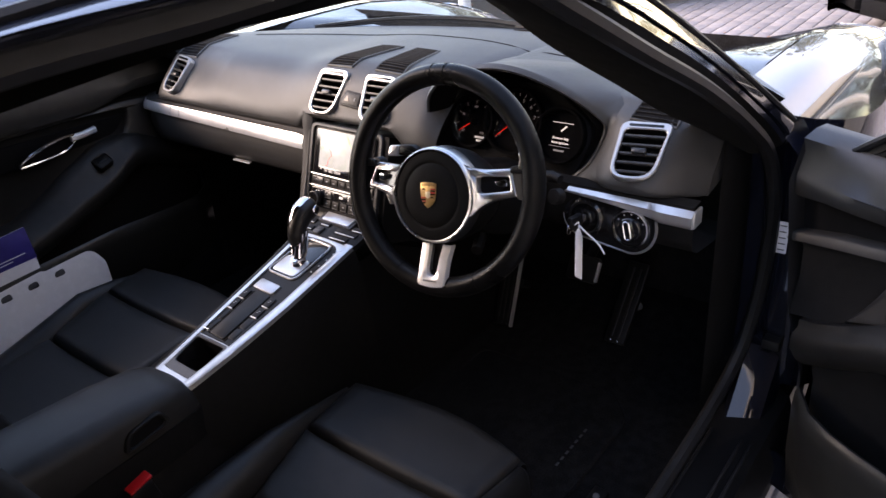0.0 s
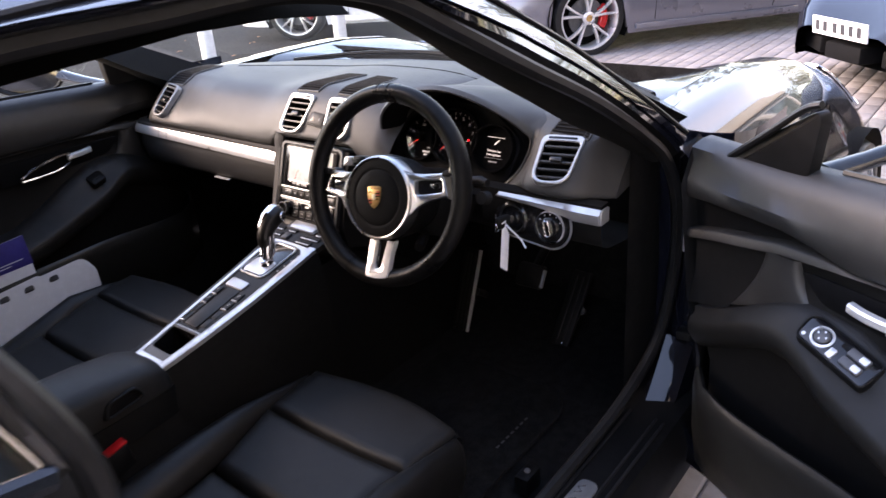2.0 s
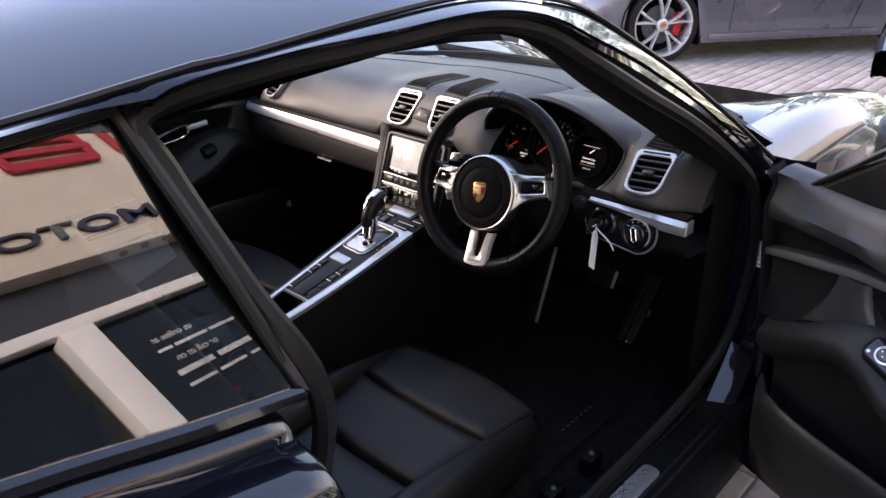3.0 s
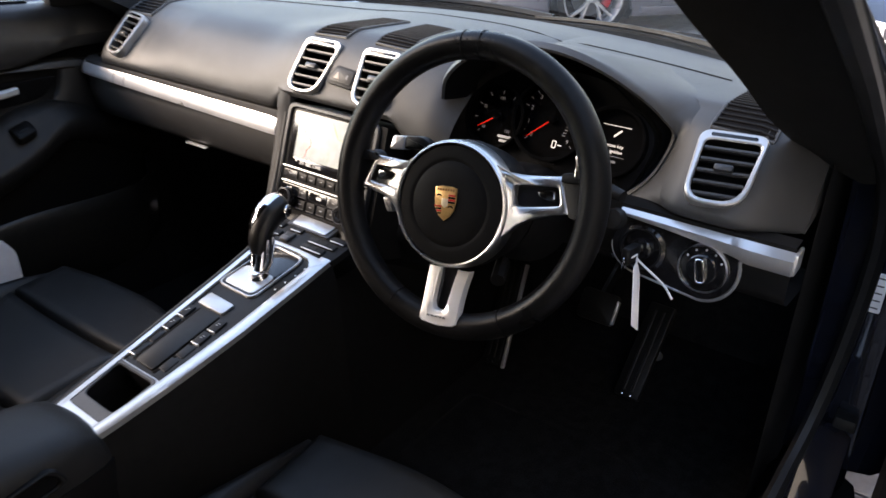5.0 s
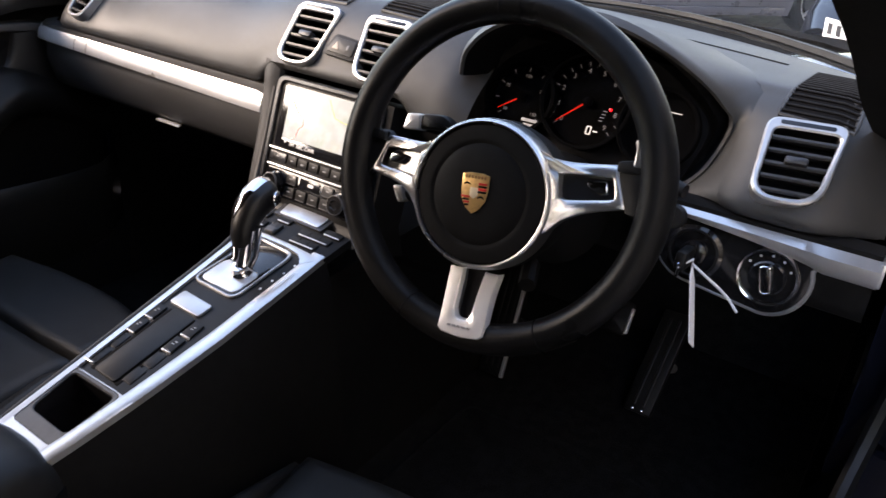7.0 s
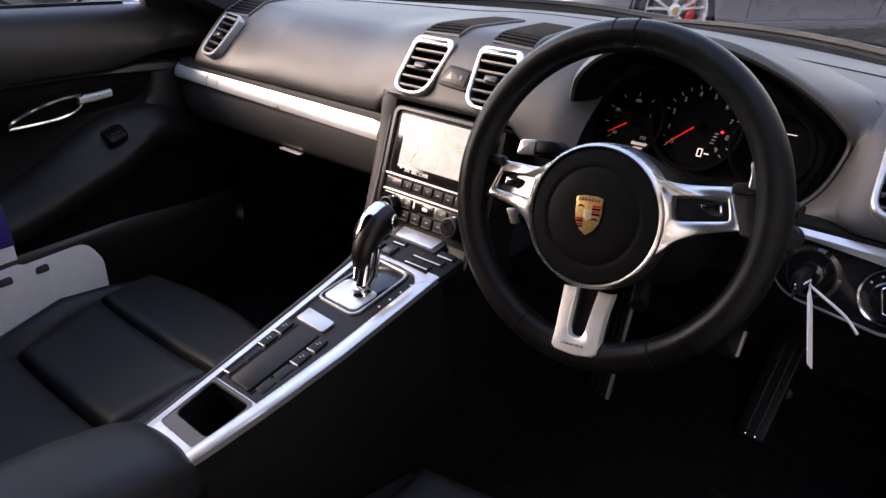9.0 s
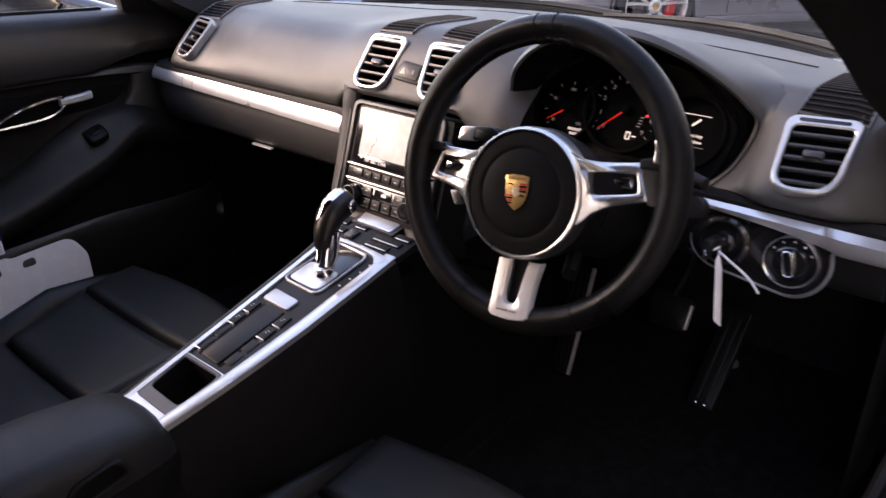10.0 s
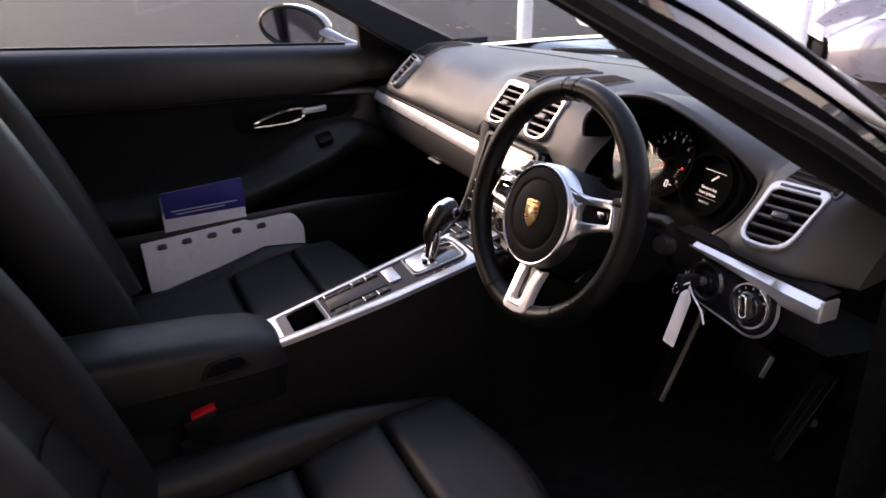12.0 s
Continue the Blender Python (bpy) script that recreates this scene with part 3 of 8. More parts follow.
def dash_profile(x):
    a = abs(x)
    c = raise_c(x)
    edge = 0.628 if x < 0 else 0.616
    away = 0.085 * max(0, (a - edge) / 0.078) ** 2
    drop = 0.030 * max(0, (a - edge) / 0.078) ** 2
    z0 = 0.774 + (0.028 if a < 0.115 else 0.028 * max(0, 1 - (a - 0.115) / 0.03))
    yf = base_y(x) - 0.03
    e = 0.018 * min(1, max(0, (a - 0.42) / 0.1))
    pts = [(0.235, z0 - 0.004), (0.196, z0 - 0.003), (0.187, z0 + 0.003), (0.186, z0 + 0.012), (0.192 + e * 0.4, 0.806 + c * 0.6), (0.206 + e * 0.8, 0.828 + c * 0.8), (0.226 + e, 0.85 + c), (0.248 + e, 0.868 + c), (0.275 + e, 0.880 + c),
           (0.31, 0.886 + c * 0.8)]
    for t in (0.2, 0.4, 0.6, 0.8, 1.0):
        pts.append((0.31 + (yf - 0.31) * t, 0.886 + c * 0.8 * (1 - t) - 0.016 * t * t + 0.004 * math.sin(math.pi * t)))
    sweep = max(0.0, 1 - max(0.0, x - 0.512) / 0.058) ** 2.2 if x > 0.505 else 0.0
    roll = max(0.0, 1 - (0.215 - x) / 0.045) ** 2 if 0.17 < x < 0.216 else 0.0
    return [(x, y + away * (1 - i / 18) + 0.020 * roll * float(np.interp(i, [0, 3, 6, 8, 13], [0.35, 0.4, 1, 1, 0])) + sweep * float(np.interp(i, [0, 3, 4, 5, 6, 7, 8, 9, 10], [0.045, 0.048, 0.052, 0.050, 0.035, 0.022, 0.011, 0.004, 0.0])), z - drop * min(1, i / 4) - 0.011 * roll * float(np.interp(i, [3, 6, 10, 13], [0, 1, 1, 0]))) for i, (y, z) in enumerate(pts)]


def vent_frame(x, z, y, lean, yaw=0.0):
    n = Vector((math.sin(radians(yaw)) * math.cos(radians(lean)), -math.cos(radians(yaw)) * math.cos(radians(lean)), math.sin(radians(lean))))
    return frame_at((x, y, z), n)


# middle, lean, yaw, width, height, slant
VENTS = [(vent_frame(0.596, 0.831, 0.2215, 46, 13), 0.081, 0.098, 0.006), (vent_frame(-0.596, 0.831, 0.2215, 46, -13), 0.081, 0.098, -0.006),
         (vent_frame(0.066, 0.851, 0.212, 38), 0.080, 0.096, -0.004), (vent_frame(-0.066, 0.851, 0.212, 38), 0.080, 0.096, 0.004)]


def in_vent(p):
    for (o, u, v, n), w, h, sk in VENTS:
        d = Vector(p) - o
        b = d.dot(v)
        half = (w / 2 - 0.005) * (1 - 0.15 * max(0.0, 0.5 - b / h)) - 0.010 * max(0.0, (-b - h * 0.28) / (h * 0.22)) ** 2
        if abs(d.dot(u) - sk * b / h * 2) < half and abs(b) < h / 2 - 0.006 and abs(d.dot(n)) < 0.04:
            return True
    return False


def resampled(line, n):
    """The profile in n even steps."""
    q = [Vector(p) for p in smooth_path(line, 6)]
    d = [0]
    for a, b in zip(q, q[1:]):
        d.append(d[-1] + (b - a).length)
    return [tuple(float(np.interp(s, d, [p[i] for p in q])) for i in range(3)) for s in np.linspace(0, d[-1], n)]


xs = sorted(set([round(v, 4) for v in np.linspace(-0.706, 0.694, 188)]))
NP = 70
rows = [resampled(dash_profile(x), NP) for x in xs]
f = Form()
k = NP
verts = [p for r in rows for p in r]
faces = []
for i in range(len(rows) - 1):
    xm = (rows[i][0][0] + rows[i + 1][0][0]) / 2
    for j in range(k - 1):
        c = (Vector(rows[i][j]) + Vector(rows[i + 1][j + 1])) / 2
        if (0.215 < xm < 0.530 and c.y < 0.305) or in_vent(c):
            continue
        faces.append((i * k + j, i * k + j + 1, (i + 1) * k + j + 1, (i + 1) * k + j))
f.add(verts, faces)
for r in (rows[0], rows[-1]):
    f.add(r, [tuple(range(NP))])
part("dash_pad", f, VINYL, dash, "black grained soft dashboard top", angle=60)

# lower fascia either side of the stack
rows = [[(x, 0.187 + y + 0.05 * max(0, (abs(x) - 0.70) / 0.05) ** 2, z) for y, z in ((0.03, 0.772), (0.002, 0.771), (0.0, 0.76), (0.003, 0.73), (0.002, 0.724), (0.0, 0.712), (0.006, 0.685), (0.012, 0.664), (0.024, 0.652), (0.06, 0.645), (0.3, 0.62))] for x in np.linspace(-0.735, -0.108, 24)]
part("glovebox", Form().grid(rows), VINYL, dash, "black glovebox lid", angle=60)
f = Form()
f.box((-0.384, 0.203, 0.6515), (0.060, 0.010, 0.004), (0, 0, 0), 0.002)
latch = part("glovebox_latch", f, SATIN, dash, "slim silver glovebox latch")
rows = [[(x, 0.187 + y + 0.05 * max(0, (abs(x) - 0.70) / 0.05) ** 2, z) for y, z in ((0.03, 0.772), (0.003, 0.771), (0.002, 0.75), (0.004, 0.73), (0.004, 0.712), (0.01, 0.695), (0.03, 0.684), (0.08, 0.675), (0.2, 0.66))] for x in np.linspace(0.45, 0.700, 18)]
part("knee_panel", Form().grid(rows), DARK_TRIM, dash, "black plastic panel below the dash trim", angle=60)
rows = [[(x, 0.21 + y, z) for y, z in ((0, 0.76), (0.01, 0.70), (0.05, 0.655), (0.2, 0.62), (0.5, 0.62))] for x in np.linspace(0.10, 0.46, 10)]
part("column_shroud", Form().grid(rows), PLASTIC, dash, "dark plastic below the instruments")


def trim_strip(x0, x1, zt, zb, y, lean=0.40, bulge=0.003, bevel=0.0015):
    """A brushed strip, slightly convex, rounded at the end nearest the middle."""
    rows = []
    for x in np.linspace(x0, x1, 36):
        a = abs(x)
        away = 0.02 * max(0, (a - 0.70) / 0.05) ** 2
        t, b = zt(x), zb(x)
        pr = [(0.002 + bevel - 0.0015, t), (-0.004, t - bevel)] + [(-0.005 - bulge * math.sin(math.pi * s), t + (b - t) * s) for s in (0.26, 0.38, 0.5, 0.65, 0.85)] + [(-0.004, b + 0.0015), (0.002, b)]
        rows.append([(x, y + d + away - 0.004 + lean * (z - (t + b) / 2), z) for d, z in pr])
    return Form().grid(rows, False, False, True)


def left_top(x):
    return 0.7690 - 0.004 * max(0, (x + 0.150) / 0.014) ** 2


def left_low(x):
    return 0.7285 + 0.012 * max(0, (abs(x) - 0.14) / 0.57)


# same trim both sides: left paler for mirrored sky, right darker for dim surroundings
strip = part("trim_strip", trim_strip(-0.716, -0.134, left_top, left_low, 0.1935), SATIN, dash, "brushed silver trim strip")
for x in (-0.60, -0.565):
    part("trim_joint", trim_strip(x - 0.0005, x + 0.0005, left_top, left_low, 0.1931), GREY_PLASTIC, strip)
part("trim_strip", trim_strip(0.492, 0.702, lambda x: 0.7665, lambda x: 0.7395 + 0.016 * max(0, (0.65 - x) / 0.1) ** 0.6 if x < 0.65 else 0.7395, 0.186, 0.0, 0.0012, 0.0060), ALU, dash, "brushed silver trim strip")
part("trim_end", Form().box((0.7025, 0.197, 0.753), (0.005, 0.03, 0.027), (0, 0, 0), 0.002), ALU, dash, "bright end of the trim strip")


def vent(fr, w, h, skew, taper=0.0, upper=True):
    """An air vent: silver frame, dark throat, five slats with a centre tab, two corner buttons."""
    o, u, v, n = fr
    hw, hh = w / 2, h / 2
    corners = [(-hw * (1 - taper) + skew * -1, -hh), (hw * (1 - taper) + skew * -1, -hh), (hw + skew, hh), (-hw + skew, hh)]
    outer = softened(corners, [0.026, 0.028, 0.016, 0.016], 5)
    inner = softened([(corners[0][0] + 0.006, corners[0][1] + 0.006), (corners[1][0] - 0.006, corners[1][1] + 0.006), (corners[2][0] - 0.008, corners[2][1] - 0.013), (corners[3][0] + 0.008, corners[3][1] - 0.013)], [0.022, 0.024, 0.009, 0.009], 5)
    body = part("vent", Form().ring(outer, inner, fr, 0.006, 0.0018, -0.012), VENT_SILVER, dash, "air vent with a satin silver frame")
    throat = Form().grid([[o + u * q[0] + v * q[1] + n * d for q in inner] for d in (0.004, -0.03)], True)
    throat.add([o + u * q[0] + v * q[1] + n * -0.03 for q in inner], [tuple(range(len(inner)))])
    part("vent_throat", throat, DULL, body)
    for k in range(5):
        t = (k + 0.5) / 5
        y = (corners[0][1] + 0.008) + (h - 0.022) * t
        xm = (corners[0][0] + corners[1][0]) / 2 * (1 - t) + (corners[2][0] + corners[3][0]) / 2 * t
        ww = (w - 0.017) * ((1 - taper) * (1 - t) + t)
        f = Form().grid([[o + u * (xm + s * ww / 2) + v * (y + a) + n * b for a, b in ((-0.004, 0.0005), (-0.0025, 0.0028), (0.0, 0.0032), (0.003, -0.003), (0.0045, -0.014), (0.001, -0.014))] for s in (-1, 1)], True, False, True)
        part("slat", f, SLAT, body)
    part("vent_tab", Form().panel(rounded(0.022, 0.0085, 0.002, 3, 0, -0.001), fr, 0.009, 0.002, -0.004), SLAT, body)
    part("vent_slot", Form().panel(rounded(w * 0.66, 0.0048, 0.002, 3, skew * 0.8, hh - 0.0068), fr, 0.0066, 0.0002, 0.004), GLOSS, body)
    return body


for fr, w, h, sk in VENTS:
    vent(fr, w, h, sk, 0.15)


def pad_height(x, y):
    line = [p for p in resampled(dash_profile(x), NP) if p[1] > 0.2]
    return float(np.interp(y, [p[1] for p in line], [p[2] for p in line]))


def grille(x0, x1, ya, yb, slant, slats, name="defroster_grille"):
    """A slotted black outlet in the dashboard's top: dark bed, thin frame and slats that run across it."""
    xm_ = (x0 + x1) / 2
    at_ = lambda x, t, h: (xm_ + (x - xm_) * (1 - 0.16 * t) + slant * t, ya + (yb - ya) * t, pad_height(x, ya + (yb - ya) * t) + h)
    ts = np.linspace(0, 1, 2 * slats + 1)
    bed = part(name, Form().grid([[at_(x0 + (x1 - x0) * q, t, 0.0008) for q in (0, 0.25, 0.5, 0.75, 1)] for t in ts]), DULL, dash, "black slotted air outlet")
    edge = [at_(x0 - 0.001, t, 0.0008) for t in ts] + [at_(x1 + 0.001, t, 0.0008) for t in ts[::-1]]
    part("grille_frame", Form().tube(edge, 0.0026, 6, True), VINYL, bed)
    for k in range(slats):
        t = (k + 0.5) / slats
        part("slat", Form().tube([at_(x0 + (x1 - x0) * q, t, 0.0022) for q in (0, 0.25, 0.5, 0.75, 1)], 0.0017, 6, flat=0.8), GRILLE, bed)


grille(0.562, 0.636, 0.263, 0.40, 0.002, 15)
grille(-0.636, -0.562, 0.263, 0.40, -0.002, 15)
grille(0.032, 0.100, 0.255, 0.40, -0.018, 16)
grille(-0.100, -0.032, 0.255, 0.40, 0.018, 16)
part("windscreen_slot", Form().tube([(x, 0.545 - 0.42 * x * x, pad_height(x, 0.545 - 0.42 * x * x)) for x in np.linspace(-0.53, 0.53, 21)], 0.003, 5, flat=0.5), DULL, dash, "thin demister slot")

# hazard switch
fr = vent_frame(0.004, 0.846, 0.205, 35)
part("switch_surround", Form().panel(softened([(-0.03, -0.013), (0.028, -0.017), (0.028, 0.014), (-0.018, 0.018)], 0.006), fr, 0.0025, 0.001, -0.01), PLASTIC, dash, "dark surround of the hazard switch")
hz = part("hazard_switch", Form().panel(softened([(-0.024, -0.009), (0.023, -0.012), (0.023, 0.010), (-0.014, 0.013)], 0.004), fr, 0.004, 0.001), SWITCH, dash, "dark hazard switch with a pale triangle")
o, u, v, n = fr
tri = Form().panel([(-0.015, -0.0045), (-0.003, -0.0050), (-0.009, 0.0065)], fr, 0.0045, 0.0001, 0.003)
part("warning_triangle", tri, material("pale_red", (0.42, 0.33, 0.26), 0.5), hz)
part("lock_mark", Form().panel(rounded(0.004, 0.007, 0.001, 2, 0.012, 0), fr, 0.0045, 0.0001, 0.003), GREY_PLASTIC, hz)

# ---- centre stack ----
stack_n = Vector((0, -(0.782 - 0.698), 0.186 - 0.158)).normalized()
sf = frame_at((0, 0.1595, 0.7025), stack_n)  # at the screen's foot
stack = part("stack_panel", Form().panel(softened([(-0.094, -0.108), (0.094, -0.108), (0.094, 0.092), (-0.094, 0.092)], [0.004, 0.004, 0.014, 0.014]), sf, 0.002, 0.001, -0.09), PLASTIC, dash, "black centre stack")
part("stack_frame", Form().ring(softened([(-0.098, -0.11), (0.098, -0.11), (0.098, 0.096), (-0.098, 0.096)], [0.004, 0.004, 0.016, 0.016]), softened([(-0.089, -0.106), (0.089, -0.106), (0.089, 0.088), (-0.089, 0.088)], [0.003, 0.003, 0.01, 0.01]), sf, 0.006, 0.002, -0.06), SLAT, stack, "dark grey frame of the stack")
part("screen_bezel", Form().panel(rounded(0.164, 0.092, 0.006, 4, 0, 0.039), sf, 0.0045, 0.0015), GLOSS, stack, "black screen bezel")


def map_material():
    """A lit road map: pale ground, green and yellow patches."""
    m = bpy.data.materials.new("lit_map")
    m.use_nodes = True
    n, l = m.node_tree.nodes, m.node_tree.links
    b = n["Principled BSDF"]
    co, t1, t2, r1, r2, mx = (n.new("ShaderNodeTexCoord"), n.new("ShaderNodeTexNoise"), n.new("ShaderNodeTexNoise"), n.new("ShaderNodeValToRGB"),
                              n.new("ShaderNodeValToRGB"), n.new("ShaderNodeMixRGB"))
    t1.inputs["Scale"].default_value, t2.inputs["Scale"].default_value = 28, 75
    t1.inputs["Detail"].default_value = t2.inputs["Detail"].default_value = 4
    e = r1.color_ramp.elements
    e[0].position, e[1].position = 0.36, 0.66
    e[0].color, e[1].color = (0.58, 0.76, 0.72, 1), (0.82, 0.91, 0.92, 1)
    k = e.new(0.5)
    k.color = (0.80, 0.91, 1.0, 1)
    k = e.new(0.58)
    k.color = (0.76, 0.88, 0.98, 1)
    r2.color_ramp.elements[0].position, r2.color_ramp.elements[1].position = 0.42, 0.58
    r2.color_ramp.elements[0].color, r2.color_ramp.elements[1].color = (0.72, 0.74, 0.72, 1), (1, 1, 1, 1)
    mx.blend_type, mx.inputs["Fac"].default_value = "MULTIPLY", 0.4
    for t in (t1, t2):
        l.new(co.outputs["Object"], t.inputs["Vector"])
    l.new(t1.outputs["Fac"], r1.inputs["Fac"])
    l.new(t2.outputs["Fac"], r2.inputs["Fac"])
    l.new(r1.outputs["Color"], mx.inputs["Color1"])
    l.new(r2.outputs["Color"], mx.inputs["Color2"])
    l.new(mx.outputs["Color"], b.inputs["Emission Color"])
    b.inputs["Base Color"].default_value = (0.02, 0.02, 0.02, 1)
    b.inputs["Emission Strength"].default_value = 0.115
    b.inputs["Roughness"].default_value = 0.25
    return m


scr = part("screen", Form().panel(rounded(0.136, 0.074, 0.001, 2, 0, 0.047), sf, 0.0052, 0.0002, 0.003), map_material(), stack, "lit navigation screen with a road map")
part("status_bar", Form().panel(rounded(0.136, 0.0095, 0.0005, 2, 0, 0.005), sf, 0.0053, 0.0001, 0.003), GLOSS, scr, "dark bar under the map")
o, u, v, n = sf
at = lambda a, b, h: tuple(o + u * a + v * b + n * h)
ROAD_GLOW = glow("road_red", (0.75, 0.10, 0.08), 0.10)
part("map_route", Form().tube([at(a, b, 0.0053) for a, b in ((-0.062, 0.066), (-0.048, 0.05), (-0.036, 0.043), (-0.034, 0.034), (-0.041, 0.026), (-0.044, 0.014), (-0.05, 0.011))], 0.0007, 5), ROAD_GLOW, scr)
part("map_route", Form().tube([at(a, b, 0.0053) for a, b in ((0.068, 0.06), (0.04, 0.052), (0.02, 0.056), (0.005, 0.078))], 0.0005, 5), glow("road_yellow", (0.8, 0.65, 0.2), 0.12), scr)
LIT_WHITE = glow("lit_white", (0.9, 0.92, 0.95), 0.11)
TEXT_SF = (o + u * -0.028 + v * 0.0025 + n * 0.0055, u, v, n)
lettering("FM  BBC CWR", 0.0075, TEXT_SF, LIT_WHITE, "radio_text", scr)
part("note_mark", Form().panel(circle(0.002, 8, -0.06, 0.005), sf, 0.0056, 0.0001, 0.005), LIT_WHITE, scr)
for b, w in ((-0.008, 0.176), (-0.032, 0.172)):
    part("bright_bar", Form().panel(rounded(w, 0.0026, 0.0012, 3, 0, b), sf, 0.0064, 0.001), SATIN, stack, "thin silver bar")
for k, (x, w) in enumerate(((-0.0685, 0.032), (-0.041, 0.018), (-0.021, 0.018), (0.0, 0.018), (0.021, 0.018), (0.041, 0.018), (0.0685, 0.032))):
    b = part("button", Form().panel(rounded(w, 0.0135, 0.0015, 3, x, -0.0195), sf, 0.0048, 0.0010), PLASTIC if k % 6 else SLAT, stack)
    part("button_mark", Form().panel(rounded(0.0045 if k % 2 else 0.006, 0.0016, 0.0004, 2, x, -0.0185 - 0.001 * (k % 3)), sf, 0.0050, 0.0001, 0.004), MARK_GREY, b)
part("climate_bed", Form().panel(rounded(0.170, 0.040, 0.004, 4, 0, -0.0555), sf, 0.0034, 0.0008), GLOSS, stack, "gloss black climate panel")
for k, (x, y, w) in enumerate(((-0.0345, -0.0455, 0.020), (-0.0345, -0.0640, 0.020), (-0.0115, -0.0640, 0.019), (0.0115, -0.0640, 0.019), (0.0345, -0.0455, 0.020), (0.0345, -0.0640, 0.020))):
    b = part("climate_button", Form().panel(rounded(w, 0.0155, 0.0018, 3, x, y), sf, 0.0060, 0.0012), SLAT if k in (0, 4) else PLASTIC, stack)
    part("button_mark", Form().panel(rounded(0.0055, 0.0014, 0.0004, 2, x, y + 0.001), sf, 0.0062, 0.0001, 0.005), MARK_GREY, b)
    part("button_lip", Form().panel(rounded(w * 0.86, 0.0010, 0.0004, 2, x, y - 0.0062), sf, 0.0062, 0.0002, 0.005), GREY_PLASTIC, b)
part("climate_display", Form().panel(rounded(0.038, 0.0150, 0.0015, 3, 0, -0.0455), sf, 0.0044, 0.0005), GLOSS, stack, "small dark climate display")
part("display_glyph", Form().panel(rounded(0.010, 0.0045, 0.0012, 3, 0.002, -0.0455), sf, 0.0048, 0.0001, 0.004), LIT_WHITE, stack)
for x in (-0.062, 0.062):
    ko, ku, kv, kn = sf
    kf = (ko + ku * x + kv * -0.056, ku, kv, kn)
    knob = part("rotary_knob", Form().lathe([(0.0165, 0.0), (0.0165, 0.006), (0.0145, 0.007), (0.0135, 0.018), (0.012, 0.0205), (0.007, 0.0205), (0.006, 0.019), (0, 0.019)], kf, 24), GLOSS, stack, "black rotary knob")
    part("knob_ring", Form().lathe([(0.0135, 0.0175), (0.0140, 0.018), (0.0138, 0.0205), (0.0130, 0.0208), (0.0126, 0.0195)], kf, 24), GREY_PLASTIC, knob)
# sill of the stack that runs down into the console, with the ashtray lid
rows = [[(x, y, z) for y, z in ((0.131, 0.624), (0.128, 0.617), (0.122, 0.611), (0.130, 0.600))] for x in (-0.092, -0.05, 0, 0.05, 0.092)]
part("stack_foot", Form().grid(rows), PLASTIC, stack)
rows = [[(0.098 + 0.012 * t, y + 0.002, z) for y, z in ((0.185, 0.79), (0.157, 0.69), (0.138, 0.63), (0.150, 0.58), (0.30, 0.50))] for t in (0, 0.4, 1)]
rows.append([(0.125, y + 0.05, z) for y, z in ((0.185, 0.775), (0.157, 0.68), (0.138, 0.62), (0.150, 0.57), (0.30, 0.47))])
part("stack_cheek", Form().grid(rows), DARK_TRIM, stack, "black padded cheek of the stack")
# towards the glovebox the dashboard's padding runs down beside the stack
path = smooth_path([(0, 0.190, 0.812), (0, 0.1855, 0.790), (0, 0.182, 0.765), (0, 0.175, 0.735), (0, 0.167, 0.705), (0, 0.157, 0.672), (0, 0.147, 0.640), (0, 0.140, 0.618)], 4)
part("stack_cheek", Form().grid([[(x, p.y + d, p.z) for x, d in ((-0.134, 0.030), (-0.1335, 0.012), (-0.131, 0.003), (-0.126, -0.0015), (-0.118, -0.003), (-0.108, -0.002), (-0.0995, 0.0015), (-0.096, 0.008))] for p in path]), VINYL, stack, "padded column between glovebox and stack")

# ---- instruments ----
cl_n = Vector((0, -math.cos(radians(22)), math.sin(radians(22))))
cf = frame_at((0.352, 0.238, 0.818), cl_n)
cluster = thing("instrument_cluster", (0.36, 0.25, 0.72), "three dark round gauges in a hooded binnacle, ignition on", "gauges")
LIP = [(0.203, 0.198, 0.848), (0.211, 0.193, 0.878), (0.235, 0.195, 0.905), (0.27, 0.197, 0.923), (0.31, 0.198, 0.934), (0.352, 0.2, 0.938), (0.395, 0.205, 0.932),
       (0.44, 0.218, 0.914), (0.48, 0.240, 0.886), (0.503, 0.256, 0.862), (0.514, 0.262, 0.846), (0.510, 0.256, 0.82), (0.498, 0.24, 0.79), (0.475, 0.23, 0.765)]
lip = smooth_path(LIP, 4)


def hood_goal(p):
    """Where the hood's skin meets the dashboard, for a point of its lip."""
    if p.z > 0.862:
        s = (p.x - 0.40) / 0.103
        x, y = 0.40 + 0.138 * s, 0.48 - 0.155 * s
        return Vector((x, y, pad_height(x, y)))
    line = [q for q in resampled(dash_profile(0.538), NP) if q[1] < 0.33][4:]
    z = float(np.interp(p.z, [0.765, 0.79, 0.82, 0.846, 0.862], [0.776, 0.797, 0.832, 0.866, line[-1][2]]))
    return Vector((0.538, float(np.interp(z, [q[2] for q in line], [q[1] for q in line])), z))


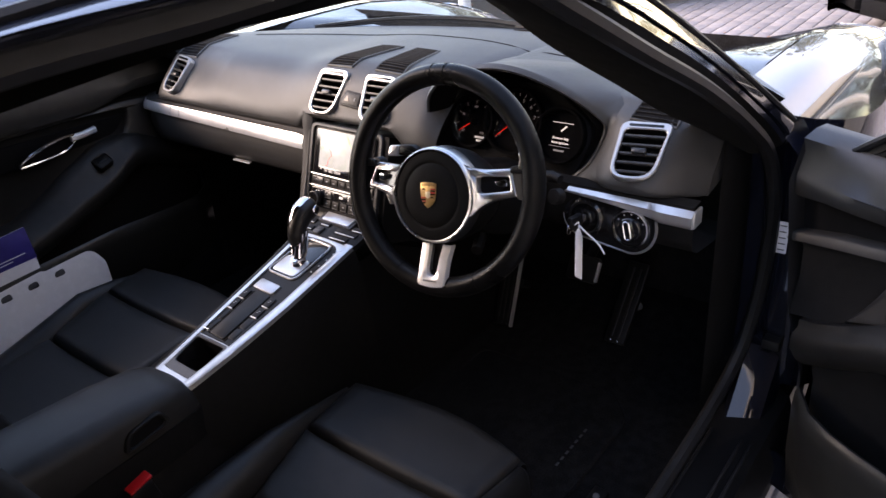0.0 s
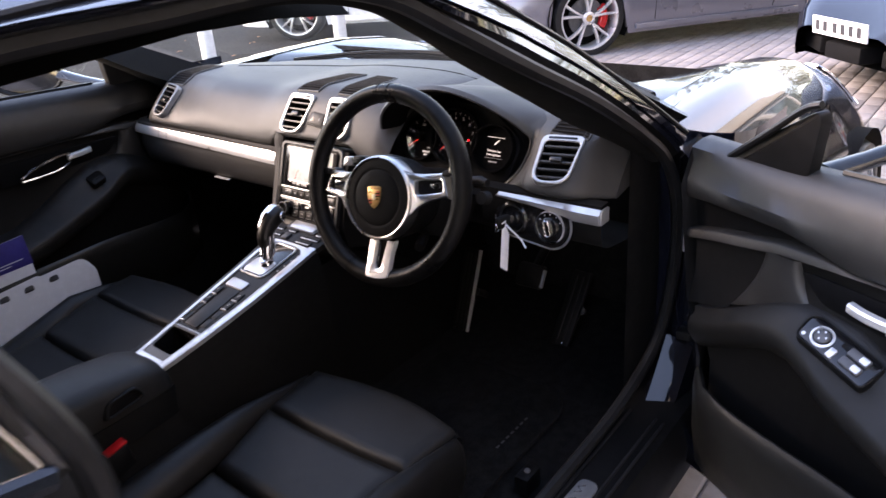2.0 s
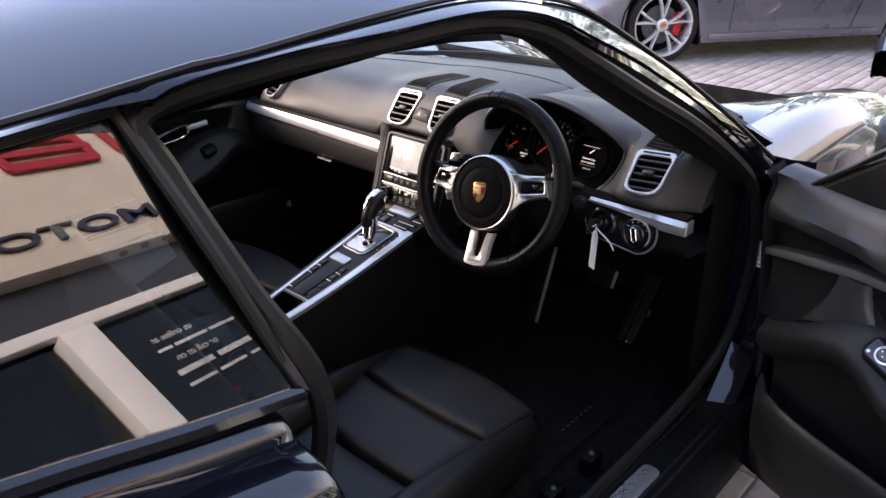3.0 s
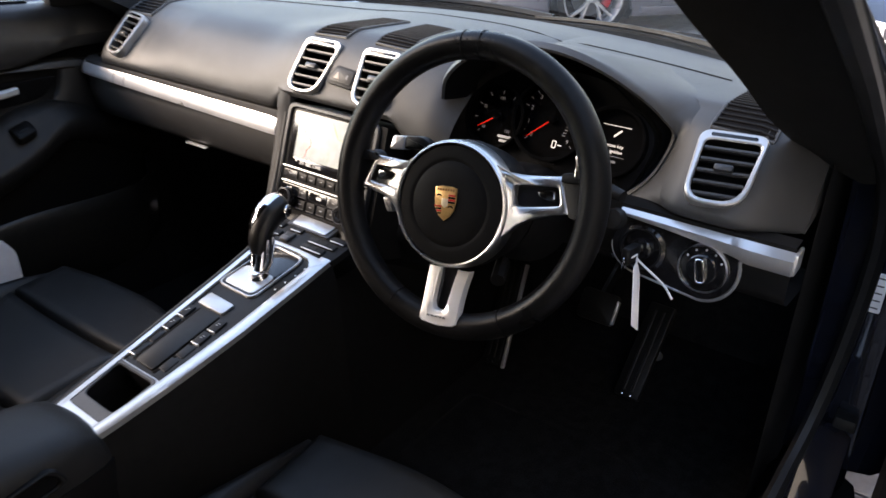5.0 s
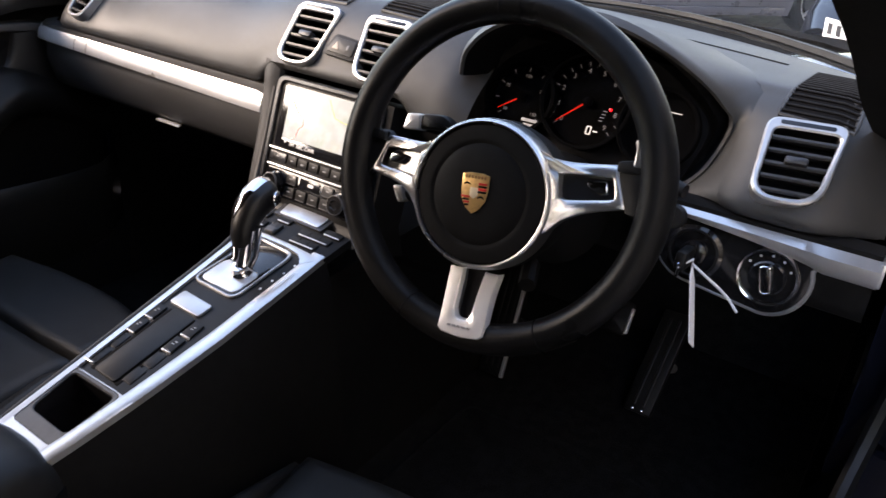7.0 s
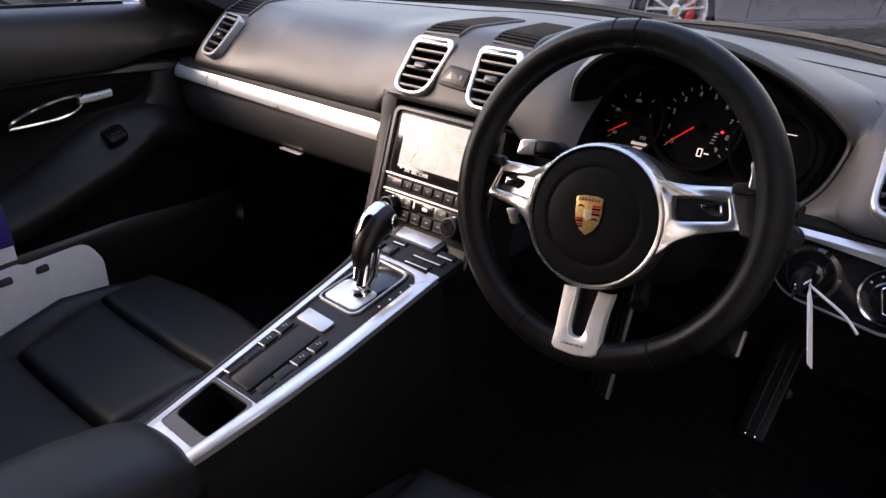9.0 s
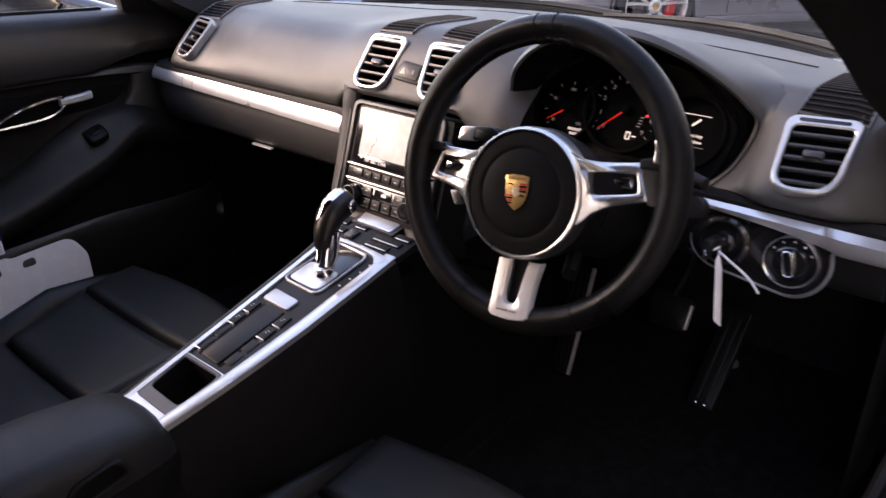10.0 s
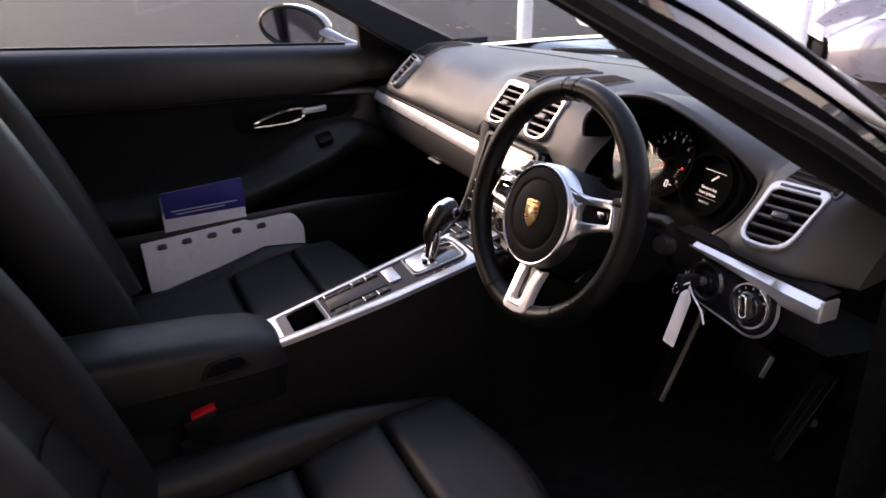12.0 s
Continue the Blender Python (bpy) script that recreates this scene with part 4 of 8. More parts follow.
rows = []
for p in lip:
    x = p.x
    up = max(0.0, min(1.0, (p.z - 0.80) / 0.045))
    back = Vector((0.36 + (x - 0.36) * 1.1, 0.46, 0.889)) if up > 0 else Vector((x, 0.3, p.z))
    back = Vector((0.36 + (x - 0.36) * 1.12, 0.30, p.z)).lerp(back, up)
    out = Vector((x - 0.36, 0, (p.z - 0.82) * 1.4))
    out = out.normalized() if out.length > 1e-4 else Vector((0, 0, 1))
    # lining, rolled lip, outer skin that runs into the dashboard top
    rows.append([tuple(q) for q in (Vector((0.355 + (x - 0.355) * 0.93, 0.262, 0.82 + (p.z - 0.82) * 0.84)), p - out * 0.006 + Vector((0, 0.02, 0)), p + Vector((0, 0.002, 0)), p + out * 0.004 + Vector((0, 0.0, 0)),
                                    p + out * 0.010 + Vector((0, 0.008, 0)), p.lerp(back, 0.06) + out * 0.010, p.lerp(back, 0.14) + out * 0.011 * up, p.lerp(back, 0.35) + out * 0.010 * up, p.lerp(back, 0.7) + out * 0.004 * up, back - Vector((0, -0.02, 0.006)))])
    # towards its outer end the skin runs into the dashboard in one sweep
    blend = min(1.0, max(0.0, (x - 0.40) / 0.05)) if up > 0 else 1.0
    blend = blend * blend * (3 - 2 * blend)
    if x > 0.40:
        start = p + out * 0.006 + Vector((0, 0.004, 0.002))
        goal = hood_goal(p)
        swell = Vector((0.3, -0.5, 0.8)) * 0.0045
        for i_, t in ((4, 0.0), (5, 0.10), (6, 0.25), (7, 0.50), (8, 0.78), (9, 1.0)):
            q = start.lerp(goal, t) + swell * math.sin(math.pi * t) - Vector((0, -0.0015, 0.0015)) * t
            rows[-1][i_] = tuple(Vector(rows[-1][i_]).lerp(q, blend))
part("hood", Form().grid([r[2:] for r in rows]), VINYL, cluster, "black padded hood over the gauges", angle=60)
part("hood_lining", Form().grid([r[:3] for r in rows]), DULL, cluster, "dull black inside of the hood")
part("cluster_floor", Form().grid([[(x, 0.19 + 0.09 * t, 0.765 - 0.015 * (1 - t)) for x in np.linspace(0.215, 0.495, 6)] for t in (0, 0.5, 1)]), DULL, cluster)
part("gauge_plate", Form().panel(softened([(-0.14, -0.06), (0.125, -0.06), (0.15, 0.03), (0.06, 0.09), (-0.06, 0.095), (-0.14, 0.05)], 0.03), cf, -0.014, 0.002, -0.03), DULL, cluster, "dull black gauge plate")
DIAL = material("dial_black", (0.002, 0.002, 0.0022), 0.9, 0, 0.2, 60, spec=0.02)
MARK = glow("dial_marks", (0.5, 0.5, 0.52), 0.016)
NEEDLE = glow("needle_red", (0.9, 0.03, 0.02), 0.065)
for gx, gv, r, names, needle in ((-0.090, 0.010, 0.047, ("50", "75", "100", "125", "150"), 215), (-0.003, 0.022, 0.058, ("0", "1", "2", "3", "4", "5", "6", "7", "8", "9"), 222), (0.090, 0.010, 0.047, (), None)):
    o, u, v, n = cf
    gf = (o + u * gx + v * gv - n * 0.012, u, v, n)
    go = gf[0]
    gauge = part("gauge", Form().lathe([(r, -0.008), (r, 0.011), (r - 0.0015, 0.013), (r - 0.004, 0.0125), (r - 0.005, 0.003), (r - 0.007, 0.0), (0, 0.0)], gf, 40), DIAL, cluster, "round black gauge")
    part("gauge_rim", Form().lathe([(r + 0.0005, 0.010), (r + 0.0008, 0.0135), (r - 0.0015, 0.014), (r - 0.002, 0.0125)], gf, 40), DIAL, gauge)
    if names:
        cnt = len(names)
        for k in range(cnt * 2 - 1):
            a = radians(222 - 264 * k / (2 * (cnt - 1)))
            d = u * math.cos(a) + v * math.sin(a)
            s = u * -math.sin(a) + v * math.cos(a)
            f = Form().add([go + d * (r - 0.009) + s * 0.0004 + n * 0.0006, go + d * (r - 0.009) - s * 0.0004 + n * 0.0006, go + d * (r - 0.014) - s * 0.0004 + n * 0.0006, go + d * (r - 0.014) + s * 0.0004 + n * 0.0006], [(0, 1, 2, 3)])
            part("tick", f, MARK, gauge)
        for k, word in enumerate(names):
            a = radians(222 - 264 * k / (cnt - 1))
            d = u * math.cos(a) + v * math.sin(a)
            lettering(word, 0.0085 if len(word) == 1 else 0.006, (go + d * (r - 0.020) + n * 0.0006, u, v, n), MARK, "numeral", gauge, 0.0002)
        a = radians(needle)
        d, s = u * math.cos(a) + v * math.sin(a), u * -math.sin(a) + v * math.cos(a)
        f = Form().add([go + d * (r - 0.013) + s * 0.0004 + n * 0.005, go + d * (r - 0.013) - s * 0.0004 + n * 0.005, go - d * 0.004 - s * 0.0011 + n * 0.005, go - d * 0.004 + s * 0.0011 + n * 0.005], [(0, 1, 2, 3)])
        part("needle", f, NEEDLE, gauge, "red needle")
        part("needle_hub", Form().lathe([(0.006, 0.0), (0.006, 0.006), (0.004, 0.0075), (0, 0.0075)], gf, 16), DIAL, gauge)
    if names and len(names) == 10:
        part("warning_light", Form().lathe([(0.0018, 0), (0.0018, 0.001), (0, 0.0015)], (go + u * 0.030 + v * -0.003 + n * 0.001, u, v, n), 10), glow("warning_red", (1, 0.02, 0.03), 0.3), gauge, "lit red warning lamp")
        part("gear_readout", Form().ring(rounded(0.0066, 0.0105, 0.001, 2, 0.010, -0.032), rounded(0.0040, 0.0078, 0.0005, 2, 0.010, -0.032), gf, 0.0012, 0.0001, 0.0006), LIT_WHITE, gauge, "lit gear readout")
        part("gear_dash", Form().panel(rounded(0.006, 0.0014, 0.0003, 2, 0.0185, -0.032), gf, 0.0012, 0.0001, 0.0006), LIT_WHITE, gauge)
        for k in range(4):
            part("small_print", Form().panel(rounded(0.005, 0.0012, 0.0003, 2, 0.024 - 0.001 * k, -0.006 - 0.004 * k), gf, 0.0009, 0.0001, 0.0004), MARK, gauge)
    elif names:
        for k in range(2):
            part("odometer_line", Form().panel(rounded(0.022 - 0.008 * k, 0.0038, 0.0008, 2, 0.018, -0.026 - 0.006 * k), gf, 0.0012, 0.0001, 0.0006), glow("odometer_lit", (0.8, 0.82, 0.85), 0.04), gauge)
    else:
        part("divider", Form().panel(rounded(0.04, 0.0008, 0.0003, 2, 0, 0.022), gf, 0.0009, 0.0001, 0.0004), LIT_WHITE, gauge)
        part("divider", Form().panel(rounded(0.04, 0.0008, 0.0003, 2, 0, -0.018), gf, 0.0009, 0.0001, 0.0004), MARK, gauge)
        tf = (go + n * 0.0008 + v * -0.004, u, v, n)
        lettering("Remove key", 0.0062, tf, LIT_WHITE, "display_text", gauge, 0.0002)
        lettering("from ignition", 0.0062, (go + n * 0.0008 + v * -0.0115, u, v, n), LIT_WHITE, "display_text", gauge, 0.0002)
        part("display_line", Form().panel(rounded(0.02, 0.003, 0.0008, 2, 0, -0.025), gf, 0.0009, 0.0001, 0.0004), MARK, gauge)
        part("key_symbol", Form().tube([go + u * 0.008 + v * 0.017 + n * 0.001, go + u * -0.001 + v * 0.008 + n * 0.001], 0.0013, 6), LIT_WHITE, gauge)
    if names:
        ob = part("gauge_glass", Form().grid([[go + (u * math.cos(a) + v * math.sin(a)) * rr + n * h for a in np.linspace(0, 2 * math.pi, 33)[:-1]] for rr, h in ((r - 0.003, 0.011), (r * 0.6, 0.0122), (0.001, 0.0126))], True), GAUGE_GLASS, gauge)
        ob.visible_shadow = False

# ---- ignition and light switch ----
ig = frame_at((0.5275, 0.184, 0.7215), (0, -1, 0.12))
lf = frame_at((0.606, 0.184, 0.7195), (0, -1, 0.12))
lobe = []
lobe += [(0.04 * math.cos(radians(a)), 0.034 * math.sin(radians(a))) for a in range(115, 271, 12)]
lobe += [(0.0785 + 0.041 * math.cos(radians(a)), 0.001 + 0.043 * math.sin(radians(a))) for a in range(-100, 21, 12)]
lobe += [(0.128, 0.022), (0.128, 0.036), (-0.01, 0.038)]
ipan = part("switch_panel", Form().panel(lobe, ig, 0.004, 0.0015, -0.02), GLOSS, dash, "gloss black ignition and light switch panel")
edge = [ig[0] + ig[1] * (0.04 * math.cos(radians(a))) + ig[2] * (0.034 * math.sin(radians(a))) + ig[3] * 0.004 for a in range(180, 271, 12)]
edge += [ig[0] + ig[1] * (0.0785 + 0.042 * math.cos(radians(a))) + ig[2] * (0.001 + 0.044 * math.sin(radians(a))) + ig[3] * 0.004 for a in range(-100, 21, 10)]
edge += [ig[0] + ig[1] * 0.121 + ig[2] * 0.024 + ig[3] * 0.003]
part("panel_edge", Form().tube(edge, [0.0006 + 0.0017 * min(1, k / 14) for k in range(len(edge))], 6), VENT_SILVER, ipan, "silver edge of the switch panel")
part("ignition_barrel", Form().lathe([(0.031, 0.0), (0.031, 0.006), (0.027, 0.0085), (0.0245, 0.006), (0.023, 0.003), (0.014, 0.003), (0.0135, 0.009), (0.011, 0.0105), (0, 0.0105)], ig, 32), GLOSS, ipan, "black ignition barrel")
part("barrel_ring", Form().lathe([(0.0255, 0.006), (0.027, 0.0092), (0.0255, 0.0095), (0.024, 0.0075)], ig, 32), PLASTIC, ipan)
part("switch_ring", Form().lathe([(0.0315, 0.0), (0.0315, 0.007), (0.030, 0.0095), (0.028, 0.009), (0.027, 0.005)], lf, 32), CHROME, ipan, "chrome ring of the light switch")
sw = part("light_switch", Form().lathe([(0.027, 0.0), (0.027, 0.006), (0.019, 0.007), (0.0185, 0.012), (0.017, 0.0135), (0, 0.0135)], lf, 32), GLOSS, ipan, "black rotary light switch")
o, u, v, n = lf
q = (o + n * 0.0135, (u * math.cos(radians(-75)) + v * math.sin(radians(-75))), (u * math.sin(radians(75)) + v * math.cos(radians(75))), n)
part("switch_bar", Form().ring(rounded(0.030, 0.012, 0.005), rounded(0.027, 0.008, 0.003), q, 0.0065, 0.001), CHROME, sw)
part("switch_grip", Form().panel(rounded(0.028, 0.009, 0.004), q, 0.006, 0.001), GLOSS, sw)
for k in range(5):
    a = radians(30 + 30 * k)
    part("switch_mark", Form().panel(circle(0.0014, 6, 0.0235 * math.cos(a), 0.0235 * math.sin(a)), lf, 0.0068, 0.0001, 0.005), SATIN, sw)

# key with its paper tag
key = thing("ignition_key", (0.5275, 0.17, 0.722), "black car key in the ignition with a white paper tag", "key")
o, u, v, n = ig
part("key_blade", Form().box(o + n * 0.018, (0.006, 0.02, 0.012), (0, 0, 0), 0.001), CHROME, key)
part("key_head", Form().box(o + n * 0.040 + v * 0.002, (0.012, 0.036, 0.022), (-8, 0, 0), 0.004), PLASTIC, key, "black key head")
part("key_ring", Form().tube([tuple(o + n * 0.058 + v * (-0.006 + 0.008 * math.sin(a)) + u * 0.0 + n * 0.006 * math.cos(a)) for a in np.linspace(0, 2 * math.pi, 17)[:-1]], 0.0009, 6, True), CHROME, key)
TIE = Vector((0.538, 0.139, 0.727))
END = Vector((0.568, 0.082, 0.666))
tz = (END - TIE).normalized()
tu = Vector((0.02, 0.715, -0.376))  # the tag hangs nearly edge-on to the driver
tu = (tu - tz * tu.dot(tz)).normalized()
tn = tz.cross(tu).normalized()
tf = (TIE + tz * 0.006, tu, -tz, tn)
part("paper_tag", Form().panel(softened([(-0.0035, 0.0), (0.0035, 0.0), (0.0115, -0.01), (0.0115, -0.080), (-0.0115, -0.080), (-0.0115, -0.01)], 0.002, 2), tf, 0.0006, 0.0001, -0.0002), WHITE, key, "blank white paper tag")
part("tag_string", Form().tube(smooth_path([TIE, TIE + Vector((0.018, -0.010, -0.004)), TIE + Vector((0.042, -0.018, -0.013)), Vector((0.596, 0.112, 0.704))], 4), 0.0014, 6), WHITE, key, "white tag string")
part("tag_string", Form().tube([o + n * 0.058 + v * -0.004, TIE + Vector((0, 0, 0.006)), TIE, TIE + tz * 0.012], 0.0011, 6), WHITE, key)


# ---- steering wheel ----
WC = Vector((0.3505, 0.0345, 0.803))
TILT_W, TURN_W, YAW_W = radians(18), radians(6.3), radians(2.6)
w_yaw = Matrix.Rotation(YAW_W, 3, "Z")
w_x = w_yaw @ Vector((1, 0, 0))
w_up, wn_ = w_yaw @ Vector((0, math.sin(TILT_W), math.cos(TILT_W))), w_yaw @ Vector((0, -math.cos(TILT_W), math.sin(TILT_W)))
wu = w_x * math.cos(TURN_W) + w_up * math.sin(TURN_W)
wv = w_up * math.cos(TURN_W) - w_x * math.sin(TURN_W)
HC = WC + wu * -0.0035 + wv * -0.0195  # the hub sits a little below the rim's middle
wf = (HC, wu, wv, wn_)
wheel = thing("steering_wheel", WC - wn_ * 0.12, "black leather three-spoke steering wheel with silver spokes and shift paddles", "steering wheel")
W = lambda a, b, h=0.0: tuple(HC + wu * a + wv * b + wn_ * h)
RW = lambda a, b, h=0.0: tuple(WC + wu * a + wv * b + wn_ * h)
RIM_R = 0.1662
rows = []
for k in range(96):
    a = 2 * math.pi * k / 96
    deg = math.degrees(a)
    # thumb swells above the side spokes, a fuller grip at nine and three
    thick = 1.0 + 0.05 * math.exp(-((deg - 0) / 16) ** 2) + 0.05 * math.exp(-((deg - 180) / 16) ** 2) + 0.05 * math.exp(-((deg - 360) / 16) ** 2)
    r = []
    for s in range(18):
        b = 2 * math.pi * s / 18
        rr = RIM_R + (0.0166 * thick if math.cos(b) < 0 else 0.0166) * math.cos(b)
        r.append(RW(rr * math.cos(a), rr * math.sin(a), 0.0176 * thick * math.sin(b)))
    rows.append(r)
part("rim", Form().grid(rows, True, True), RIM_LEATHER, wheel, "black leather rim")
for a in (-63, -117, 86, 94):
    ring = [RW((RIM_R + 0.0170 * math.cos(b)) * math.cos(radians(a)), (RIM_R + 0.0170 * math.cos(b)) * math.sin(radians(a)), 0.0180 * math.sin(b)) for b in np.linspace(0, 2 * math.pi, 15)[:-1]]
    part("rim_seam", Form().tube(ring, 0.0007, 5, True), DULL, wheel)
# hub: padded cover with a pressed ring, a thin bright bezel, dark body behind
part("airbag_cover", Form().lathe([(0.0700, -0.01), (0.0700, 0.0165), (0.0685, 0.0186), (0.0560, 0.0204), (0.0530, 0.0200), (0.0505, 0.0190), (0.0480, 0.0200), (0.045, 0.0212), (0.028, 0.0222), (0, 0.0225)], wf, 64), AIRBAG, wheel, "black padded airbag cover with a pressed ring")
part("hub_ring", Form().lathe([(0.0698, -0.004), (0.0698, 0.0185), (0.0708, 0.0206), (0.0722, 0.0210), (0.0738, 0.0200), (0.0747, 0.0178), (0.0758, 0.010), (0.0768, 0.0), (0.0768, -0.012)], wf, 72), WHEEL_METAL, wheel, "brushed silver ring round the hub")
part("hub_back", Form().lathe([(0.02, -0.105), (0.058, -0.098), (0.072, -0.06), (0.0775, -0.02), (0.0772, -0.006), (0.06, -0.004), (0, -0.003)], wf, 40), PLASTIC, wheel)


def spread(line, n):
    """n points at even steps along an open line of (a, b)."""
    d = [0.0]
    for p, q in zip(line, line[1:]):
        d.append(d[-1] + math.hypot(q[0] - p[0], q[1] - p[1]))
    return [(float(np.interp(s, d, [p[0] for p in line])), float(np.interp(s, d, [p[1] for p in line]))) for s in np.linspace(0, d[-1], n)]


def spoke_height(a, b):
    """The spoke's face: high where it leaves the hub, low at the rim, its upper edge leaning back."""
    rho = math.hypot(a, b)
    k = min(1.0, max(0.0, (rho - 0.074) / 0.040))
    return 0.016 * (1 - k) ** 2 - 0.001 * k - 0.16 * (b - 0.026) * k


def side_spoke(s):
    arc = [(0.0725 * math.cos(radians(t)), 0.0725 * math.sin(radians(t))) for t in np.linspace(-27, 96, 14)]
    top = [(-0.008, 0.0752), (0.012, 0.0742), (0.030, 0.0655), (0.044, 0.0545), (0.056, 0.0475), (0.070, 0.0440), (0.089, 0.0435), (0.110, 0.0450), (0.127, 0.0466)]
    end = [(0.127, 0.0466), (0.1345, 0.0270), (0.1425, 0.0062)]
    low = [(0.1425, 0.0062), (0.118, 0.0012), (0.098, -0.0050), (0.085, -0.0125), (0.0755, -0.0230), (0.0675, -0.0335)]
    i_top = [(0.0768, 0.0312), (0.0790, 0.0326), (0.0850, 0.0330), (0.100, 0.0335), (0.1200, 0.0341), (0.1252, 0.0338)]
    i_end = [(0.1252, 0.0338), (0.1268, 0.0300), (0.1302, 0.0165), (0.1296, 0.0140)]
    i_low = [(0.1296, 0.0140), (0.1240, 0.0124), (0.104, 0.0095), (0.0880, 0.0074), (0.0822, 0.0070), (0.0800, 0.0088)]
    i_arc = [(0.0800, 0.0088), (0.0780, 0.0185), (0.0768, 0.0312)]
    outer = spread(top, 15)[:-1] + spread(end, 7)[:-1] + spread(low, 11)[:-1] + spread(arc, 13)[:-1]
    inner = spread(i_top, 15)[:-1] + spread(i_end, 7)[:-1] + spread(i_low, 11)[:-1] + spread(i_arc, 13)[:-1]
    mix = lambda t: [(p[0] + (q[0] - p[0]) * t, p[1] + (q[1] - p[1]) * t) for p, q in zip(outer, inner)]
    lift = lambda line, e: [W(s * a, b, spoke_height(a, b) + e) for a, b in line]
    wide = inset(outer, 0.0020)
    rows = [lift(outer, -0.012), lift(outer, -0.0015), lift(inset(outer, 0.0006), -0.0004), lift(wide, 0.0004), lift(mix(0.5), 0.0009), lift(inset(inner, -0.0012), 0.0006), lift(inner, -0.0003), lift(inset(inner, 0.0004), -0.010)]
    sp = part("spoke", Form().grid(rows, True), WHEEL_METAL, wheel, "brushed silver spoke with an opening", angle=34)
    part("spoke_back", Form().add(lift(inset(inner, -0.003), -0.0105), [tuple(range(len(inner)))]), GLOSS, sp)
    part("shift_rocker", Form().panel([(s * a, b) for a, b in softened([(0.100, 0.0275), (0.1195, 0.0298), (0.1225, 0.0195), (0.1130, 0.0175), (0.1030, 0.0215)], 0.003, 3)], (HC, wu, wv, wn_), -0.002, 0.0014, -0.010), CHROME, sp, "bright shift rocker")
    # leather between the spoke's end and the rim
    rows = []
    for t in np.linspace(0, 1, 6):
        e = [(0.1265 + 0.016 * t, 0.0492 - 0.046 * t), (0.136 + 0.013 * t, 0.0515 - 0.049 * t), (0.150 + 0.009 * t, 0.0525 - 0.052 * t), (0.166 + 0.002 * t, 0.053 - 0.053 * t)]
        rows.append([W(s * a, b, spoke_height(0.135, b) + h) for (a, b), h in zip(e, (-0.0004, 0.0022, 0.0050, 0.0030))])
    rows.insert(0, [W(s * a, b, h) for a, b, h in ((0.1270, 0.0482, -0.014), (0.136, 0.050, -0.014), (0.150, 0.052, -0.012), (0.166, 0.053, -0.010))])
    rows.append([W(s * a, b, h) for a, b, h in ((0.1425, 0.002, -0.012), (0.150, -0.003, -0.012), (0.159, -0.006, -0.012), (0.167, -0.006, -0.010))])
    part("thumb_rest", Form().grid(rows), RIM_LEATHER, wheel, "black leather thumb rest", angle=60)


side_spoke(1)
side_spoke(-1)
# lower spoke: a bright fork whose foot lies on the rim
drop = lambda b: 0.001 + 0.0195 * min(1.0, max(0.0, (-0.082 - b) / 0.064)) ** 0.8
outer = spread([(-0.0300, -0.078), (-0.0280, -0.100), (-0.0268, -0.120), (-0.0268, -0.1405)], 12)[:-1] + spread([(-0.0268, -0.1405), (-0.024, -0.1440), (0.0, -0.1465), (0.022, -0.1440), (0.0252, -0.1405)], 10)[:-1] + spread([(0.0252, -0.1405), (0.0248, -0.120), (0.0250, -0.100), (0.0270, -0.078)], 12)
inner = spread([(-0.0140, -0.078), (-0.0134, -0.100), (-0.0126, -0.1200)], 12)[:-1] + spread([(-0.0126, -0.1200), (-0.0090, -0.1275), (-0.002, -0.1290), (0.0050, -0.1275), (0.0075, -0.1200)], 10)[:-1] + spread([(0.0075, -0.1200), (0.0088, -0.100), (0.0105, -0.078)], 12)
lay = lambda t, e: [W(p[0] + (q[0] - p[0]) * t, p[1] + (q[1] - p[1]) * t, drop(p[1] + (q[1] - p[1]) * t) + e) for p, q in zip(outer, inner)]
# SATIN, paler than the side spokes, puts the mirrored sky into the colour
sp = part("spoke", Form().grid([lay(0, -0.012), lay(0, -0.002), lay(0.06, -0.0004), lay(0.5, 0.0004), lay(0.93, 0.0004), lay(1.0, -0.0006), lay(1.04, -0.009)]), SATIN, wheel, "silver lower spoke with an opening", angle=34)
part("spoke_back", Form().grid([[W(a, b, drop(b) - 0.0085) for a in (-0.026, 0.0, 0.024)] for b in (-0.070, -0.09, -0.11, -0.132)]), GLOSS, sp)
for k in range(5):
    part("script_mark", Form().tube([W(-0.015 + 0.0055 * k + 0.0012 * j, -0.1365 + 0.0022 * ((j + k) % 2), drop(-0.136) + 0.0012) for j in range(4)], 0.0005, 4), GREY_PLASTIC, sp)
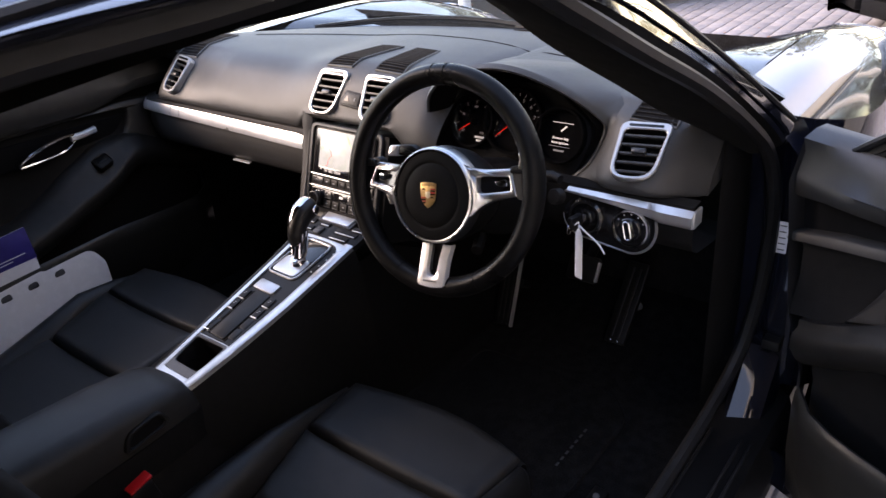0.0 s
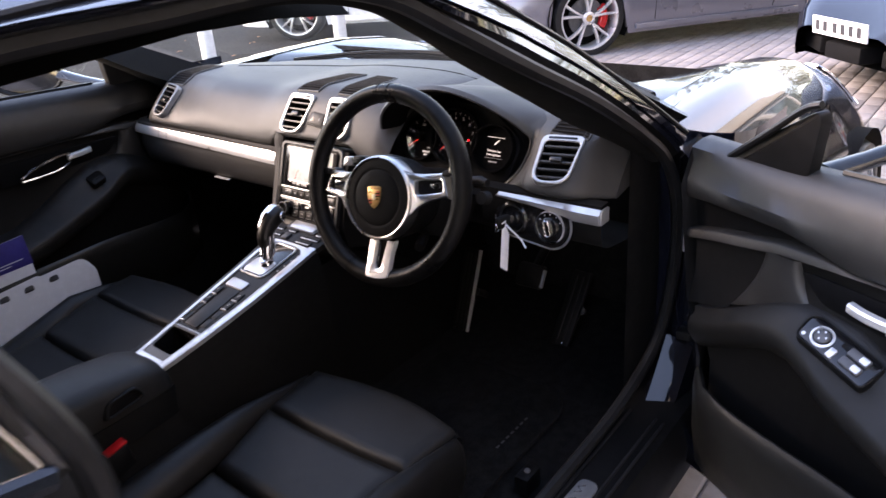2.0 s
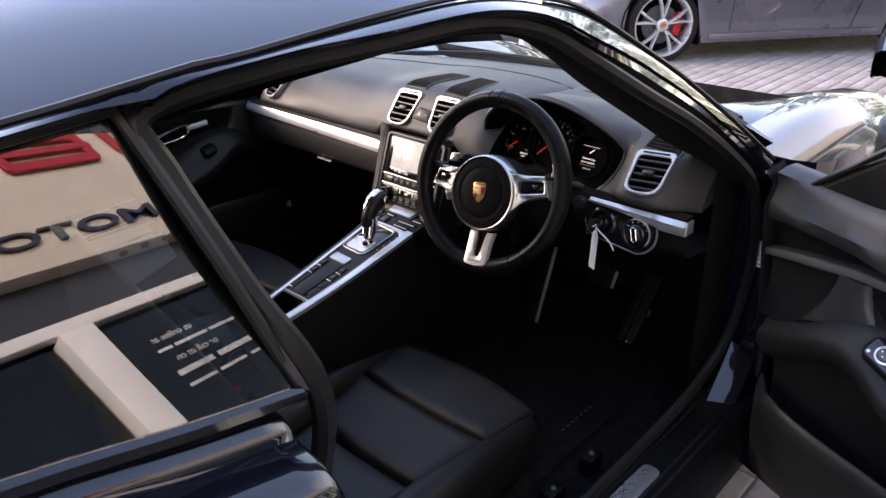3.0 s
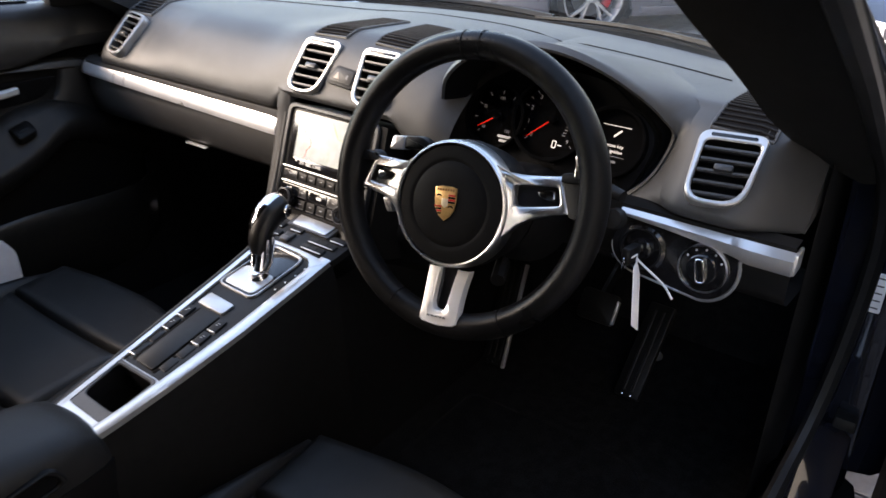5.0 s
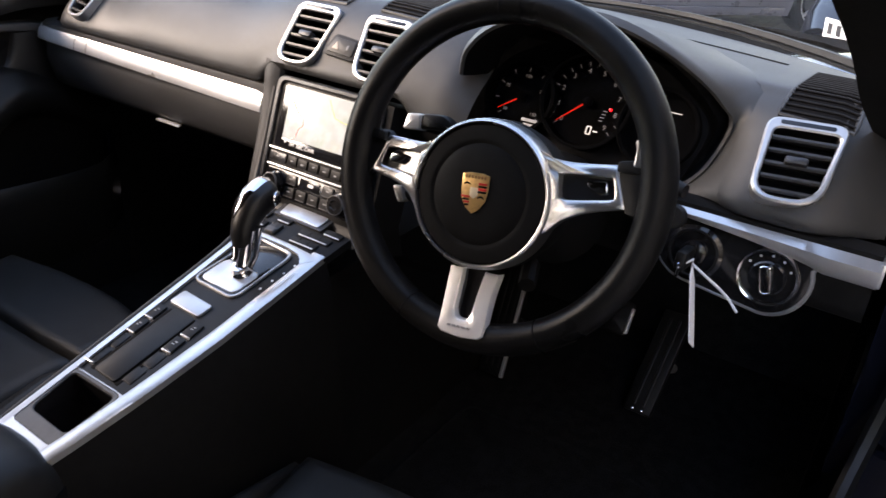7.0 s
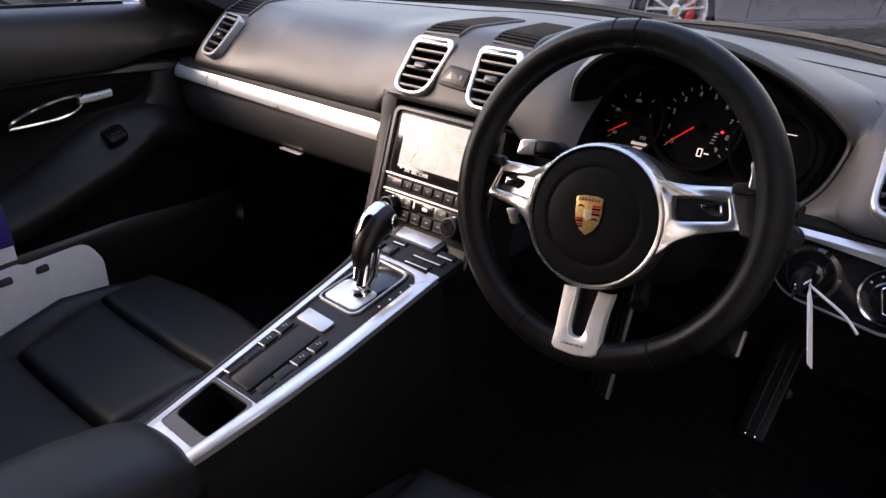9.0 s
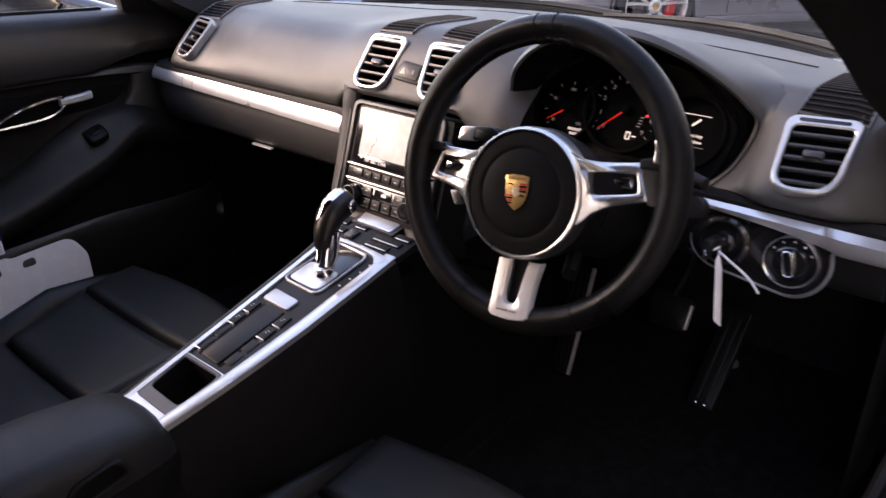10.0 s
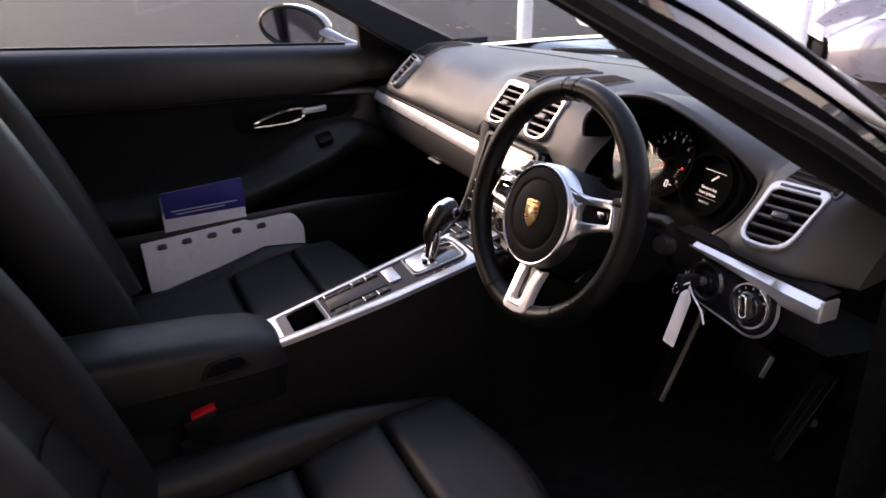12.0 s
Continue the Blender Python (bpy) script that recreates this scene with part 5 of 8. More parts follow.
# badge: a plain shield in gold, red and black
BS = 0.88
sh = [(a * BS, b * BS) for a, b in ((-0.0165, 0.0205), (-0.008, 0.0225), (0.008, 0.0225), (0.0165, 0.0205), (0.0165, 0.004), (0.0145, -0.008), (0.0085, -0.0175), (0, -0.0235), (-0.0085, -0.0175), (-0.0145, -0.008), (-0.0165, 0.004))]
bf = (HC + wn_ * 0.0219 + wv * 0.001 - wu * 0.003, wu, wv, wn_)
badge = part("badge", Form().panel(sh, bf, 0.0022, 0.0008), GOLD, wheel, "small gold, red and black shield badge")
for s in (1, -1):
    # striped quarters: upper on one side, lower on the other
    for k in range(4):
        cy = (0.0095 - 0.0027 * k) if s > 0 else (-0.0042 - 0.0027 * k)
        wd = 0.0105 if s > 0 else 0.0108 - 0.0019 * k
        part("badge_stripe", Form().panel(rounded(wd * BS, 0.0021, 0.0003, 2, s * (0.0088 - 0.0008 * k * (s < 0)), cy), bf, 0.0026, 0.0002, 0.001), RED if k % 2 == 0 else GLOSS, badge)
    for k in range(3):
        q0 = Vector((-s * 0.0082, (0.0062 if s > 0 else -0.0062)))
        part("badge_horn", Form().tube([tuple(bf[0] + bf[1] * (q0.x + 0.0036 * math.cos(a) * (1 - 0.25 * k)) + bf[2] * (q0.y + (0.0036 - 0.0015 * k) * math.sin(a) + 0.001 * k) + bf[3] * 0.0024) for a in np.linspace(0.3, 2.8, 6)], 0.0005, 4), GLOSS, badge)
part("badge_centre", Form().panel(softened([(-0.0044, 0.0053), (0.0044, 0.0053), (0.0044, -0.0026), (0, -0.006), (-0.0044, -0.0026)], 0.001, 2), bf, 0.003, 0.0003, 0.001), material("pale_gold", (0.75, 0.64, 0.45), 0.3, 0.6), badge)
for k in range(7):
    part("badge_letter", Form().panel(rounded(0.0022, 0.0030, 0.0005, 2, -0.0105 + 0.0035 * k, 0.0156), bf, 0.0026, 0.0002, 0.001), material("worn_gold", (0.25, 0.12, 0.05), 0.4, 0.5) if k == 0 else bpy.data.materials["worn_gold"], badge)
# paddles and stalks behind the rim
for s in (1, -1):
    pf = (HC - wn_ * 0.004, wu, wv, wn_)
    flip2 = lambda q: [(s * a, b) for a, b in q]
    part("shift_paddle", Form().panel(flip2(softened([(0.1425, 0.046), (0.1535, 0.046), (0.1545, 0.062), (0.1535, 0.0705), (0.1440, 0.0725), (0.1415, 0.069), (0.1440, 0.062)], 0.003, 3)), pf, 0.008, 0.0025), WHEEL_METAL, wheel, "silver shift paddle")
    part("paddle_foot", Form().panel(flip2(softened([(0.128, 0.040), (0.1555, 0.040), (0.1555, 0.0500), (0.1440, 0.0525), (0.129, 0.0500)], 0.003, 3)), pf, 0.0065, 0.002), PLASTIC, wheel)
    part("stalk", Form().tube([W(s * 0.03, 0.010, -0.085), W(s * 0.1, 0.030, -0.072), W(s * 0.165, 0.034, -0.066), W(s * 0.180, 0.030, -0.062)], [0.008, 0.008, 0.009, 0.007], 10), PLASTIC, wheel, "black column stalk")
    part("stalk_end", Form().lathe([(0.0, 0), (0.011, 0.001), (0.0125, 0.004), (0.0115, 0.006), (0.0125, 0.008), (0.0115, 0.010), (0.0125, 0.012), (0.0115, 0.014), (0.0125, 0.016), (0.011, 0.022), (0.0, 0.023)], (Vector(W(s * 0.172, 0.004 if s > 0 else 0.040, -0.078)), wu, wv, wn_), 16), PLASTIC, wheel, "ribbed end of a stalk")
# wiper stalk with its pale end, peeping over the left spoke
part("wiper_stalk", Form().panel(softened([(-0.114, 0.057), (-0.070, 0.058), (-0.074, 0.069), (-0.086, 0.0755), (-0.112, 0.0748)], 0.004, 3), (HC - wn_ * 0.058, wu, wv, wn_), 0.016, 0.004), PLASTIC, wheel, "black wiper stalk")
part("stalk_face", Form().panel(softened([(-0.135, 0.0555), (-0.112, 0.0560), (-0.1115, 0.0742), (-0.130, 0.0735)], 0.003, 3), (HC - wn_ * 0.058, wu, wv, wn_), 0.018, 0.003), SATIN, wheel, "pale grey stalk end")
part("cruise_stalk", Form().panel(softened([(-0.141, -0.009), (-0.128, -0.008), (-0.122, -0.026), (-0.132, -0.028)], 0.003, 3), (HC - wn_ * 0.055, wu, wv, wn_), 0.012, 0.003), VENT_SILVER, wheel, "silver cruise stalk end")
part("cruise_arm", Form().tube([W(-0.03, -0.03, -0.085), W(-0.10, -0.025, -0.066), W(-0.128, -0.018, -0.053)], [0.006, 0.006, 0.006], 8), PLASTIC, wheel)
part("column", Form().tube([W(0, -0.005, -0.09), W(0, -0.015, -0.20)], [0.062, 0.07], 20), PLASTIC, wheel, "black steering column shroud")
part("column_lever", Form().tube([W(0.02, -0.075, -0.10), W(0.03, -0.095, -0.07)], 0.01, 8), PLASTIC, wheel)

# ---- centre console ----
console = thing("centre_console", (0, -0.1, 0.42), "sloping black centre console with silver edges, cup well and buttons", "console")
cs = math.atan(0.263)
cn = Vector((0, -math.sin(cs), math.cos(cs)))
kf = (Vector((0, -0.305, 0.505)), Vector((1, 0, 0)), Vector((0, math.cos(cs), math.sin(cs))), cn)
sc = 1 / math.cos(cs)
K = lambda x, y, h=0.0: (x, (y + 0.305) * sc)  # plan (x, y) to the console's own plane
K3 = lambda x, y, h=0.0: tuple(kf[0] + kf[1] * x + kf[2] * (y + 0.305) * sc + kf[3] * h)
LEFT = [(-0.306, -0.040), (-0.28, -0.0405), (-0.2, -0.042), (-0.1, -0.044), (0.0, -0.047), (0.072, -0.05)]
RIGHT = [(-0.316, 0.056), (-0.28, 0.063), (-0.2, 0.075), (-0.1, 0.085), (0.0, 0.090), (0.072, 0.0925)]
lx = lambda y: float(np.interp(y, [a for a, _ in LEFT], [b for _, b in LEFT]))
rx_ = lambda y: float(np.interp(y, [a for a, _ in RIGHT], [b for _, b in RIGHT]))
ysl = [-0.310, -0.30, -0.285, -0.26, -0.22, -0.18, -0.14, -0.10, -0.06, -0.02, 0.02, 0.05, 0.072]
# black bed
rows = [[K3(lx(y) + 0.009 + (rx_(y) - lx(y) - 0.029) * t, y, 0.0) for t in np.linspace(0, 1, 5)] for y in ysl if y > -0.295]
bed = Form()
m_, k_ = len(rows), len(rows[0])
verts = [p for r in rows for p in r]
faces = []
for i in range(m_ - 1):
    for j in range(k_ - 1):
        ym = (verts[i * k_ + j][1] + verts[(i + 1) * k_ + j][1]) / 2
        if ym < -0.215:
            continue
        faces.append((i * k_ + j, i * k_ + j + 1, (i + 1) * k_ + j + 1, (i + 1) * k_ + j))
bed.add(verts, faces)
part("console_top", bed, PLASTIC, console, "matt black console top")
# silver edges: one skin each, right one broad and rolled over
rows = []
for y in ysl:
    r = rx_(y)
    rows.append([K3(r - 0.021, y, -0.004), K3(r - 0.0205, y, 0.003), K3(r - 0.0195, y, 0.0036), K3(r - 0.003, y, 0.0036), K3(r - 0.0008, y, 0.0026), K3(r, y, -0.006)])
part("console_edge", Form().grid(rows), ALU, console, "brushed silver console edge")
rows = [[K3(lx(y) - 0.002, y, -0.008), K3(lx(y) - 0.001, y, 0.001), K3(lx(y) + 0.003, y, 0.004), K3(lx(y) + 0.010, y, 0.0035), K3(lx(y) + 0.011, y, -0.004)] for y in ysl]
part("console_edge", Form().grid(rows), ALU, console, "brushed silver console edge")
band = spread([(lx(0.066) - 0.001, 0.066), (-0.02, 0.0700), (0.03, 0.0700), (0.065, 0.0675), (rx_(0.066), 0.0640)], 12)
back_band = spread([(lx(0.066) + 0.010, 0.058), (-0.015, 0.0635), (0.03, 0.0635), (0.060, 0.0585), (rx_(0.045) - 0.020, 0.045)], 12)
part("console_edge", Form().grid([[K3(*q, -0.004) for q in band], [K3(*q, 0.0034) for q in band], [K3(*q, 0.0042) for q in spread([((a[0] + b[0]) / 2, (a[1] + b[1]) / 2) for a, b in zip(band, back_band)], 12)], [K3(*q, 0.0036) for q in back_band], [K3(*q, -0.003) for q in back_band]]), ALU, console, "brushed silver front end of the console frame")
cup_o = softened([K(-0.034, -0.294), K(0.048, -0.296), K(0.053, -0.214), K(-0.036, -0.214)], 0.012, 4)
cup_i = softened([K(-0.026, -0.276), K(0.042, -0.278), K(0.0465, -0.219), K(-0.030, -0.219)], 0.009, 4)
# silver plate round the well, thin at the sides and deep at the rear
plate_o = softened([K(-0.0395, -0.308), K(0.054, -0.317), K(0.0725, -0.2135), K(-0.0405, -0.2135)], [0.002, 0.002, 0.001, 0.001], 4)
part("well_plate", Form().ring(plate_o, cup_o, kf, 0.0035, 0.0008, -0.004), ALU, console, "brushed silver plate round the cup well")
well = part("well_rim", Form().ring(cup_o, cup_i, kf, 0.0025, 0.001, -0.006), GREY_PLASTIC, console, "dark grey rim of the cup well")
part("well", Form().grid([[kf[0] + kf[1] * q[0] + kf[2] * q[1] + kf[3] * d for q in inset(cup_i, e)] for d, e in ((0.0, 0), (-0.004, 0.001), (-0.085, 0.003))], True).add([kf[0] + kf[1] * q[0] + kf[2] * q[1] + kf[3] * -0.085 for q in inset(cup_i, 0.003)], [tuple(range(len(cup_i)))]), GLOSS, console, "open black cup well")
# flanks
rows = [[K3(rx_(y), y, -0.005), (rx_(y) + 0.012, y, kf[0].z + (y + 0.305) * 0.263 - 0.04), (rx_(y) + 0.03, y, 0.40), (rx_(y) + 0.035, y, 0.21)] for y in ysl]
part("console_flank", Form().grid(rows), DARK_TRIM, console, "black padded flank of the console")
rows = [[K3(lx(y) - 0.001, y, -0.006), (lx(y) - 0.02, y, kf[0].z + (y + 0.305) * 0.263 - 0.03), (lx(y) - 0.05, y, 0.44), (lx(y) - 0.06, y, 0.21)] for y in ysl]
part("console_flank", Form().grid(rows), LEATHER, console)
# padded bead that runs along the console and up the side of the stack
for line in ([(-0.1000, 0.182, 0.776), (-0.1010, 0.158, 0.700), (-0.0960, 0.132, 0.648), (-0.0800, 0.100, 0.616), (-0.0605, 0.060, 0.5985), (-0.0535, 0.0, 0.5815), (-0.0500, -0.10, 0.5555), (-0.0470, -0.20, 0.5290), (-0.0440, -0.306, 0.5010)],):
    rows = []
    path = smooth_path(line, 5)
    out = -1 if line[0][0] < 0 else 1
    for i, p in enumerate(path):
        d = (path[min(i + 1, len(path) - 1)] - path[max(i - 1, 0)]).normalized()
        across = Vector((out, 0, 0)) - d * d.x * out
        across.normalize()
        top = across.cross(d) if across.cross(d).z > 0 else d.cross(across)
        rows.append([tuple(p + across * a + top * h) for a, h in ((-0.002, -0.004), (0.0, 0.0020), (0.003, 0.0032), (0.006, 0.0014), (0.008, -0.004), (0.009, -0.012 - 0.016 * (out < 0)))])
    part("console_bead", Form().grid(rows), VINYL, console, "black padded edge of the console", angle=70)
# shift gate
gate_o = softened([K(-0.036, -0.042), K(0.044, -0.045), K(0.052, 0.058), K(-0.020, 0.062)], 0.014, 5)
gate_i = softened([K(-0.0330, -0.0390), K(0.0410, -0.0420), K(0.0484, 0.0545), K(-0.0172, 0.0585)], 0.013, 5)
part("gate_frame", Form().ring(gate_o, gate_i, kf, 0.0036, 0.0010), VENT_SILVER, console, "chrome frame of the shift gate")
part("gate_well", Form().panel(gate_i, kf, 0.0012, 0.0002), GLOSS, console, "gloss black shift gate")
part("gate_slide", Form().panel(softened([K(-0.029, -0.035), K(0.036, -0.037), K(0.041, 0.006), K(-0.024, 0.008)], 0.010, 5), kf, 0.0028, 0.0008), ALU, console, "silver slide of the shift gate")
for k, (x, y) in enumerate(((-0.034, 0.035), (-0.032, 0.052), (0.058, -0.012), (0.061, 0.006), (0.064, 0.024), (0.066, 0.042))):
    part("gate_mark", Form().panel(circle(0.0016, 8, *K(x, y)), kf, 0.0006, 0.0001, -0.001), SATIN, console)
part("blank_plate", Form().panel(softened([K(-0.026, -0.086), K(0.029, -0.088), K(0.031, -0.066), K(-0.024, -0.063)], 0.004, 3), kf, 0.0035, 0.0008), VENT_SILVER, console, "small blank silver plate")
# button island with two columns
isl = softened([K(-0.014, -0.204), K(0.026, -0.206), K(0.030, -0.092), K(-0.010, -0.091)], 0.004, 3)
part("button_island", Form().panel(isl, kf, 0.0028, 0.001), PLASTIC, console, "raised dark panel between the buttons")
part("island_groove", Form().panel(softened([K(-0.020, -0.205), K(-0.0145, -0.205), K(-0.0105, -0.093), K(-0.016, -0.093)], 0.001, 2), kf, 0.0006, 0.0001, -0.001), DULL, console)
part("island_groove", Form().panel(softened([K(0.0265, -0.207), K(0.032, -0.207), K(0.0365, -0.094), K(0.031, -0.094)], 0.001, 2), kf, 0.0006, 0.0001, -0.001), DULL, console)
for c, (x0, dx) in enumerate(((-0.0275, 0.004), (0.0405, 0.012))):
    for k in range(4):
        y = -0.106 - 0.027 * k
        x = x0 - dx * 0.3 * k * (0.35 if c else 0.1)
        b = part("console_button", Form().panel(rounded(0.0155, 0.024, 0.002, 3, *K(x, y)), kf, 0.0026 if k < 2 else 0.0010, 0.0006), PLASTIC, console)
        if k < 2:
            part("button_edge", Form().panel(rounded(0.0155, 0.0015, 0.0006, 2, *K(x, y - 0.0115)), kf, 0.0032, 0.0005), SATIN, b)
            for q in (-0.0018, 0.0018):
                part("button_mark", Form().panel(rounded(0.0042, 0.0012, 0.0004, 2, *K(x + q * 0.5, y + 0.002 + q)), kf, 0.0029, 0.0001, 0.002), MARK_GREY, b)
    if c == 0:
        part("button_edge", Form().panel(rounded(0.0155, 0.002, 0.0008, 2, *K(x0 - 0.001, -0.2)), kf, 0.0040, 0.0006), SATIN, console)
# switches ahead of the lever, and the lid below the stack
part("switch_bed", Form().panel(softened([K(-0.046, 0.068), K(0.092, 0.066), K(0.097, 0.118), K(-0.086, 0.122)], 0.004, 3), kf, 0.0012, 0.0006, -0.01), PLASTIC, console, "black switch bed")
for x, y, w, d in ((-0.046, 0.087, 0.030, 0.013), (-0.057, 0.105, 0.032, 0.013), (0.046, 0.080, 0.046, 0.0125), (0.052, 0.096, 0.056, 0.0125), (0.072, 0.112, 0.030, 0.0125), (-0.012, 0.106, 0.024, 0.012)):
    b = part("console_switch", Form().panel(rounded(w, d, 0.002, 3, *K(x, y)), kf, 0.0042, 0.0012), PLASTIC, console)
    part("switch_edge", Form().panel(rounded(w * 0.9, 0.0016, 0.0006, 2, *K(x, y - d * 0.40)), kf, 0.0047, 0.0004), SATIN, b)
    if w > 0.04:
        for k in (-1, 1):
            part("switch_gap", Form().panel(rounded(0.0008, d * 0.9, 0.0003, 2, *K(x + k * w * 0.17, y)), kf, 0.0045, 0.0001), DULL, b)
rocker = part("rocker_switch", Form().panel(rounded(0.018, 0.022, 0.002, 3, *K(-0.014, 0.085)), kf, 0.0055, 0.0016), SLAT, console, "small dark rocker switch")
part("rocker_face", Form().panel(rounded(0.015, 0.010, 0.002, 3, *K(-0.014, 0.0795)), kf, 0.0075, 0.0014), GREY_PLASTIC, rocker)
lid_frame = part("lid_frame", Form().panel(softened([K(-0.040, 0.110), K(0.052, 0.108), K(0.054, 0.140), K(-0.042, 0.142)], 0.004, 3), kf, 0.0052, 0.0012, -0.004), SLAT, console, "dark frame of the small lid")
part("lid", Form().panel(softened([K(-0.030, 0.1125), K(0.044, 0.1110), K(0.046, 0.134), K(-0.032, 0.1355)], 0.003, 3), kf, 0.0075, 0.0012), ALU, lid_frame, "bright lid below the climate controls")

# gear lever
lever = thing("gear_lever", K3(0.016, -0.003, 0.003), "black leather and chrome automatic gear lever", "gear lever")
b0 = Vector(K3(0.016, -0.003, 0.003))
b1 = Vector((0.017, 0.006, 0.632))
part("boot_ring", Form().lathe([(0.0150, 0), (0.0145, 0.002), (0.0125, 0.004), (0.0115, 0.012), (0.0, 0.012)], (b0, kf[1], kf[2], kf[3]), 20), CHROME, lever)
part("shaft", Form().tube([b0, b0.lerp(b1, 0.5), b1], [0.0105, 0.0085, 0.0085], 16), CHROME, lever, "chrome shaft")
ribbed = b0.lerp(b1, 0.45) + Vector((-0.0095, -0.003, 0))
for k in range(5):
    part("shaft_rib", Form().lathe([(0.0055, 0), (0.0068, 0.0012), (0.0055, 0.0024)], (ribbed + Vector((0, 0.0006 * k, 0.0034 * k)), kf[1], kf[2], kf[3]), 16), CHROME, lever)
part("ribbed_core", Form().tube([ribbed + Vector((0, -0.001, -0.006)), ribbed + Vector((0.001, 0.003, 0.026))], 0.0056, 12), CHROME, lever)
for e, top in ((Vector((0.009, 0.000, 0.0)), 0.024), (Vector((0.0175, 0.003, 0.002)), 0.032)):
    part("prong", Form().tube([b0 + e * 0.8 + Vector((0, 0.001, 0.010)), b0.lerp(b1, 0.55) + e, b1 + e + Vector((0, 0.003, top * 0.6))], [0.0030, 0.0036, 0.0042], 10), CHROME, lever, "chrome prong below the grip")
grip = smooth_path([b1 + Vector((-0.006, -0.004, -0.008)), (0.0120, 0.005, 0.642), (0.0110, 0.015, 0.659), (0.0100, 0.028, 0.6725), (0.0105, 0.042, 0.6800), (0.0115, 0.053, 0.6830), (0.0120, 0.060, 0.6840)], 5)
g_rad = [float(np.interp(i / (len(grip) - 1), [0, 0.12, 0.35, 0.55, 0.72, 0.86, 0.95, 1.0], [0.0120, 0.0150, 0.0192, 0.0222, 0.0222, 0.0190, 0.0120, 0.0030])) for i in range(len(grip))]
part("grip", Form().tube(grip, g_rad, 24), GRIP_LEATHER, lever, "black leather grip", 60)
rows = []
for i, (p, r) in enumerate(zip(grip, g_rad)):
    t = i / (len(grip) - 1)
    if t < 0.24 or t > 0.93:
        continue
    d = (grip[min(i + 1, len(grip) - 1)] - grip[max(i - 1, 0)]).normalized()
    far = Vector((-0.50, -0.72, 0.48))
    far = (far - d * far.dot(d)).normalized()
    side = d.cross(far)
    half = radians(float(np.interp(t, [0.24, 0.4, 0.6, 0.85, 0.93], [10, 40, 54, 56, 46])))
    rows.append([tuple(p + (far * math.cos(a) + side * math.sin(a)) * (r + 0.0016 * math.cos(a / half * 1.5))) for a in np.linspace(-half, half, 9)])
cap = part("cap", Form().grid(rows), CHROME, lever, "chrome cap on the grip")
part("cap_inlay", Form().grid([[tuple(Vector(q) + Vector((-0.0007, -0.0003, 0.0005))) for q in r[2:7]] for r in rows[1:7]]), GLOSS, cap)
part("release_button", Form().lathe([(0.0085, -0.004), (0.0085, 0.003), (0.0065, 0.005), (0, 0.0055)], frame_at((0.031, 0.046, 0.681), (1.0, 0.35, 0.05)), 18), GLOSS, lever, "black release button")
part("button_ring", Form().lathe([(0.0088, 0.0), (0.0098, 0.0015), (0.0088, 0.003)], frame_at((0.031, 0.046, 0.681), (1.0, 0.35, 0.05)), 18), CHROME, lever)

# armrest between the seats
arm = thing("armrest", (0, -0.6, 0.42), "black leather centre armrest with a recessed catch", "armrest")
rows = []
for y, zt, w in ((-0.298, 0.494, 0.050), (-0.304, 0.508, 0.056), (-0.316, 0.521, 0.061), (-0.345, 0.532, 0.065), (-0.42, 0.542, 0.069), (-0.55, 0.550, 0.072), (-0.75, 0.556, 0.074), (-0.92, 0.552, 0.074)):
    c = 0.006
    z1 = 0.470
    rows.append([(c - w - 0.006, y, z1), (c - w - 0.004, y, zt - 0.022), (c - w + 0.008, y, zt - 0.006), (c - w + 0.03, y, zt), (c, y, zt + 0.002), (c + w - 0.03, y, zt), (c + w - 0.008, y, zt - 0.006), (c + w + 0.004, y, zt - 0.022), (c + w + 0.008, y, z1)])
part("lid", Form().grid(rows, False, False, True), LEATHER, arm, "black leather lid", angle=70)
rows = [[(r[0][0] - 0.006, r[0][1], 0.42), (r[0][0] - 0.004, r[0][1], 0.474), (r[-1][0] + 0.002, r[0][1], 0.474), (r[-1][0] + 0.006, r[0][1], 0.42)] for r in rows]
part("box", Form().grid(rows, False, False, True), DARK_TRIM, arm, "black box below the lid")
af = frame_at((0.0845, -0.408, 0.503), (1, 0, 0.22))
part("catch", Form().ring(softened([(-0.045, -0.018), (0.043, -0.010), (0.030, 0.018), (-0.030, 0.012)], 0.012, 4), softened([(-0.036, -0.013), (0.034, -0.006), (0.024, 0.012), (-0.025, 0.007)], 0.010, 4), af, 0.004, 0.002, -0.01), PLASTIC, arm, "recessed black catch")
part("catch_well", Form().panel(softened([(-0.038, -0.014), (0.035, -0.007), (0.025, 0.013), (-0.026, 0.008)], 0.010, 4), af, -0.001, 0.0005, -0.008), DULL, arm)
bk = thing("belt_buckle", (0.113, -0.46, 0.40), "black seat belt buckle with a red release button", "seat belt")
part("buckle_case", Form().box((0.116, -0.462, 0.425), (0.026, 0.052, 0.048), (12, 0, 0), 0.005), PLASTIC, bk)
part("release", Form().box((0.116, -0.458, 0.451), (0.020, 0.040, 0.006), (12, 0, 0), 0.002), RED, bk, "red release button")
part("buckle_stalk", Form().box((0.116, -0.475, 0.33), (0.014, 0.03, 0.16), (8, 0, 0), 0.004), PLASTIC, bk)


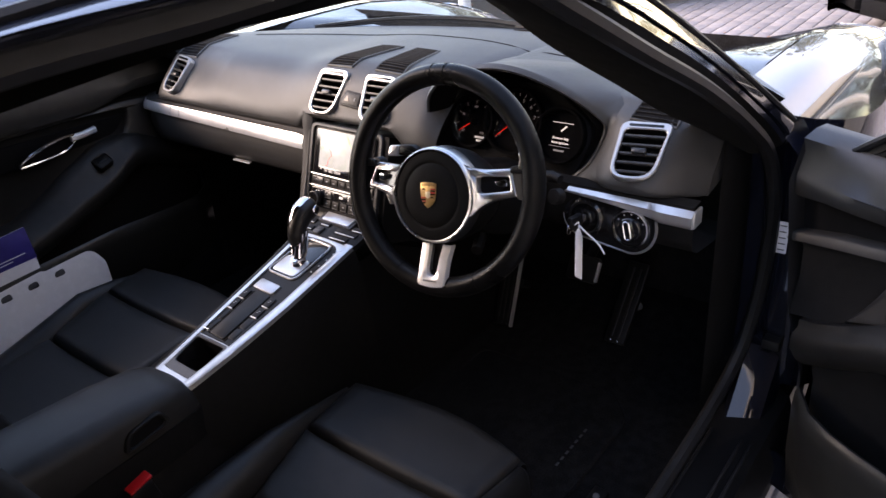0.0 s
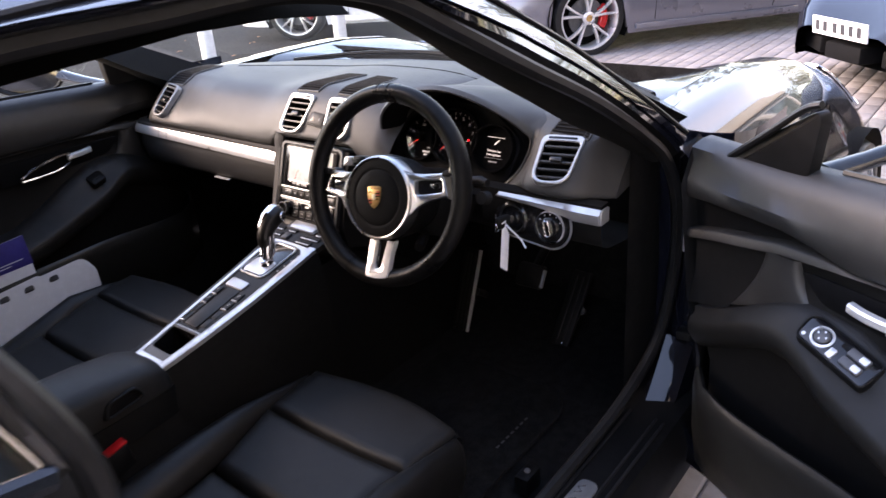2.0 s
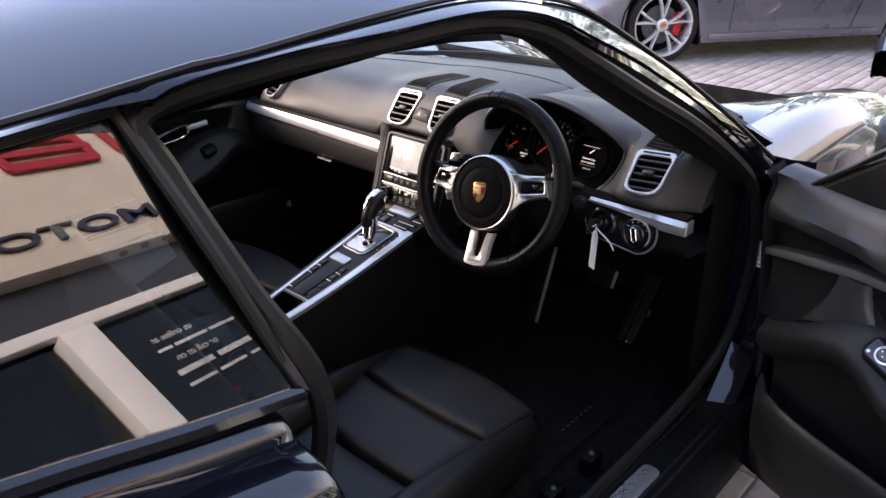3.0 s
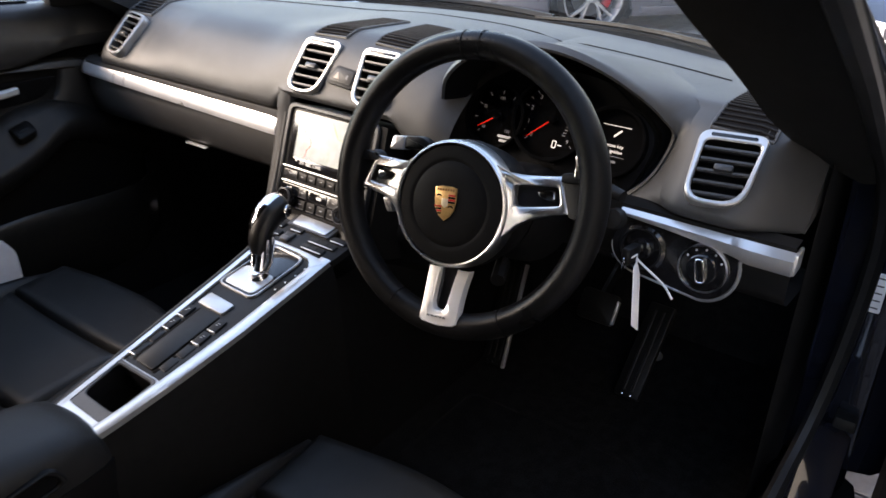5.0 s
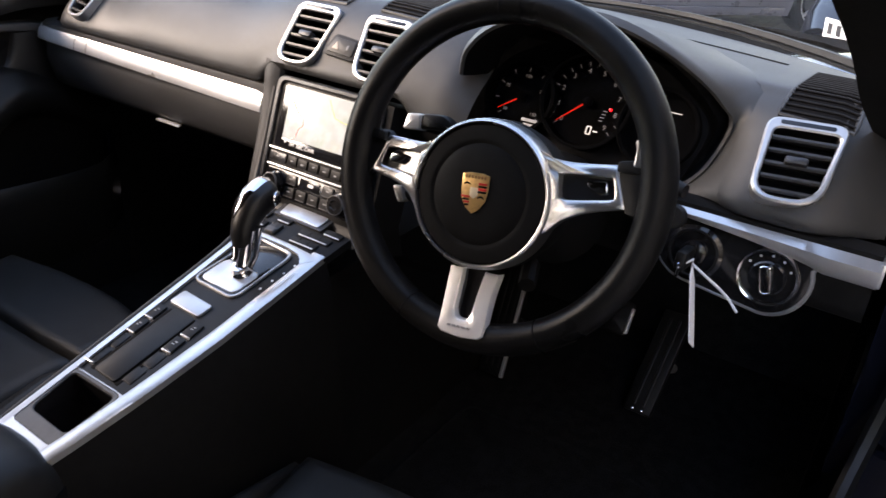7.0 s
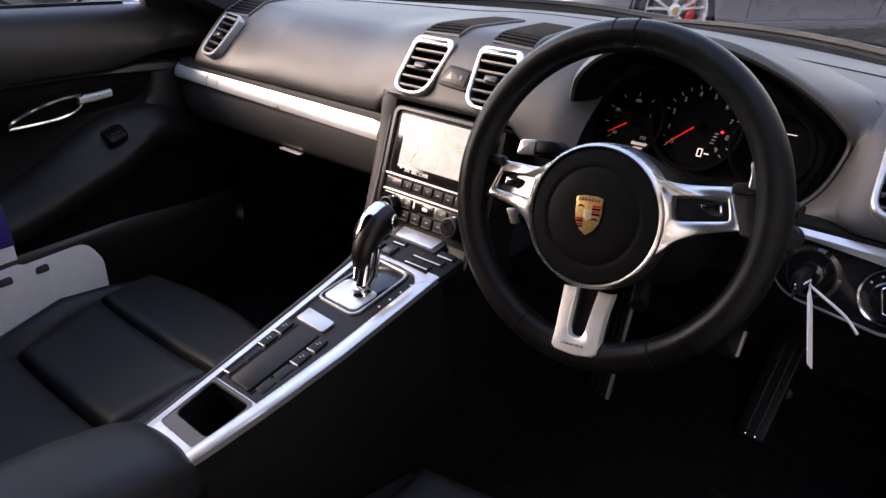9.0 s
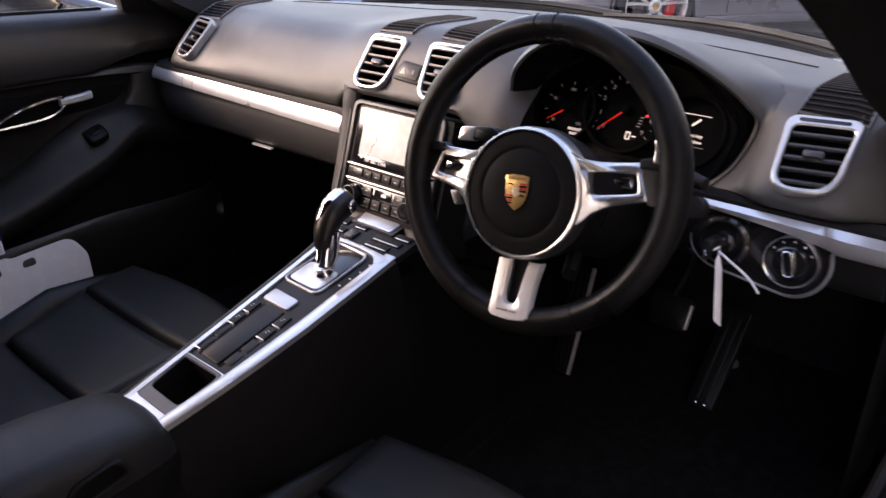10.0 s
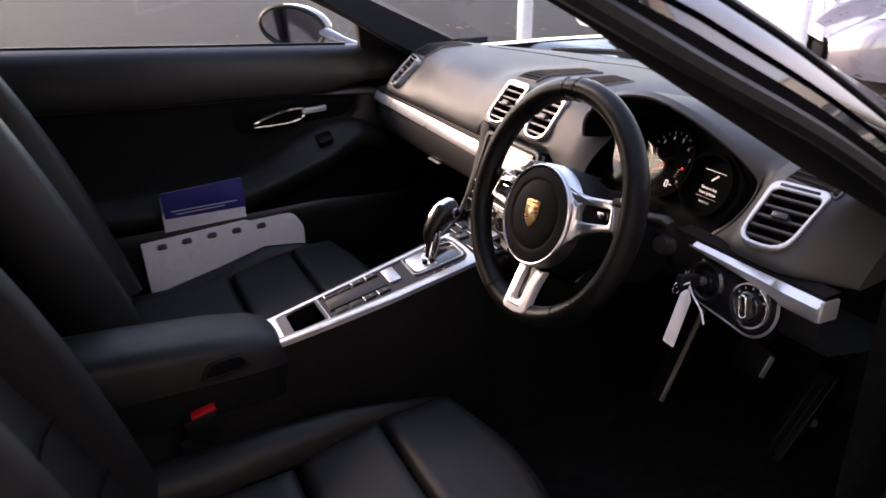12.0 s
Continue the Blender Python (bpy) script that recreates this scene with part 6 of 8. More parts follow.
# ---- seats ----
def seat(x, y, lab, up=0.0, ext=0.032, droop=0.3):
    """A leather sports seat: ribbed cushion, side bolsters, backrest with headrest, base on rails. x is its middle, y its front edge."""
    s = thing("car_seat", (x, y - 0.3, 0.2), lab, "seat", "front seats")
    P = lambda a, b, c: (x + a, y + b, c + (up if c > 0.24 else 0))
    # cushion centre in two pads, parted by a seam
    def pad(y0, y1, z0, z1, w0, w1, crown, name):
        rows = []
        for t in (0, 0.012, 0.03, 0.06, 0.15, 0.3, 0.5, 0.7, 0.85, 0.94, 0.97, 0.988, 1):
            e = min(1, min(t, 1 - t) / 0.055)
            e = math.sqrt(e)
            r = []
            for q in (-1, -0.985, -0.96, -0.92, -0.8, -0.4, 0, 0.4, 0.8, 0.92, 0.96, 0.985, 1):
                e2 = math.sqrt(min(1, (1 - abs(q)) / 0.07))
                w = w0 + (w1 - w0) * t
                r.append(P(q * w, y0 + (y1 - y0) * t + (0.036 * (1 - q * q) * (1 - t) if name == "thigh_pad" else 0), z0 + (z1 - z0) * t - 0.016 + (crown * 0.6 + 0.014) * min(e, e2) + 0.003 * (1 - (2 * t - 1) ** 2) * (1 - q * q) + 0.010 * abs(q) ** 3))
            rows.append(r)
        return part(name, Form().grid(rows), LEATHER, s, "", 70)
    pad(ext, -0.100, 0.384, 0.380, 0.186, 0.176, 0.006, "thigh_pad")
    pad(-0.104, -0.258, 0.378, 0.350, 0.175, 0.150, 0.010, "cushion_pad")
    pad(-0.262, -0.50, 0.350, 0.338, 0.149, 0.138, 0.008, "cushion_pad")
    for sg in (-1, 1):
        rows = []
        for zz, zd, wi, wo, yy in ((0.33, 0.33, 0.180, 0.196, ext), (0.362, 0.36, 0.182, 0.203, ext + 0.003), (0.383, 0.376, 0.181, 0.208, ext - 0.012), (0.398, 0.384, 0.177, 0.213, -0.07), (0.412, 0.378, 0.166, 0.221, -0.16), (0.424, 0.355, 0.152, 0.228, -0.27), (0.430, 0.332, 0.142, 0.232, -0.40), (0.43, 0.32, 0.138, 0.232, -0.62)):
            zz += (zd - zz) * droop + 0.022 * droop * math.exp(-((yy + 0.19) / 0.10) ** 2)
            w = wo - wi
            rows.append([P(sg * (wi - 0.004), yy, zz - 0.05), P(sg * wi, yy, zz - 0.022), P(sg * (wi + w * 0.22), yy, zz - 0.004), P(sg * (wi + w * 0.5), yy, zz), P(sg * (wi + w * 0.8), yy, zz - 0.010), P(sg * wo, yy, zz - 0.04), P(sg * (wo - 0.004), yy, 0.29), P(sg * (wo - 0.014), yy, 0.25)])
        part("thigh_bolster", Form().grid(rows, False, False, True), LEATHER, s, "rounded side bolster", 80)
    rows = [[P(a, b + ext + 0.038 * (1 - (a / 0.19) ** 2), c) for b, c in ((-0.02, 0.372), (-0.003, 0.376), (0.008, 0.367), (0.012, 0.345), (0.004, 0.30), (-0.02, 0.26), (-0.06, 0.25))] for a in np.linspace(-0.19, 0.19, 13)]
    part("cushion_front", Form().grid(rows), LEATHER, s, "rolled front edge of the cushion", 80)
    part("seat_shell", Form().box(P(0, -0.27, 0.272), (0.40, 0.46, 0.05), (0, 0, 0), 0.015), PLASTIC, s)
    # backrest
    rows = []
    for t in np.linspace(0, 1, 11):
        yb, zb = -0.50 - 0.30 * t, 0.35 + 0.62 * t
        w = 0.14 - 0.02 * t + 0.02 * math.sin(math.pi * t)
        rows.append([P(q * w, yb + 0.02 * abs(q) ** 3 - 0.01 * math.sin(math.pi * t), zb) for q in np.linspace(-1, 1, 9)])
    part("backrest_pad", Form().grid(rows), LEATHER, s, "ribbed backrest", 70)
    for k in range(4):
        t = 0.18 + 0.17 * k
        part("backrest_seam", Form().tube([P(q * 0.13, -0.497 - 0.30 * t + 0.02 * abs(q) ** 3, 0.35 + 0.62 * t) for q in np.linspace(-1, 1, 7)], 0.0025, 5), DULL, s)
    for sg in (-1, 1):
        rows = []
        for t in np.linspace(0, 1, 10):
            yb, zb = -0.50 - 0.30 * t, 0.36 + 0.66 * t
            w = 0.155 - 0.03 * t ** 3 + 0.02 * math.sin(math.pi * t)
            d = 0.05 * math.sin(math.pi * min(1, 0.25 + 0.7 * (1 - t)))
            rows.append([P(sg * (w - 0.03), yb - 0.02, zb), P(sg * (w - 0.02), yb + 0.02 + d, zb), P(sg * (w + 0.005), yb + 0.035 + d, zb), P(sg * (w + 0.035), yb + 0.025 + d, zb), P(sg * (w + 0.055), yb - 0.01, zb), P(sg * (w + 0.055), yb - 0.07, zb), P(sg * (w + 0.02), yb - 0.11, zb)])
        part("backrest_bolster", Form().grid(rows, False, False, True), LEATHER, s, "deep backrest bolster", 80)
    rows = [[P(q * 0.19 * (1 - 0.25 * max(0, t - 0.8) * 5), -0.60 - 0.31 * t, 0.28 + 0.80 * t) for q in np.linspace(-1, 1, 5)] for t in np.linspace(0, 1, 6)]
    part("backrest_shell", Form().grid(rows), PLASTIC, s)
    rows = []
    for t, w, d in ((0, 0.11, 0.03), (0.1, 0.125, 0.045), (0.4, 0.13, 0.055), (0.75, 0.115, 0.05), (0.95, 0.09, 0.035), (1, 0.06, 0.015)):
        rows.append([P(w * math.cos(a), -0.80 - 0.05 * t + d * math.sin(a), 0.96 + 0.145 * t) for a in np.linspace(0, 2 * math.pi, 17)[:-1]])
    part("headrest", Form().grid(rows, True, False, True), LEATHER, s, "fixed leather headrest", 70)
    for sg in (-1, 1):
        part("rail", Form().box(P(sg * 0.16, -0.25, 0.2255), (0.035, 0.52, 0.05), (0, 0, 0), 0.004), PLASTIC, s, "black seat rail")
    return s


driver_seat = seat(0.348, -0.075, "black leather sports seat behind the steering wheel")
passenger_seat = seat(-0.352, -0.030, "black leather sports seat beside a white card folder", 0.045, 0.0, 1.0)
# rail ends that catch the light beside the driver's seat
for y, sx in ((0.07, 0.022), (-0.07, 0.02)):
    rb = thing("seat_adjuster", (0.612, y, 0.205), "small black seat adjuster bracket with bright bolts", "seat adjuster")
    part("bracket", Form().box((0.612, y, 0.228), (0.03, 0.05, 0.04), (0, 0, 0), 0.004), PLASTIC, rb)
    part("bolt", Form().lathe([(0.006, 0), (0.006, 0.003), (0.003, 0.005), (0, 0.005)], frame_at((0.612, y, 0.248), (0.2, -0.3, 1)), 8), GREY_PLASTIC, rb)

# ---- floor mat and pedals ----
mat = thing("floor_mat", (0.36, 0.2, 0.203), "black driver's floor mat with grey lettering", "floor mat")
part("mat_surface", Form().panel(softened([(-0.2, -0.30), (0.19, -0.30), (0.19, 0.18), (0.14, 0.24), (-0.2, 0.24)], 0.03, 4), (Vector((0.36, 0.14, 0.204)), Vector((1, 0, 0)), Vector((0, 1, 0)), Vector((0, 0, 1))), 0.007, 0.003), CARPET, mat)
part("mat_edge", Form().tube([(0.36 + a, 0.14 + b, 0.2085) for a, b in softened([(-0.2, -0.30), (0.19, -0.30), (0.19, 0.18), (0.14, 0.24), (-0.2, 0.24)], 0.03, 4)], 0.004, 5, True), CARPET, mat)
for k in range(7):
    part("mat_letter", Form().box((0.497, 0.136 + 0.0185 * k, 0.2118), (0.0045, 0.010, 0.0008)), material("grey_thread", (0.045, 0.045, 0.045), 0.8) if k == 0 else bpy.data.materials["grey_thread"], mat)


def pedal(name, foot, top, width, lab, ribs):
    """A long metal-edged pedal from foot to top."""
    a, b = Vector(foot), Vector(top)
    p = thing(name, (foot[0], foot[1] + 0.02, 0.21), lab, "pedal")
    v = (b - a).normalized()
    u = Vector((1, 0, 0.0))
    n = u.cross(v).normalized()
    if n.y > 0:
        n = -n
    fr = (a, u, v, n)
    L = (b - a).length
    part("pedal_plate", Form().panel(softened([(-width, 0.0), (0, 0), (0, L), (-width, L)], 0.006, 3), fr, 0.008, 0.002, -0.006), PLASTIC, p)
    for k in range(ribs):
        x = -width * (k + 1) / (ribs + 1)
        part("rubber_rib", Form().panel(rounded(0.005, L * 0.86, 0.002, 2, x, L * 0.5), fr, 0.0105, 0.001), RUBBER, p)
        part("rivet", Form().lathe([(0.003, 0.0), (0.0028, 0.0105), (0, 0.0115)], (a + u * x + v * 0.006, u, v, n), 8), CHROME, p)
    if name == "foot_rest":
        part("bright_edge", Form().panel(rounded(0.006, L, 0.0015, 2, -0.0025, L / 2), fr, 0.0095, 0.001), SATIN, p, "bright metal edge")
    part("pedal_mount", Form().tube([a - n * 0.005 + v * L * 0.5, Vector((a.x - width / 2, a.y + 0.12, 0.26))], 0.01, 8), PLASTIC, p)
    return p


pedal("foot_rest", (0.166, 0.490, 0.207), (0.147, 0.60, 0.40), 0.052, "black foot rest with bright metal edge", 3)
pedal("accelerator_pedal", (0.441, 0.538, 0.222), (0.452, 0.645, 0.385), 0.05, "long black accelerator pedal", 2)
bp_ = thing("brake_pedal", (0.33, 0.58, 0.25), "black brake pedal with bright edge", "pedal")
bfm = frame_at((0.335, 0.545, 0.395), (0, -0.85, 0.5))
part("brake_pad", Form().panel(rounded(0.075, 0.06, 0.01), bfm, 0.012, 0.003), RUBBER, bp_)
part("bright_edge", Form().panel(rounded(0.0045, 0.046, 0.0015, 2, 0.0355, -0.002), bfm, 0.0125, 0.001), SATIN, bp_)
part("brake_arm", Form().tube([(0.335, 0.55, 0.40), (0.335, 0.63, 0.45), (0.335, 0.72, 0.62)], 0.012, 8), PLASTIC, bp_)


# ---- doors ----
def along(table):
    """A smooth line through (y, value) pairs."""
    t = sorted(table)
    return lambda y: float(np.interp(y, [a for a, _ in t], [b for _, b in t]))


def door(side, lab):
    """A closed door on the passenger's side (x below 0), mirrored for side 1; returned unopened."""
    d = thing("door", (side * 0.86, 0.386, 0.2), lab, "")
    X = lambda x, y, z: (side * x, y, z)
    ysd = [0.385, 0.36, 0.33, 0.30, 0.27, 0.24, 0.21, 0.18, 0.15, 0.12, 0.09, 0.06, 0.03, 0.0, -0.05, -0.1, -0.15, -0.2, -0.28, -0.36, -0.45, -0.55, -0.65, -0.76]
    belt = lambda y: 0.862 + 0.045 * max(0, (0.2 - y) / 0.9)
    front = lambda y: max(0, (y - 0.2) / 0.18) ** 2
    pad_low = along([(0.385, 0.778), (0.33, 0.787), (0.239, 0.793), (0.18, 0.793), (0.136, 0.788), (0.09, 0.777), (0.065, 0.771), (0.013, 0.772), (-0.3, 0.776), (-0.76, 0.786)])
    wedge = along([(0.40, 0.716), (0.30, 0.745), (0.182, 0.768), (0.11, 0.772), (0.065, 0.768), (0.0, 0.770), (-0.3, 0.774), (-0.76, 0.784)])
    strip_z = along([(0.412, 0.700), (0.30, 0.727), (0.18, 0.751), (0.10, 0.758), (0.012, 0.764), (-0.3, 0.768), (-0.76, 0.778)])
    z_top = along([(0.385, 0.585), (0.30, 0.608), (0.25, 0.630), (0.21, 0.656), (0.16, 0.684), (0.11, 0.697), (0.03, 0.690), (-0.05, 0.655), (-0.12, 0.615), (-0.2, 0.585), (-0.35, 0.565), (-0.76, 0.57)])
    z_rim = along([(0.385, 0.562), (0.318, 0.577), (0.26, 0.602), (0.21, 0.630), (0.16, 0.652), (0.125, 0.657), (0.09, 0.643), (0.044, 0.613), (0.0, 0.598), (-0.054, 0.582), (-0.12, 0.558), (-0.2, 0.537), (-0.35, 0.522), (-0.55, 0.525), (-0.76, 0.535)])
    x_rim = along([(0.385, 0.724), (0.30, 0.714), (0.2, 0.702), (0.12, 0.692), (0.04, 0.684), (-0.1, 0.675), (-0.3, 0.668), (-0.55, 0.672), (-0.76, 0.70)])
    rows = []
    for y in ysd:
        b, w, lo = belt(y), 0.02 * front(y), pad_low(y)
        rows.append([X(0.80, y, b + 0.01), X(0.792, y, b + 0.016), X(0.772, y, b + 0.014), X(0.750, y, b + 0.004), X(0.735 + w, y, b - 0.018), X(0.726 + w, y, b - 0.045), X(0.723 + w, y, (b + lo) / 2 - 0.01), X(0.724 + w, y, lo + 0.008), X(0.730 + w, y, lo), X(0.748 + w, y, lo + 0.003)])
    part("belt_pad", Form().grid(rows), DOOR_VINYL, d, "soft black belt-line pad", 60)
    part("speaker_slot", Form().grid([[X(0.752 + 0.012 * front(y), y, pad_low(y) + 0.012), X(0.757 + 0.012 * front(y), y, wedge(y) - 0.004)] for y in ysd]), DULL, d, "dark slot below the pad")
    part("trim_wedge", Form().grid([[X(0.758 + 0.012 * front(y), y, wedge(y) + 0.001), X(0.737 + 0.012 * front(y), y, wedge(y)), X(0.734 + 0.012 * front(y), y, wedge(y) - 0.003), X(0.732 + 0.012 * front(y), y, strip_z(y) + 0.002), X(0.736 + 0.012 * front(y), y, strip_z(y)), X(0.745, y, strip_z(y) - 0.001)] for y in ysd]), DOOR_VINYL, d, "slim padded ledge", 60)
    rows = []
    for y in ysd:
        a, b = strip_z(y) - 0.001, z_top(y)
        rows.append([X(0.740 + 0.01 * front(y), y, a), X(0.744 + 0.01 * front(y), y, a - 0.012), X(0.746 + 0.008 * front(y), y, (a + b) / 2), X(0.742, y, b + 0.012), X(0.738, y, b)])
    part("door_card", Form().grid(rows[1:]), DARK_TRIM, d, "black leather door card", 60)
    # saddle that joins the ledge and the armrest
    rows = []
    for t in np.linspace(0, 1, 9):
        k = t ** 2.2
        za = 0.752 - 0.090 * t
        ya, yb = 0.205 + 0.065 * k, 0.146 - 0.045 * k * (1 if t < 1 else 1)
        rows.append([X(0.746, ya + 0.004, za - 0.045 * k), X(0.738, ya, za - 0.045 * k), X(0.733, ya - 0.01, za - 0.03 * k), X(0.731, (ya + yb) / 2, za), X(0.733, yb + 0.008, za + 0.012 * k), X(0.738, yb, za + 0.02 * k), X(0.748, yb - 0.004, za + 0.02 * k)])
    part("saddle", Form().grid(rows), DOOR_VINYL, d, "grained saddle between ledge and armrest", 70)
    rows = []
    for y in ysd:
        zt, zr, xr = z_top(y), z_rim(y), x_rim(y)
        rows.append([X(0.742, y, zt), X(0.730, y, zt - 0.001), X(0.5 * (0.730 + xr) + 0.004, y, 0.5 * (zt + zr) + 0.012), X(xr + 0.010, y, zr + 0.013), X(xr + 0.001, y, zr + 0.006), X(xr - 0.004, y, zr - 0.004), X(xr - 0.002, y, zr - 0.022), X(xr + 0.012, y, zr - 0.045), X(0.742, y, zr - 0.060)])
    part("armrest", Form().grid(rows[2:]), LEATHER, d, "black soft door armrest", 70)
    rows = []
    for y in ysd:
        z = z_rim(y) - 0.055
        rows.append([X(0.733, y, z), X(0.742, y, z - 0.03), X(0.745, y, 0.42), X(0.742, y, 0.34), X(0.75, y, 0.26)])
    part("lower_card", Form().grid(rows[3:]), DARK_TRIM, d, "black lower door card", 60)
    rows = []
    for y in np.linspace(0.31, -0.70, 22):
        k = math.sqrt(max(0, 1 - (abs(y + 0.195) / 0.506) ** 4))
        z = float(np.interp(y, [-0.7, 0.0, 0.2, 0.30, 0.36], [0.47, 0.498, 0.484, 0.482, 0.50]))
        rows.append([X(0.744 - 0.072 * k, y, z - 0.03), X(0.742 - 0.075 * k, y, z - 0.008), X(0.738 - 0.075 * k, y, z), X(0.732 - 0.075 * k, y, z + 0.003), X(0.725 - 0.075 * k, y, z - 0.004), X(0.722 - 0.072 * k, y, z - 0.03), X(0.725 - 0.06 * k, y, z - 0.12), X(0.737 - 0.03 * k, y, z - 0.21), X(0.76, y, z - 0.25)])
    part("door_pocket", Form().grid(rows), SWITCH, d, "deep black door pocket", 70)
    # outer skin
    rows = []
    for y in ysd:
        b = belt(y)
        rows.append([X(0.80, y, b + 0.012), X(0.818, y, b - 0.004), X(0.852, y, b - 0.06), X(0.872, y, b - 0.16), X(0.873, y, 0.6), X(0.862, y, 0.42), X(0.842, y, 0.30), X(0.815, y, 0.22), X(0.77, y, 0.215), X(0.762, y, 0.30)])
    part("door_skin", Form().grid(rows), PAINT, d, "glossy black outer door skin", 50)
    for y, e in ((0.388, 1.0), (-0.763, 0.0)):
        pts = [X(0.805, y, belt(y) + 0.01), X(0.85, y, belt(y) - 0.06), X(0.87, y, 0.7), X(0.87, y, 0.55), X(0.84, y, 0.30), X(0.77, y - 0.05 * e, 0.22), X(0.738, y - 0.085 * e, 0.36), X(0.735, y - 0.07 * e, 0.50), X(0.735, y - 0.03 * e, 0.6), X(0.735, y, belt(y) - 0.06), X(0.755, y, belt(y))]
        mid = tuple(sum((Vector(p) for p in pts), Vector()) / len(pts))
        part("door_edge", Form().add(pts + [mid], [(k, (k + 1) % 11, 11) for k in range(11)]), RUBBER, d, "black door edge")
    part("lower_seal", Form().tube([X(0.765, 0.31, 0.34), X(0.755, 0.27, 0.262), X(0.752, 0.0, 0.25), X(0.752, -0.6, 0.25), X(0.765, -0.74, 0.34)], 0.010, 8), RUBBER, d, "black rubber door seal")
    # pull: chrome almond loop with a bar
    part("pull_recess", Form().panel(softened([(-0.19, 0.690), (0.03, 0.697), (0.10, 0.702), (0.140, 0.737), (0.13, 0.741), (0.0, 0.744), (-0.19, 0.750)], 0.012, 3), (Vector(X(0.742, 0, 0)), Vector((0, 1, 0)), Vector((0, 0, 1)), Vector((-side, 0, 0))), 0.004, 0.001), DULL, d, "dark recess behind the pull")
    loop = smooth_path([X(0.716, -0.150, 0.700), X(0.712, -0.143, 0.712), X(0.708, -0.10, 0.729), X(0.708, -0.055, 0.738), X(0.710, -0.022, 0.738), X(0.713, -0.012, 0.728), X(0.714, -0.025, 0.712), X(0.714, -0.055, 0.703), X(0.714, -0.10, 0.700), X(0.716, -0.150, 0.699)], 4)
    part("pull_loop", Form().tube(loop, 0.0042, 8), CHROME, d, "chrome door pull")
    part("pull_well", Form().add([tuple(Vector(p) + Vector((side * 0.008, 0, 0))) for p in loop], [tuple(range(len(loop)))]), DULL, d)
    rows = []
    for t in np.linspace(0, 1, 7):
        x, y, z = 0.706 - 0.004 * math.sin(math.pi * t), -0.022 + 0.064 * t, 0.722 + 0.004 * t
        rows.append([X(x + 0.012, y, z - 0.001), X(x + 0.003, y, z), X(x, y, z + 0.003), X(x, y, z + 0.011), X(x + 0.003, y, z + 0.014), X(x + 0.012, y, z + 0.014)])
    part("door_opener", Form().grid(rows, True, False, True), SATIN, d, "silver door opener")
    # switches on the armrest's sloping top
    u_ = Vector((0, 0.965, 0.26))
    n_ = Vector((-side * 0.52, -0.22, 0.82)).normalized()
    v_ = n_.cross(u_).normalized()
    if v_.x * side < 0:
        v_ = -v_
    u_ = v_.cross(n_)
    if u_.y < 0:
        u_ = -u_
    ccol = Vector(X(0.7045, 0.042, 0.667)) if side > 0 else Vector(X(0.700, 0.03, 0.656))
    sfm = (ccol, u_, v_, n_)
    L = 0.112 if side > 0 else 0.036
    wp = 1.0 if side > 0 else 0.72
    outl = softened([(-L * 0.5, -0.021 * wp), (L * 0.48, -0.019 * wp), (L * 0.52, 0.014 * wp), (L * 0.42, 0.021 * wp), (-L * 0.5, 0.021 * wp)], 0.007 * wp, 3)
    part("switch_pack", Form().panel(outl, sfm, 0.004, 0.0015, -0.012), GLOSS if side > 0 else PLASTIC, d, "black window switch pack")
    part("pack_frame", Form().ring(inset(outl, -0.003), outl, sfm, 0.006 if side > 0 else 0.0045, 0.0012, -0.012), PLASTIC, d)
    for k in range(2 if side > 0 else 1):
        part("window_switch", Form().panel(rounded(0.032 * wp, 0.0135 * wp, 0.003, 3, -L * 0.25 if side > 0 else 0.0, (-0.008 + 0.0165 * k) if side > 0 else 0.0), sfm, 0.010 if side > 0 else 0.006, 0.002), GREY_PLASTIC if side > 0 else PLASTIC, d)
        if side > 0:
            part("switch_tip", Form().panel(rounded(0.012, 0.010, 0.002, 2, (-L * 0.25 if side > 0 else 0.0) - 0.008, (-0.008 + 0.0165 * k) if side > 0 else 0.0), sfm, 0.0108, 0.001, 0.008), SATIN, d)
    if side > 0:
        part("mirror_ring", Form().lathe([(0.0165, 0.003), (0.0165, 0.0065), (0.0135, 0.0075), (0.0125, 0.005)], (ccol + u_ * 0.026, u_, v_, n_), 24), SATIN, d, "silver ring of the mirror control")
        part("mirror_knob", Form().lathe([(0.0105, 0.003), (0.0105, 0.009), (0.008, 0.0105), (0, 0.0105)], (ccol + u_ * 0.026, u_, v_, n_), 20), GREY_PLASTIC, d)
        for a in range(4):
            part("knob_mark", Form().panel(circle(0.0016, 6, 0.026 + 0.0065 * math.cos(a * math.pi / 2), 0.0065 * math.sin(a * math.pi / 2)), sfm, 0.0112, 0.0001, 0.009), SATIN, d)
        part("fold_switch", Form().panel(rounded(0.010, 0.016, 0.002, 3, 0.002, -0.010), sfm, 0.0075, 0.002), SATIN, d)
        part("fold_mark", Form().panel(circle(0.003, 8, 0.048, -0.012), sfm, 0.0046, 0.0001, 0.003), SATIN, d)
    # corner trim and mirror
    tfr = (Vector(X(0.768, 0, 0)), Vector((0, 1, 0)), Vector((0, 0, 1)), Vector((-side, 0, 0)))
    part("mirror_corner", Form().panel(softened([(0.372, 0.802), (0.165, 0.872), (0.156, 0.955), (0.164, 0.967), (0.26, 0.905)], 0.008, 3), tfr, 0.010, 0.003, -0.012), PLASTIC, d, "black corner panel at the mirror")
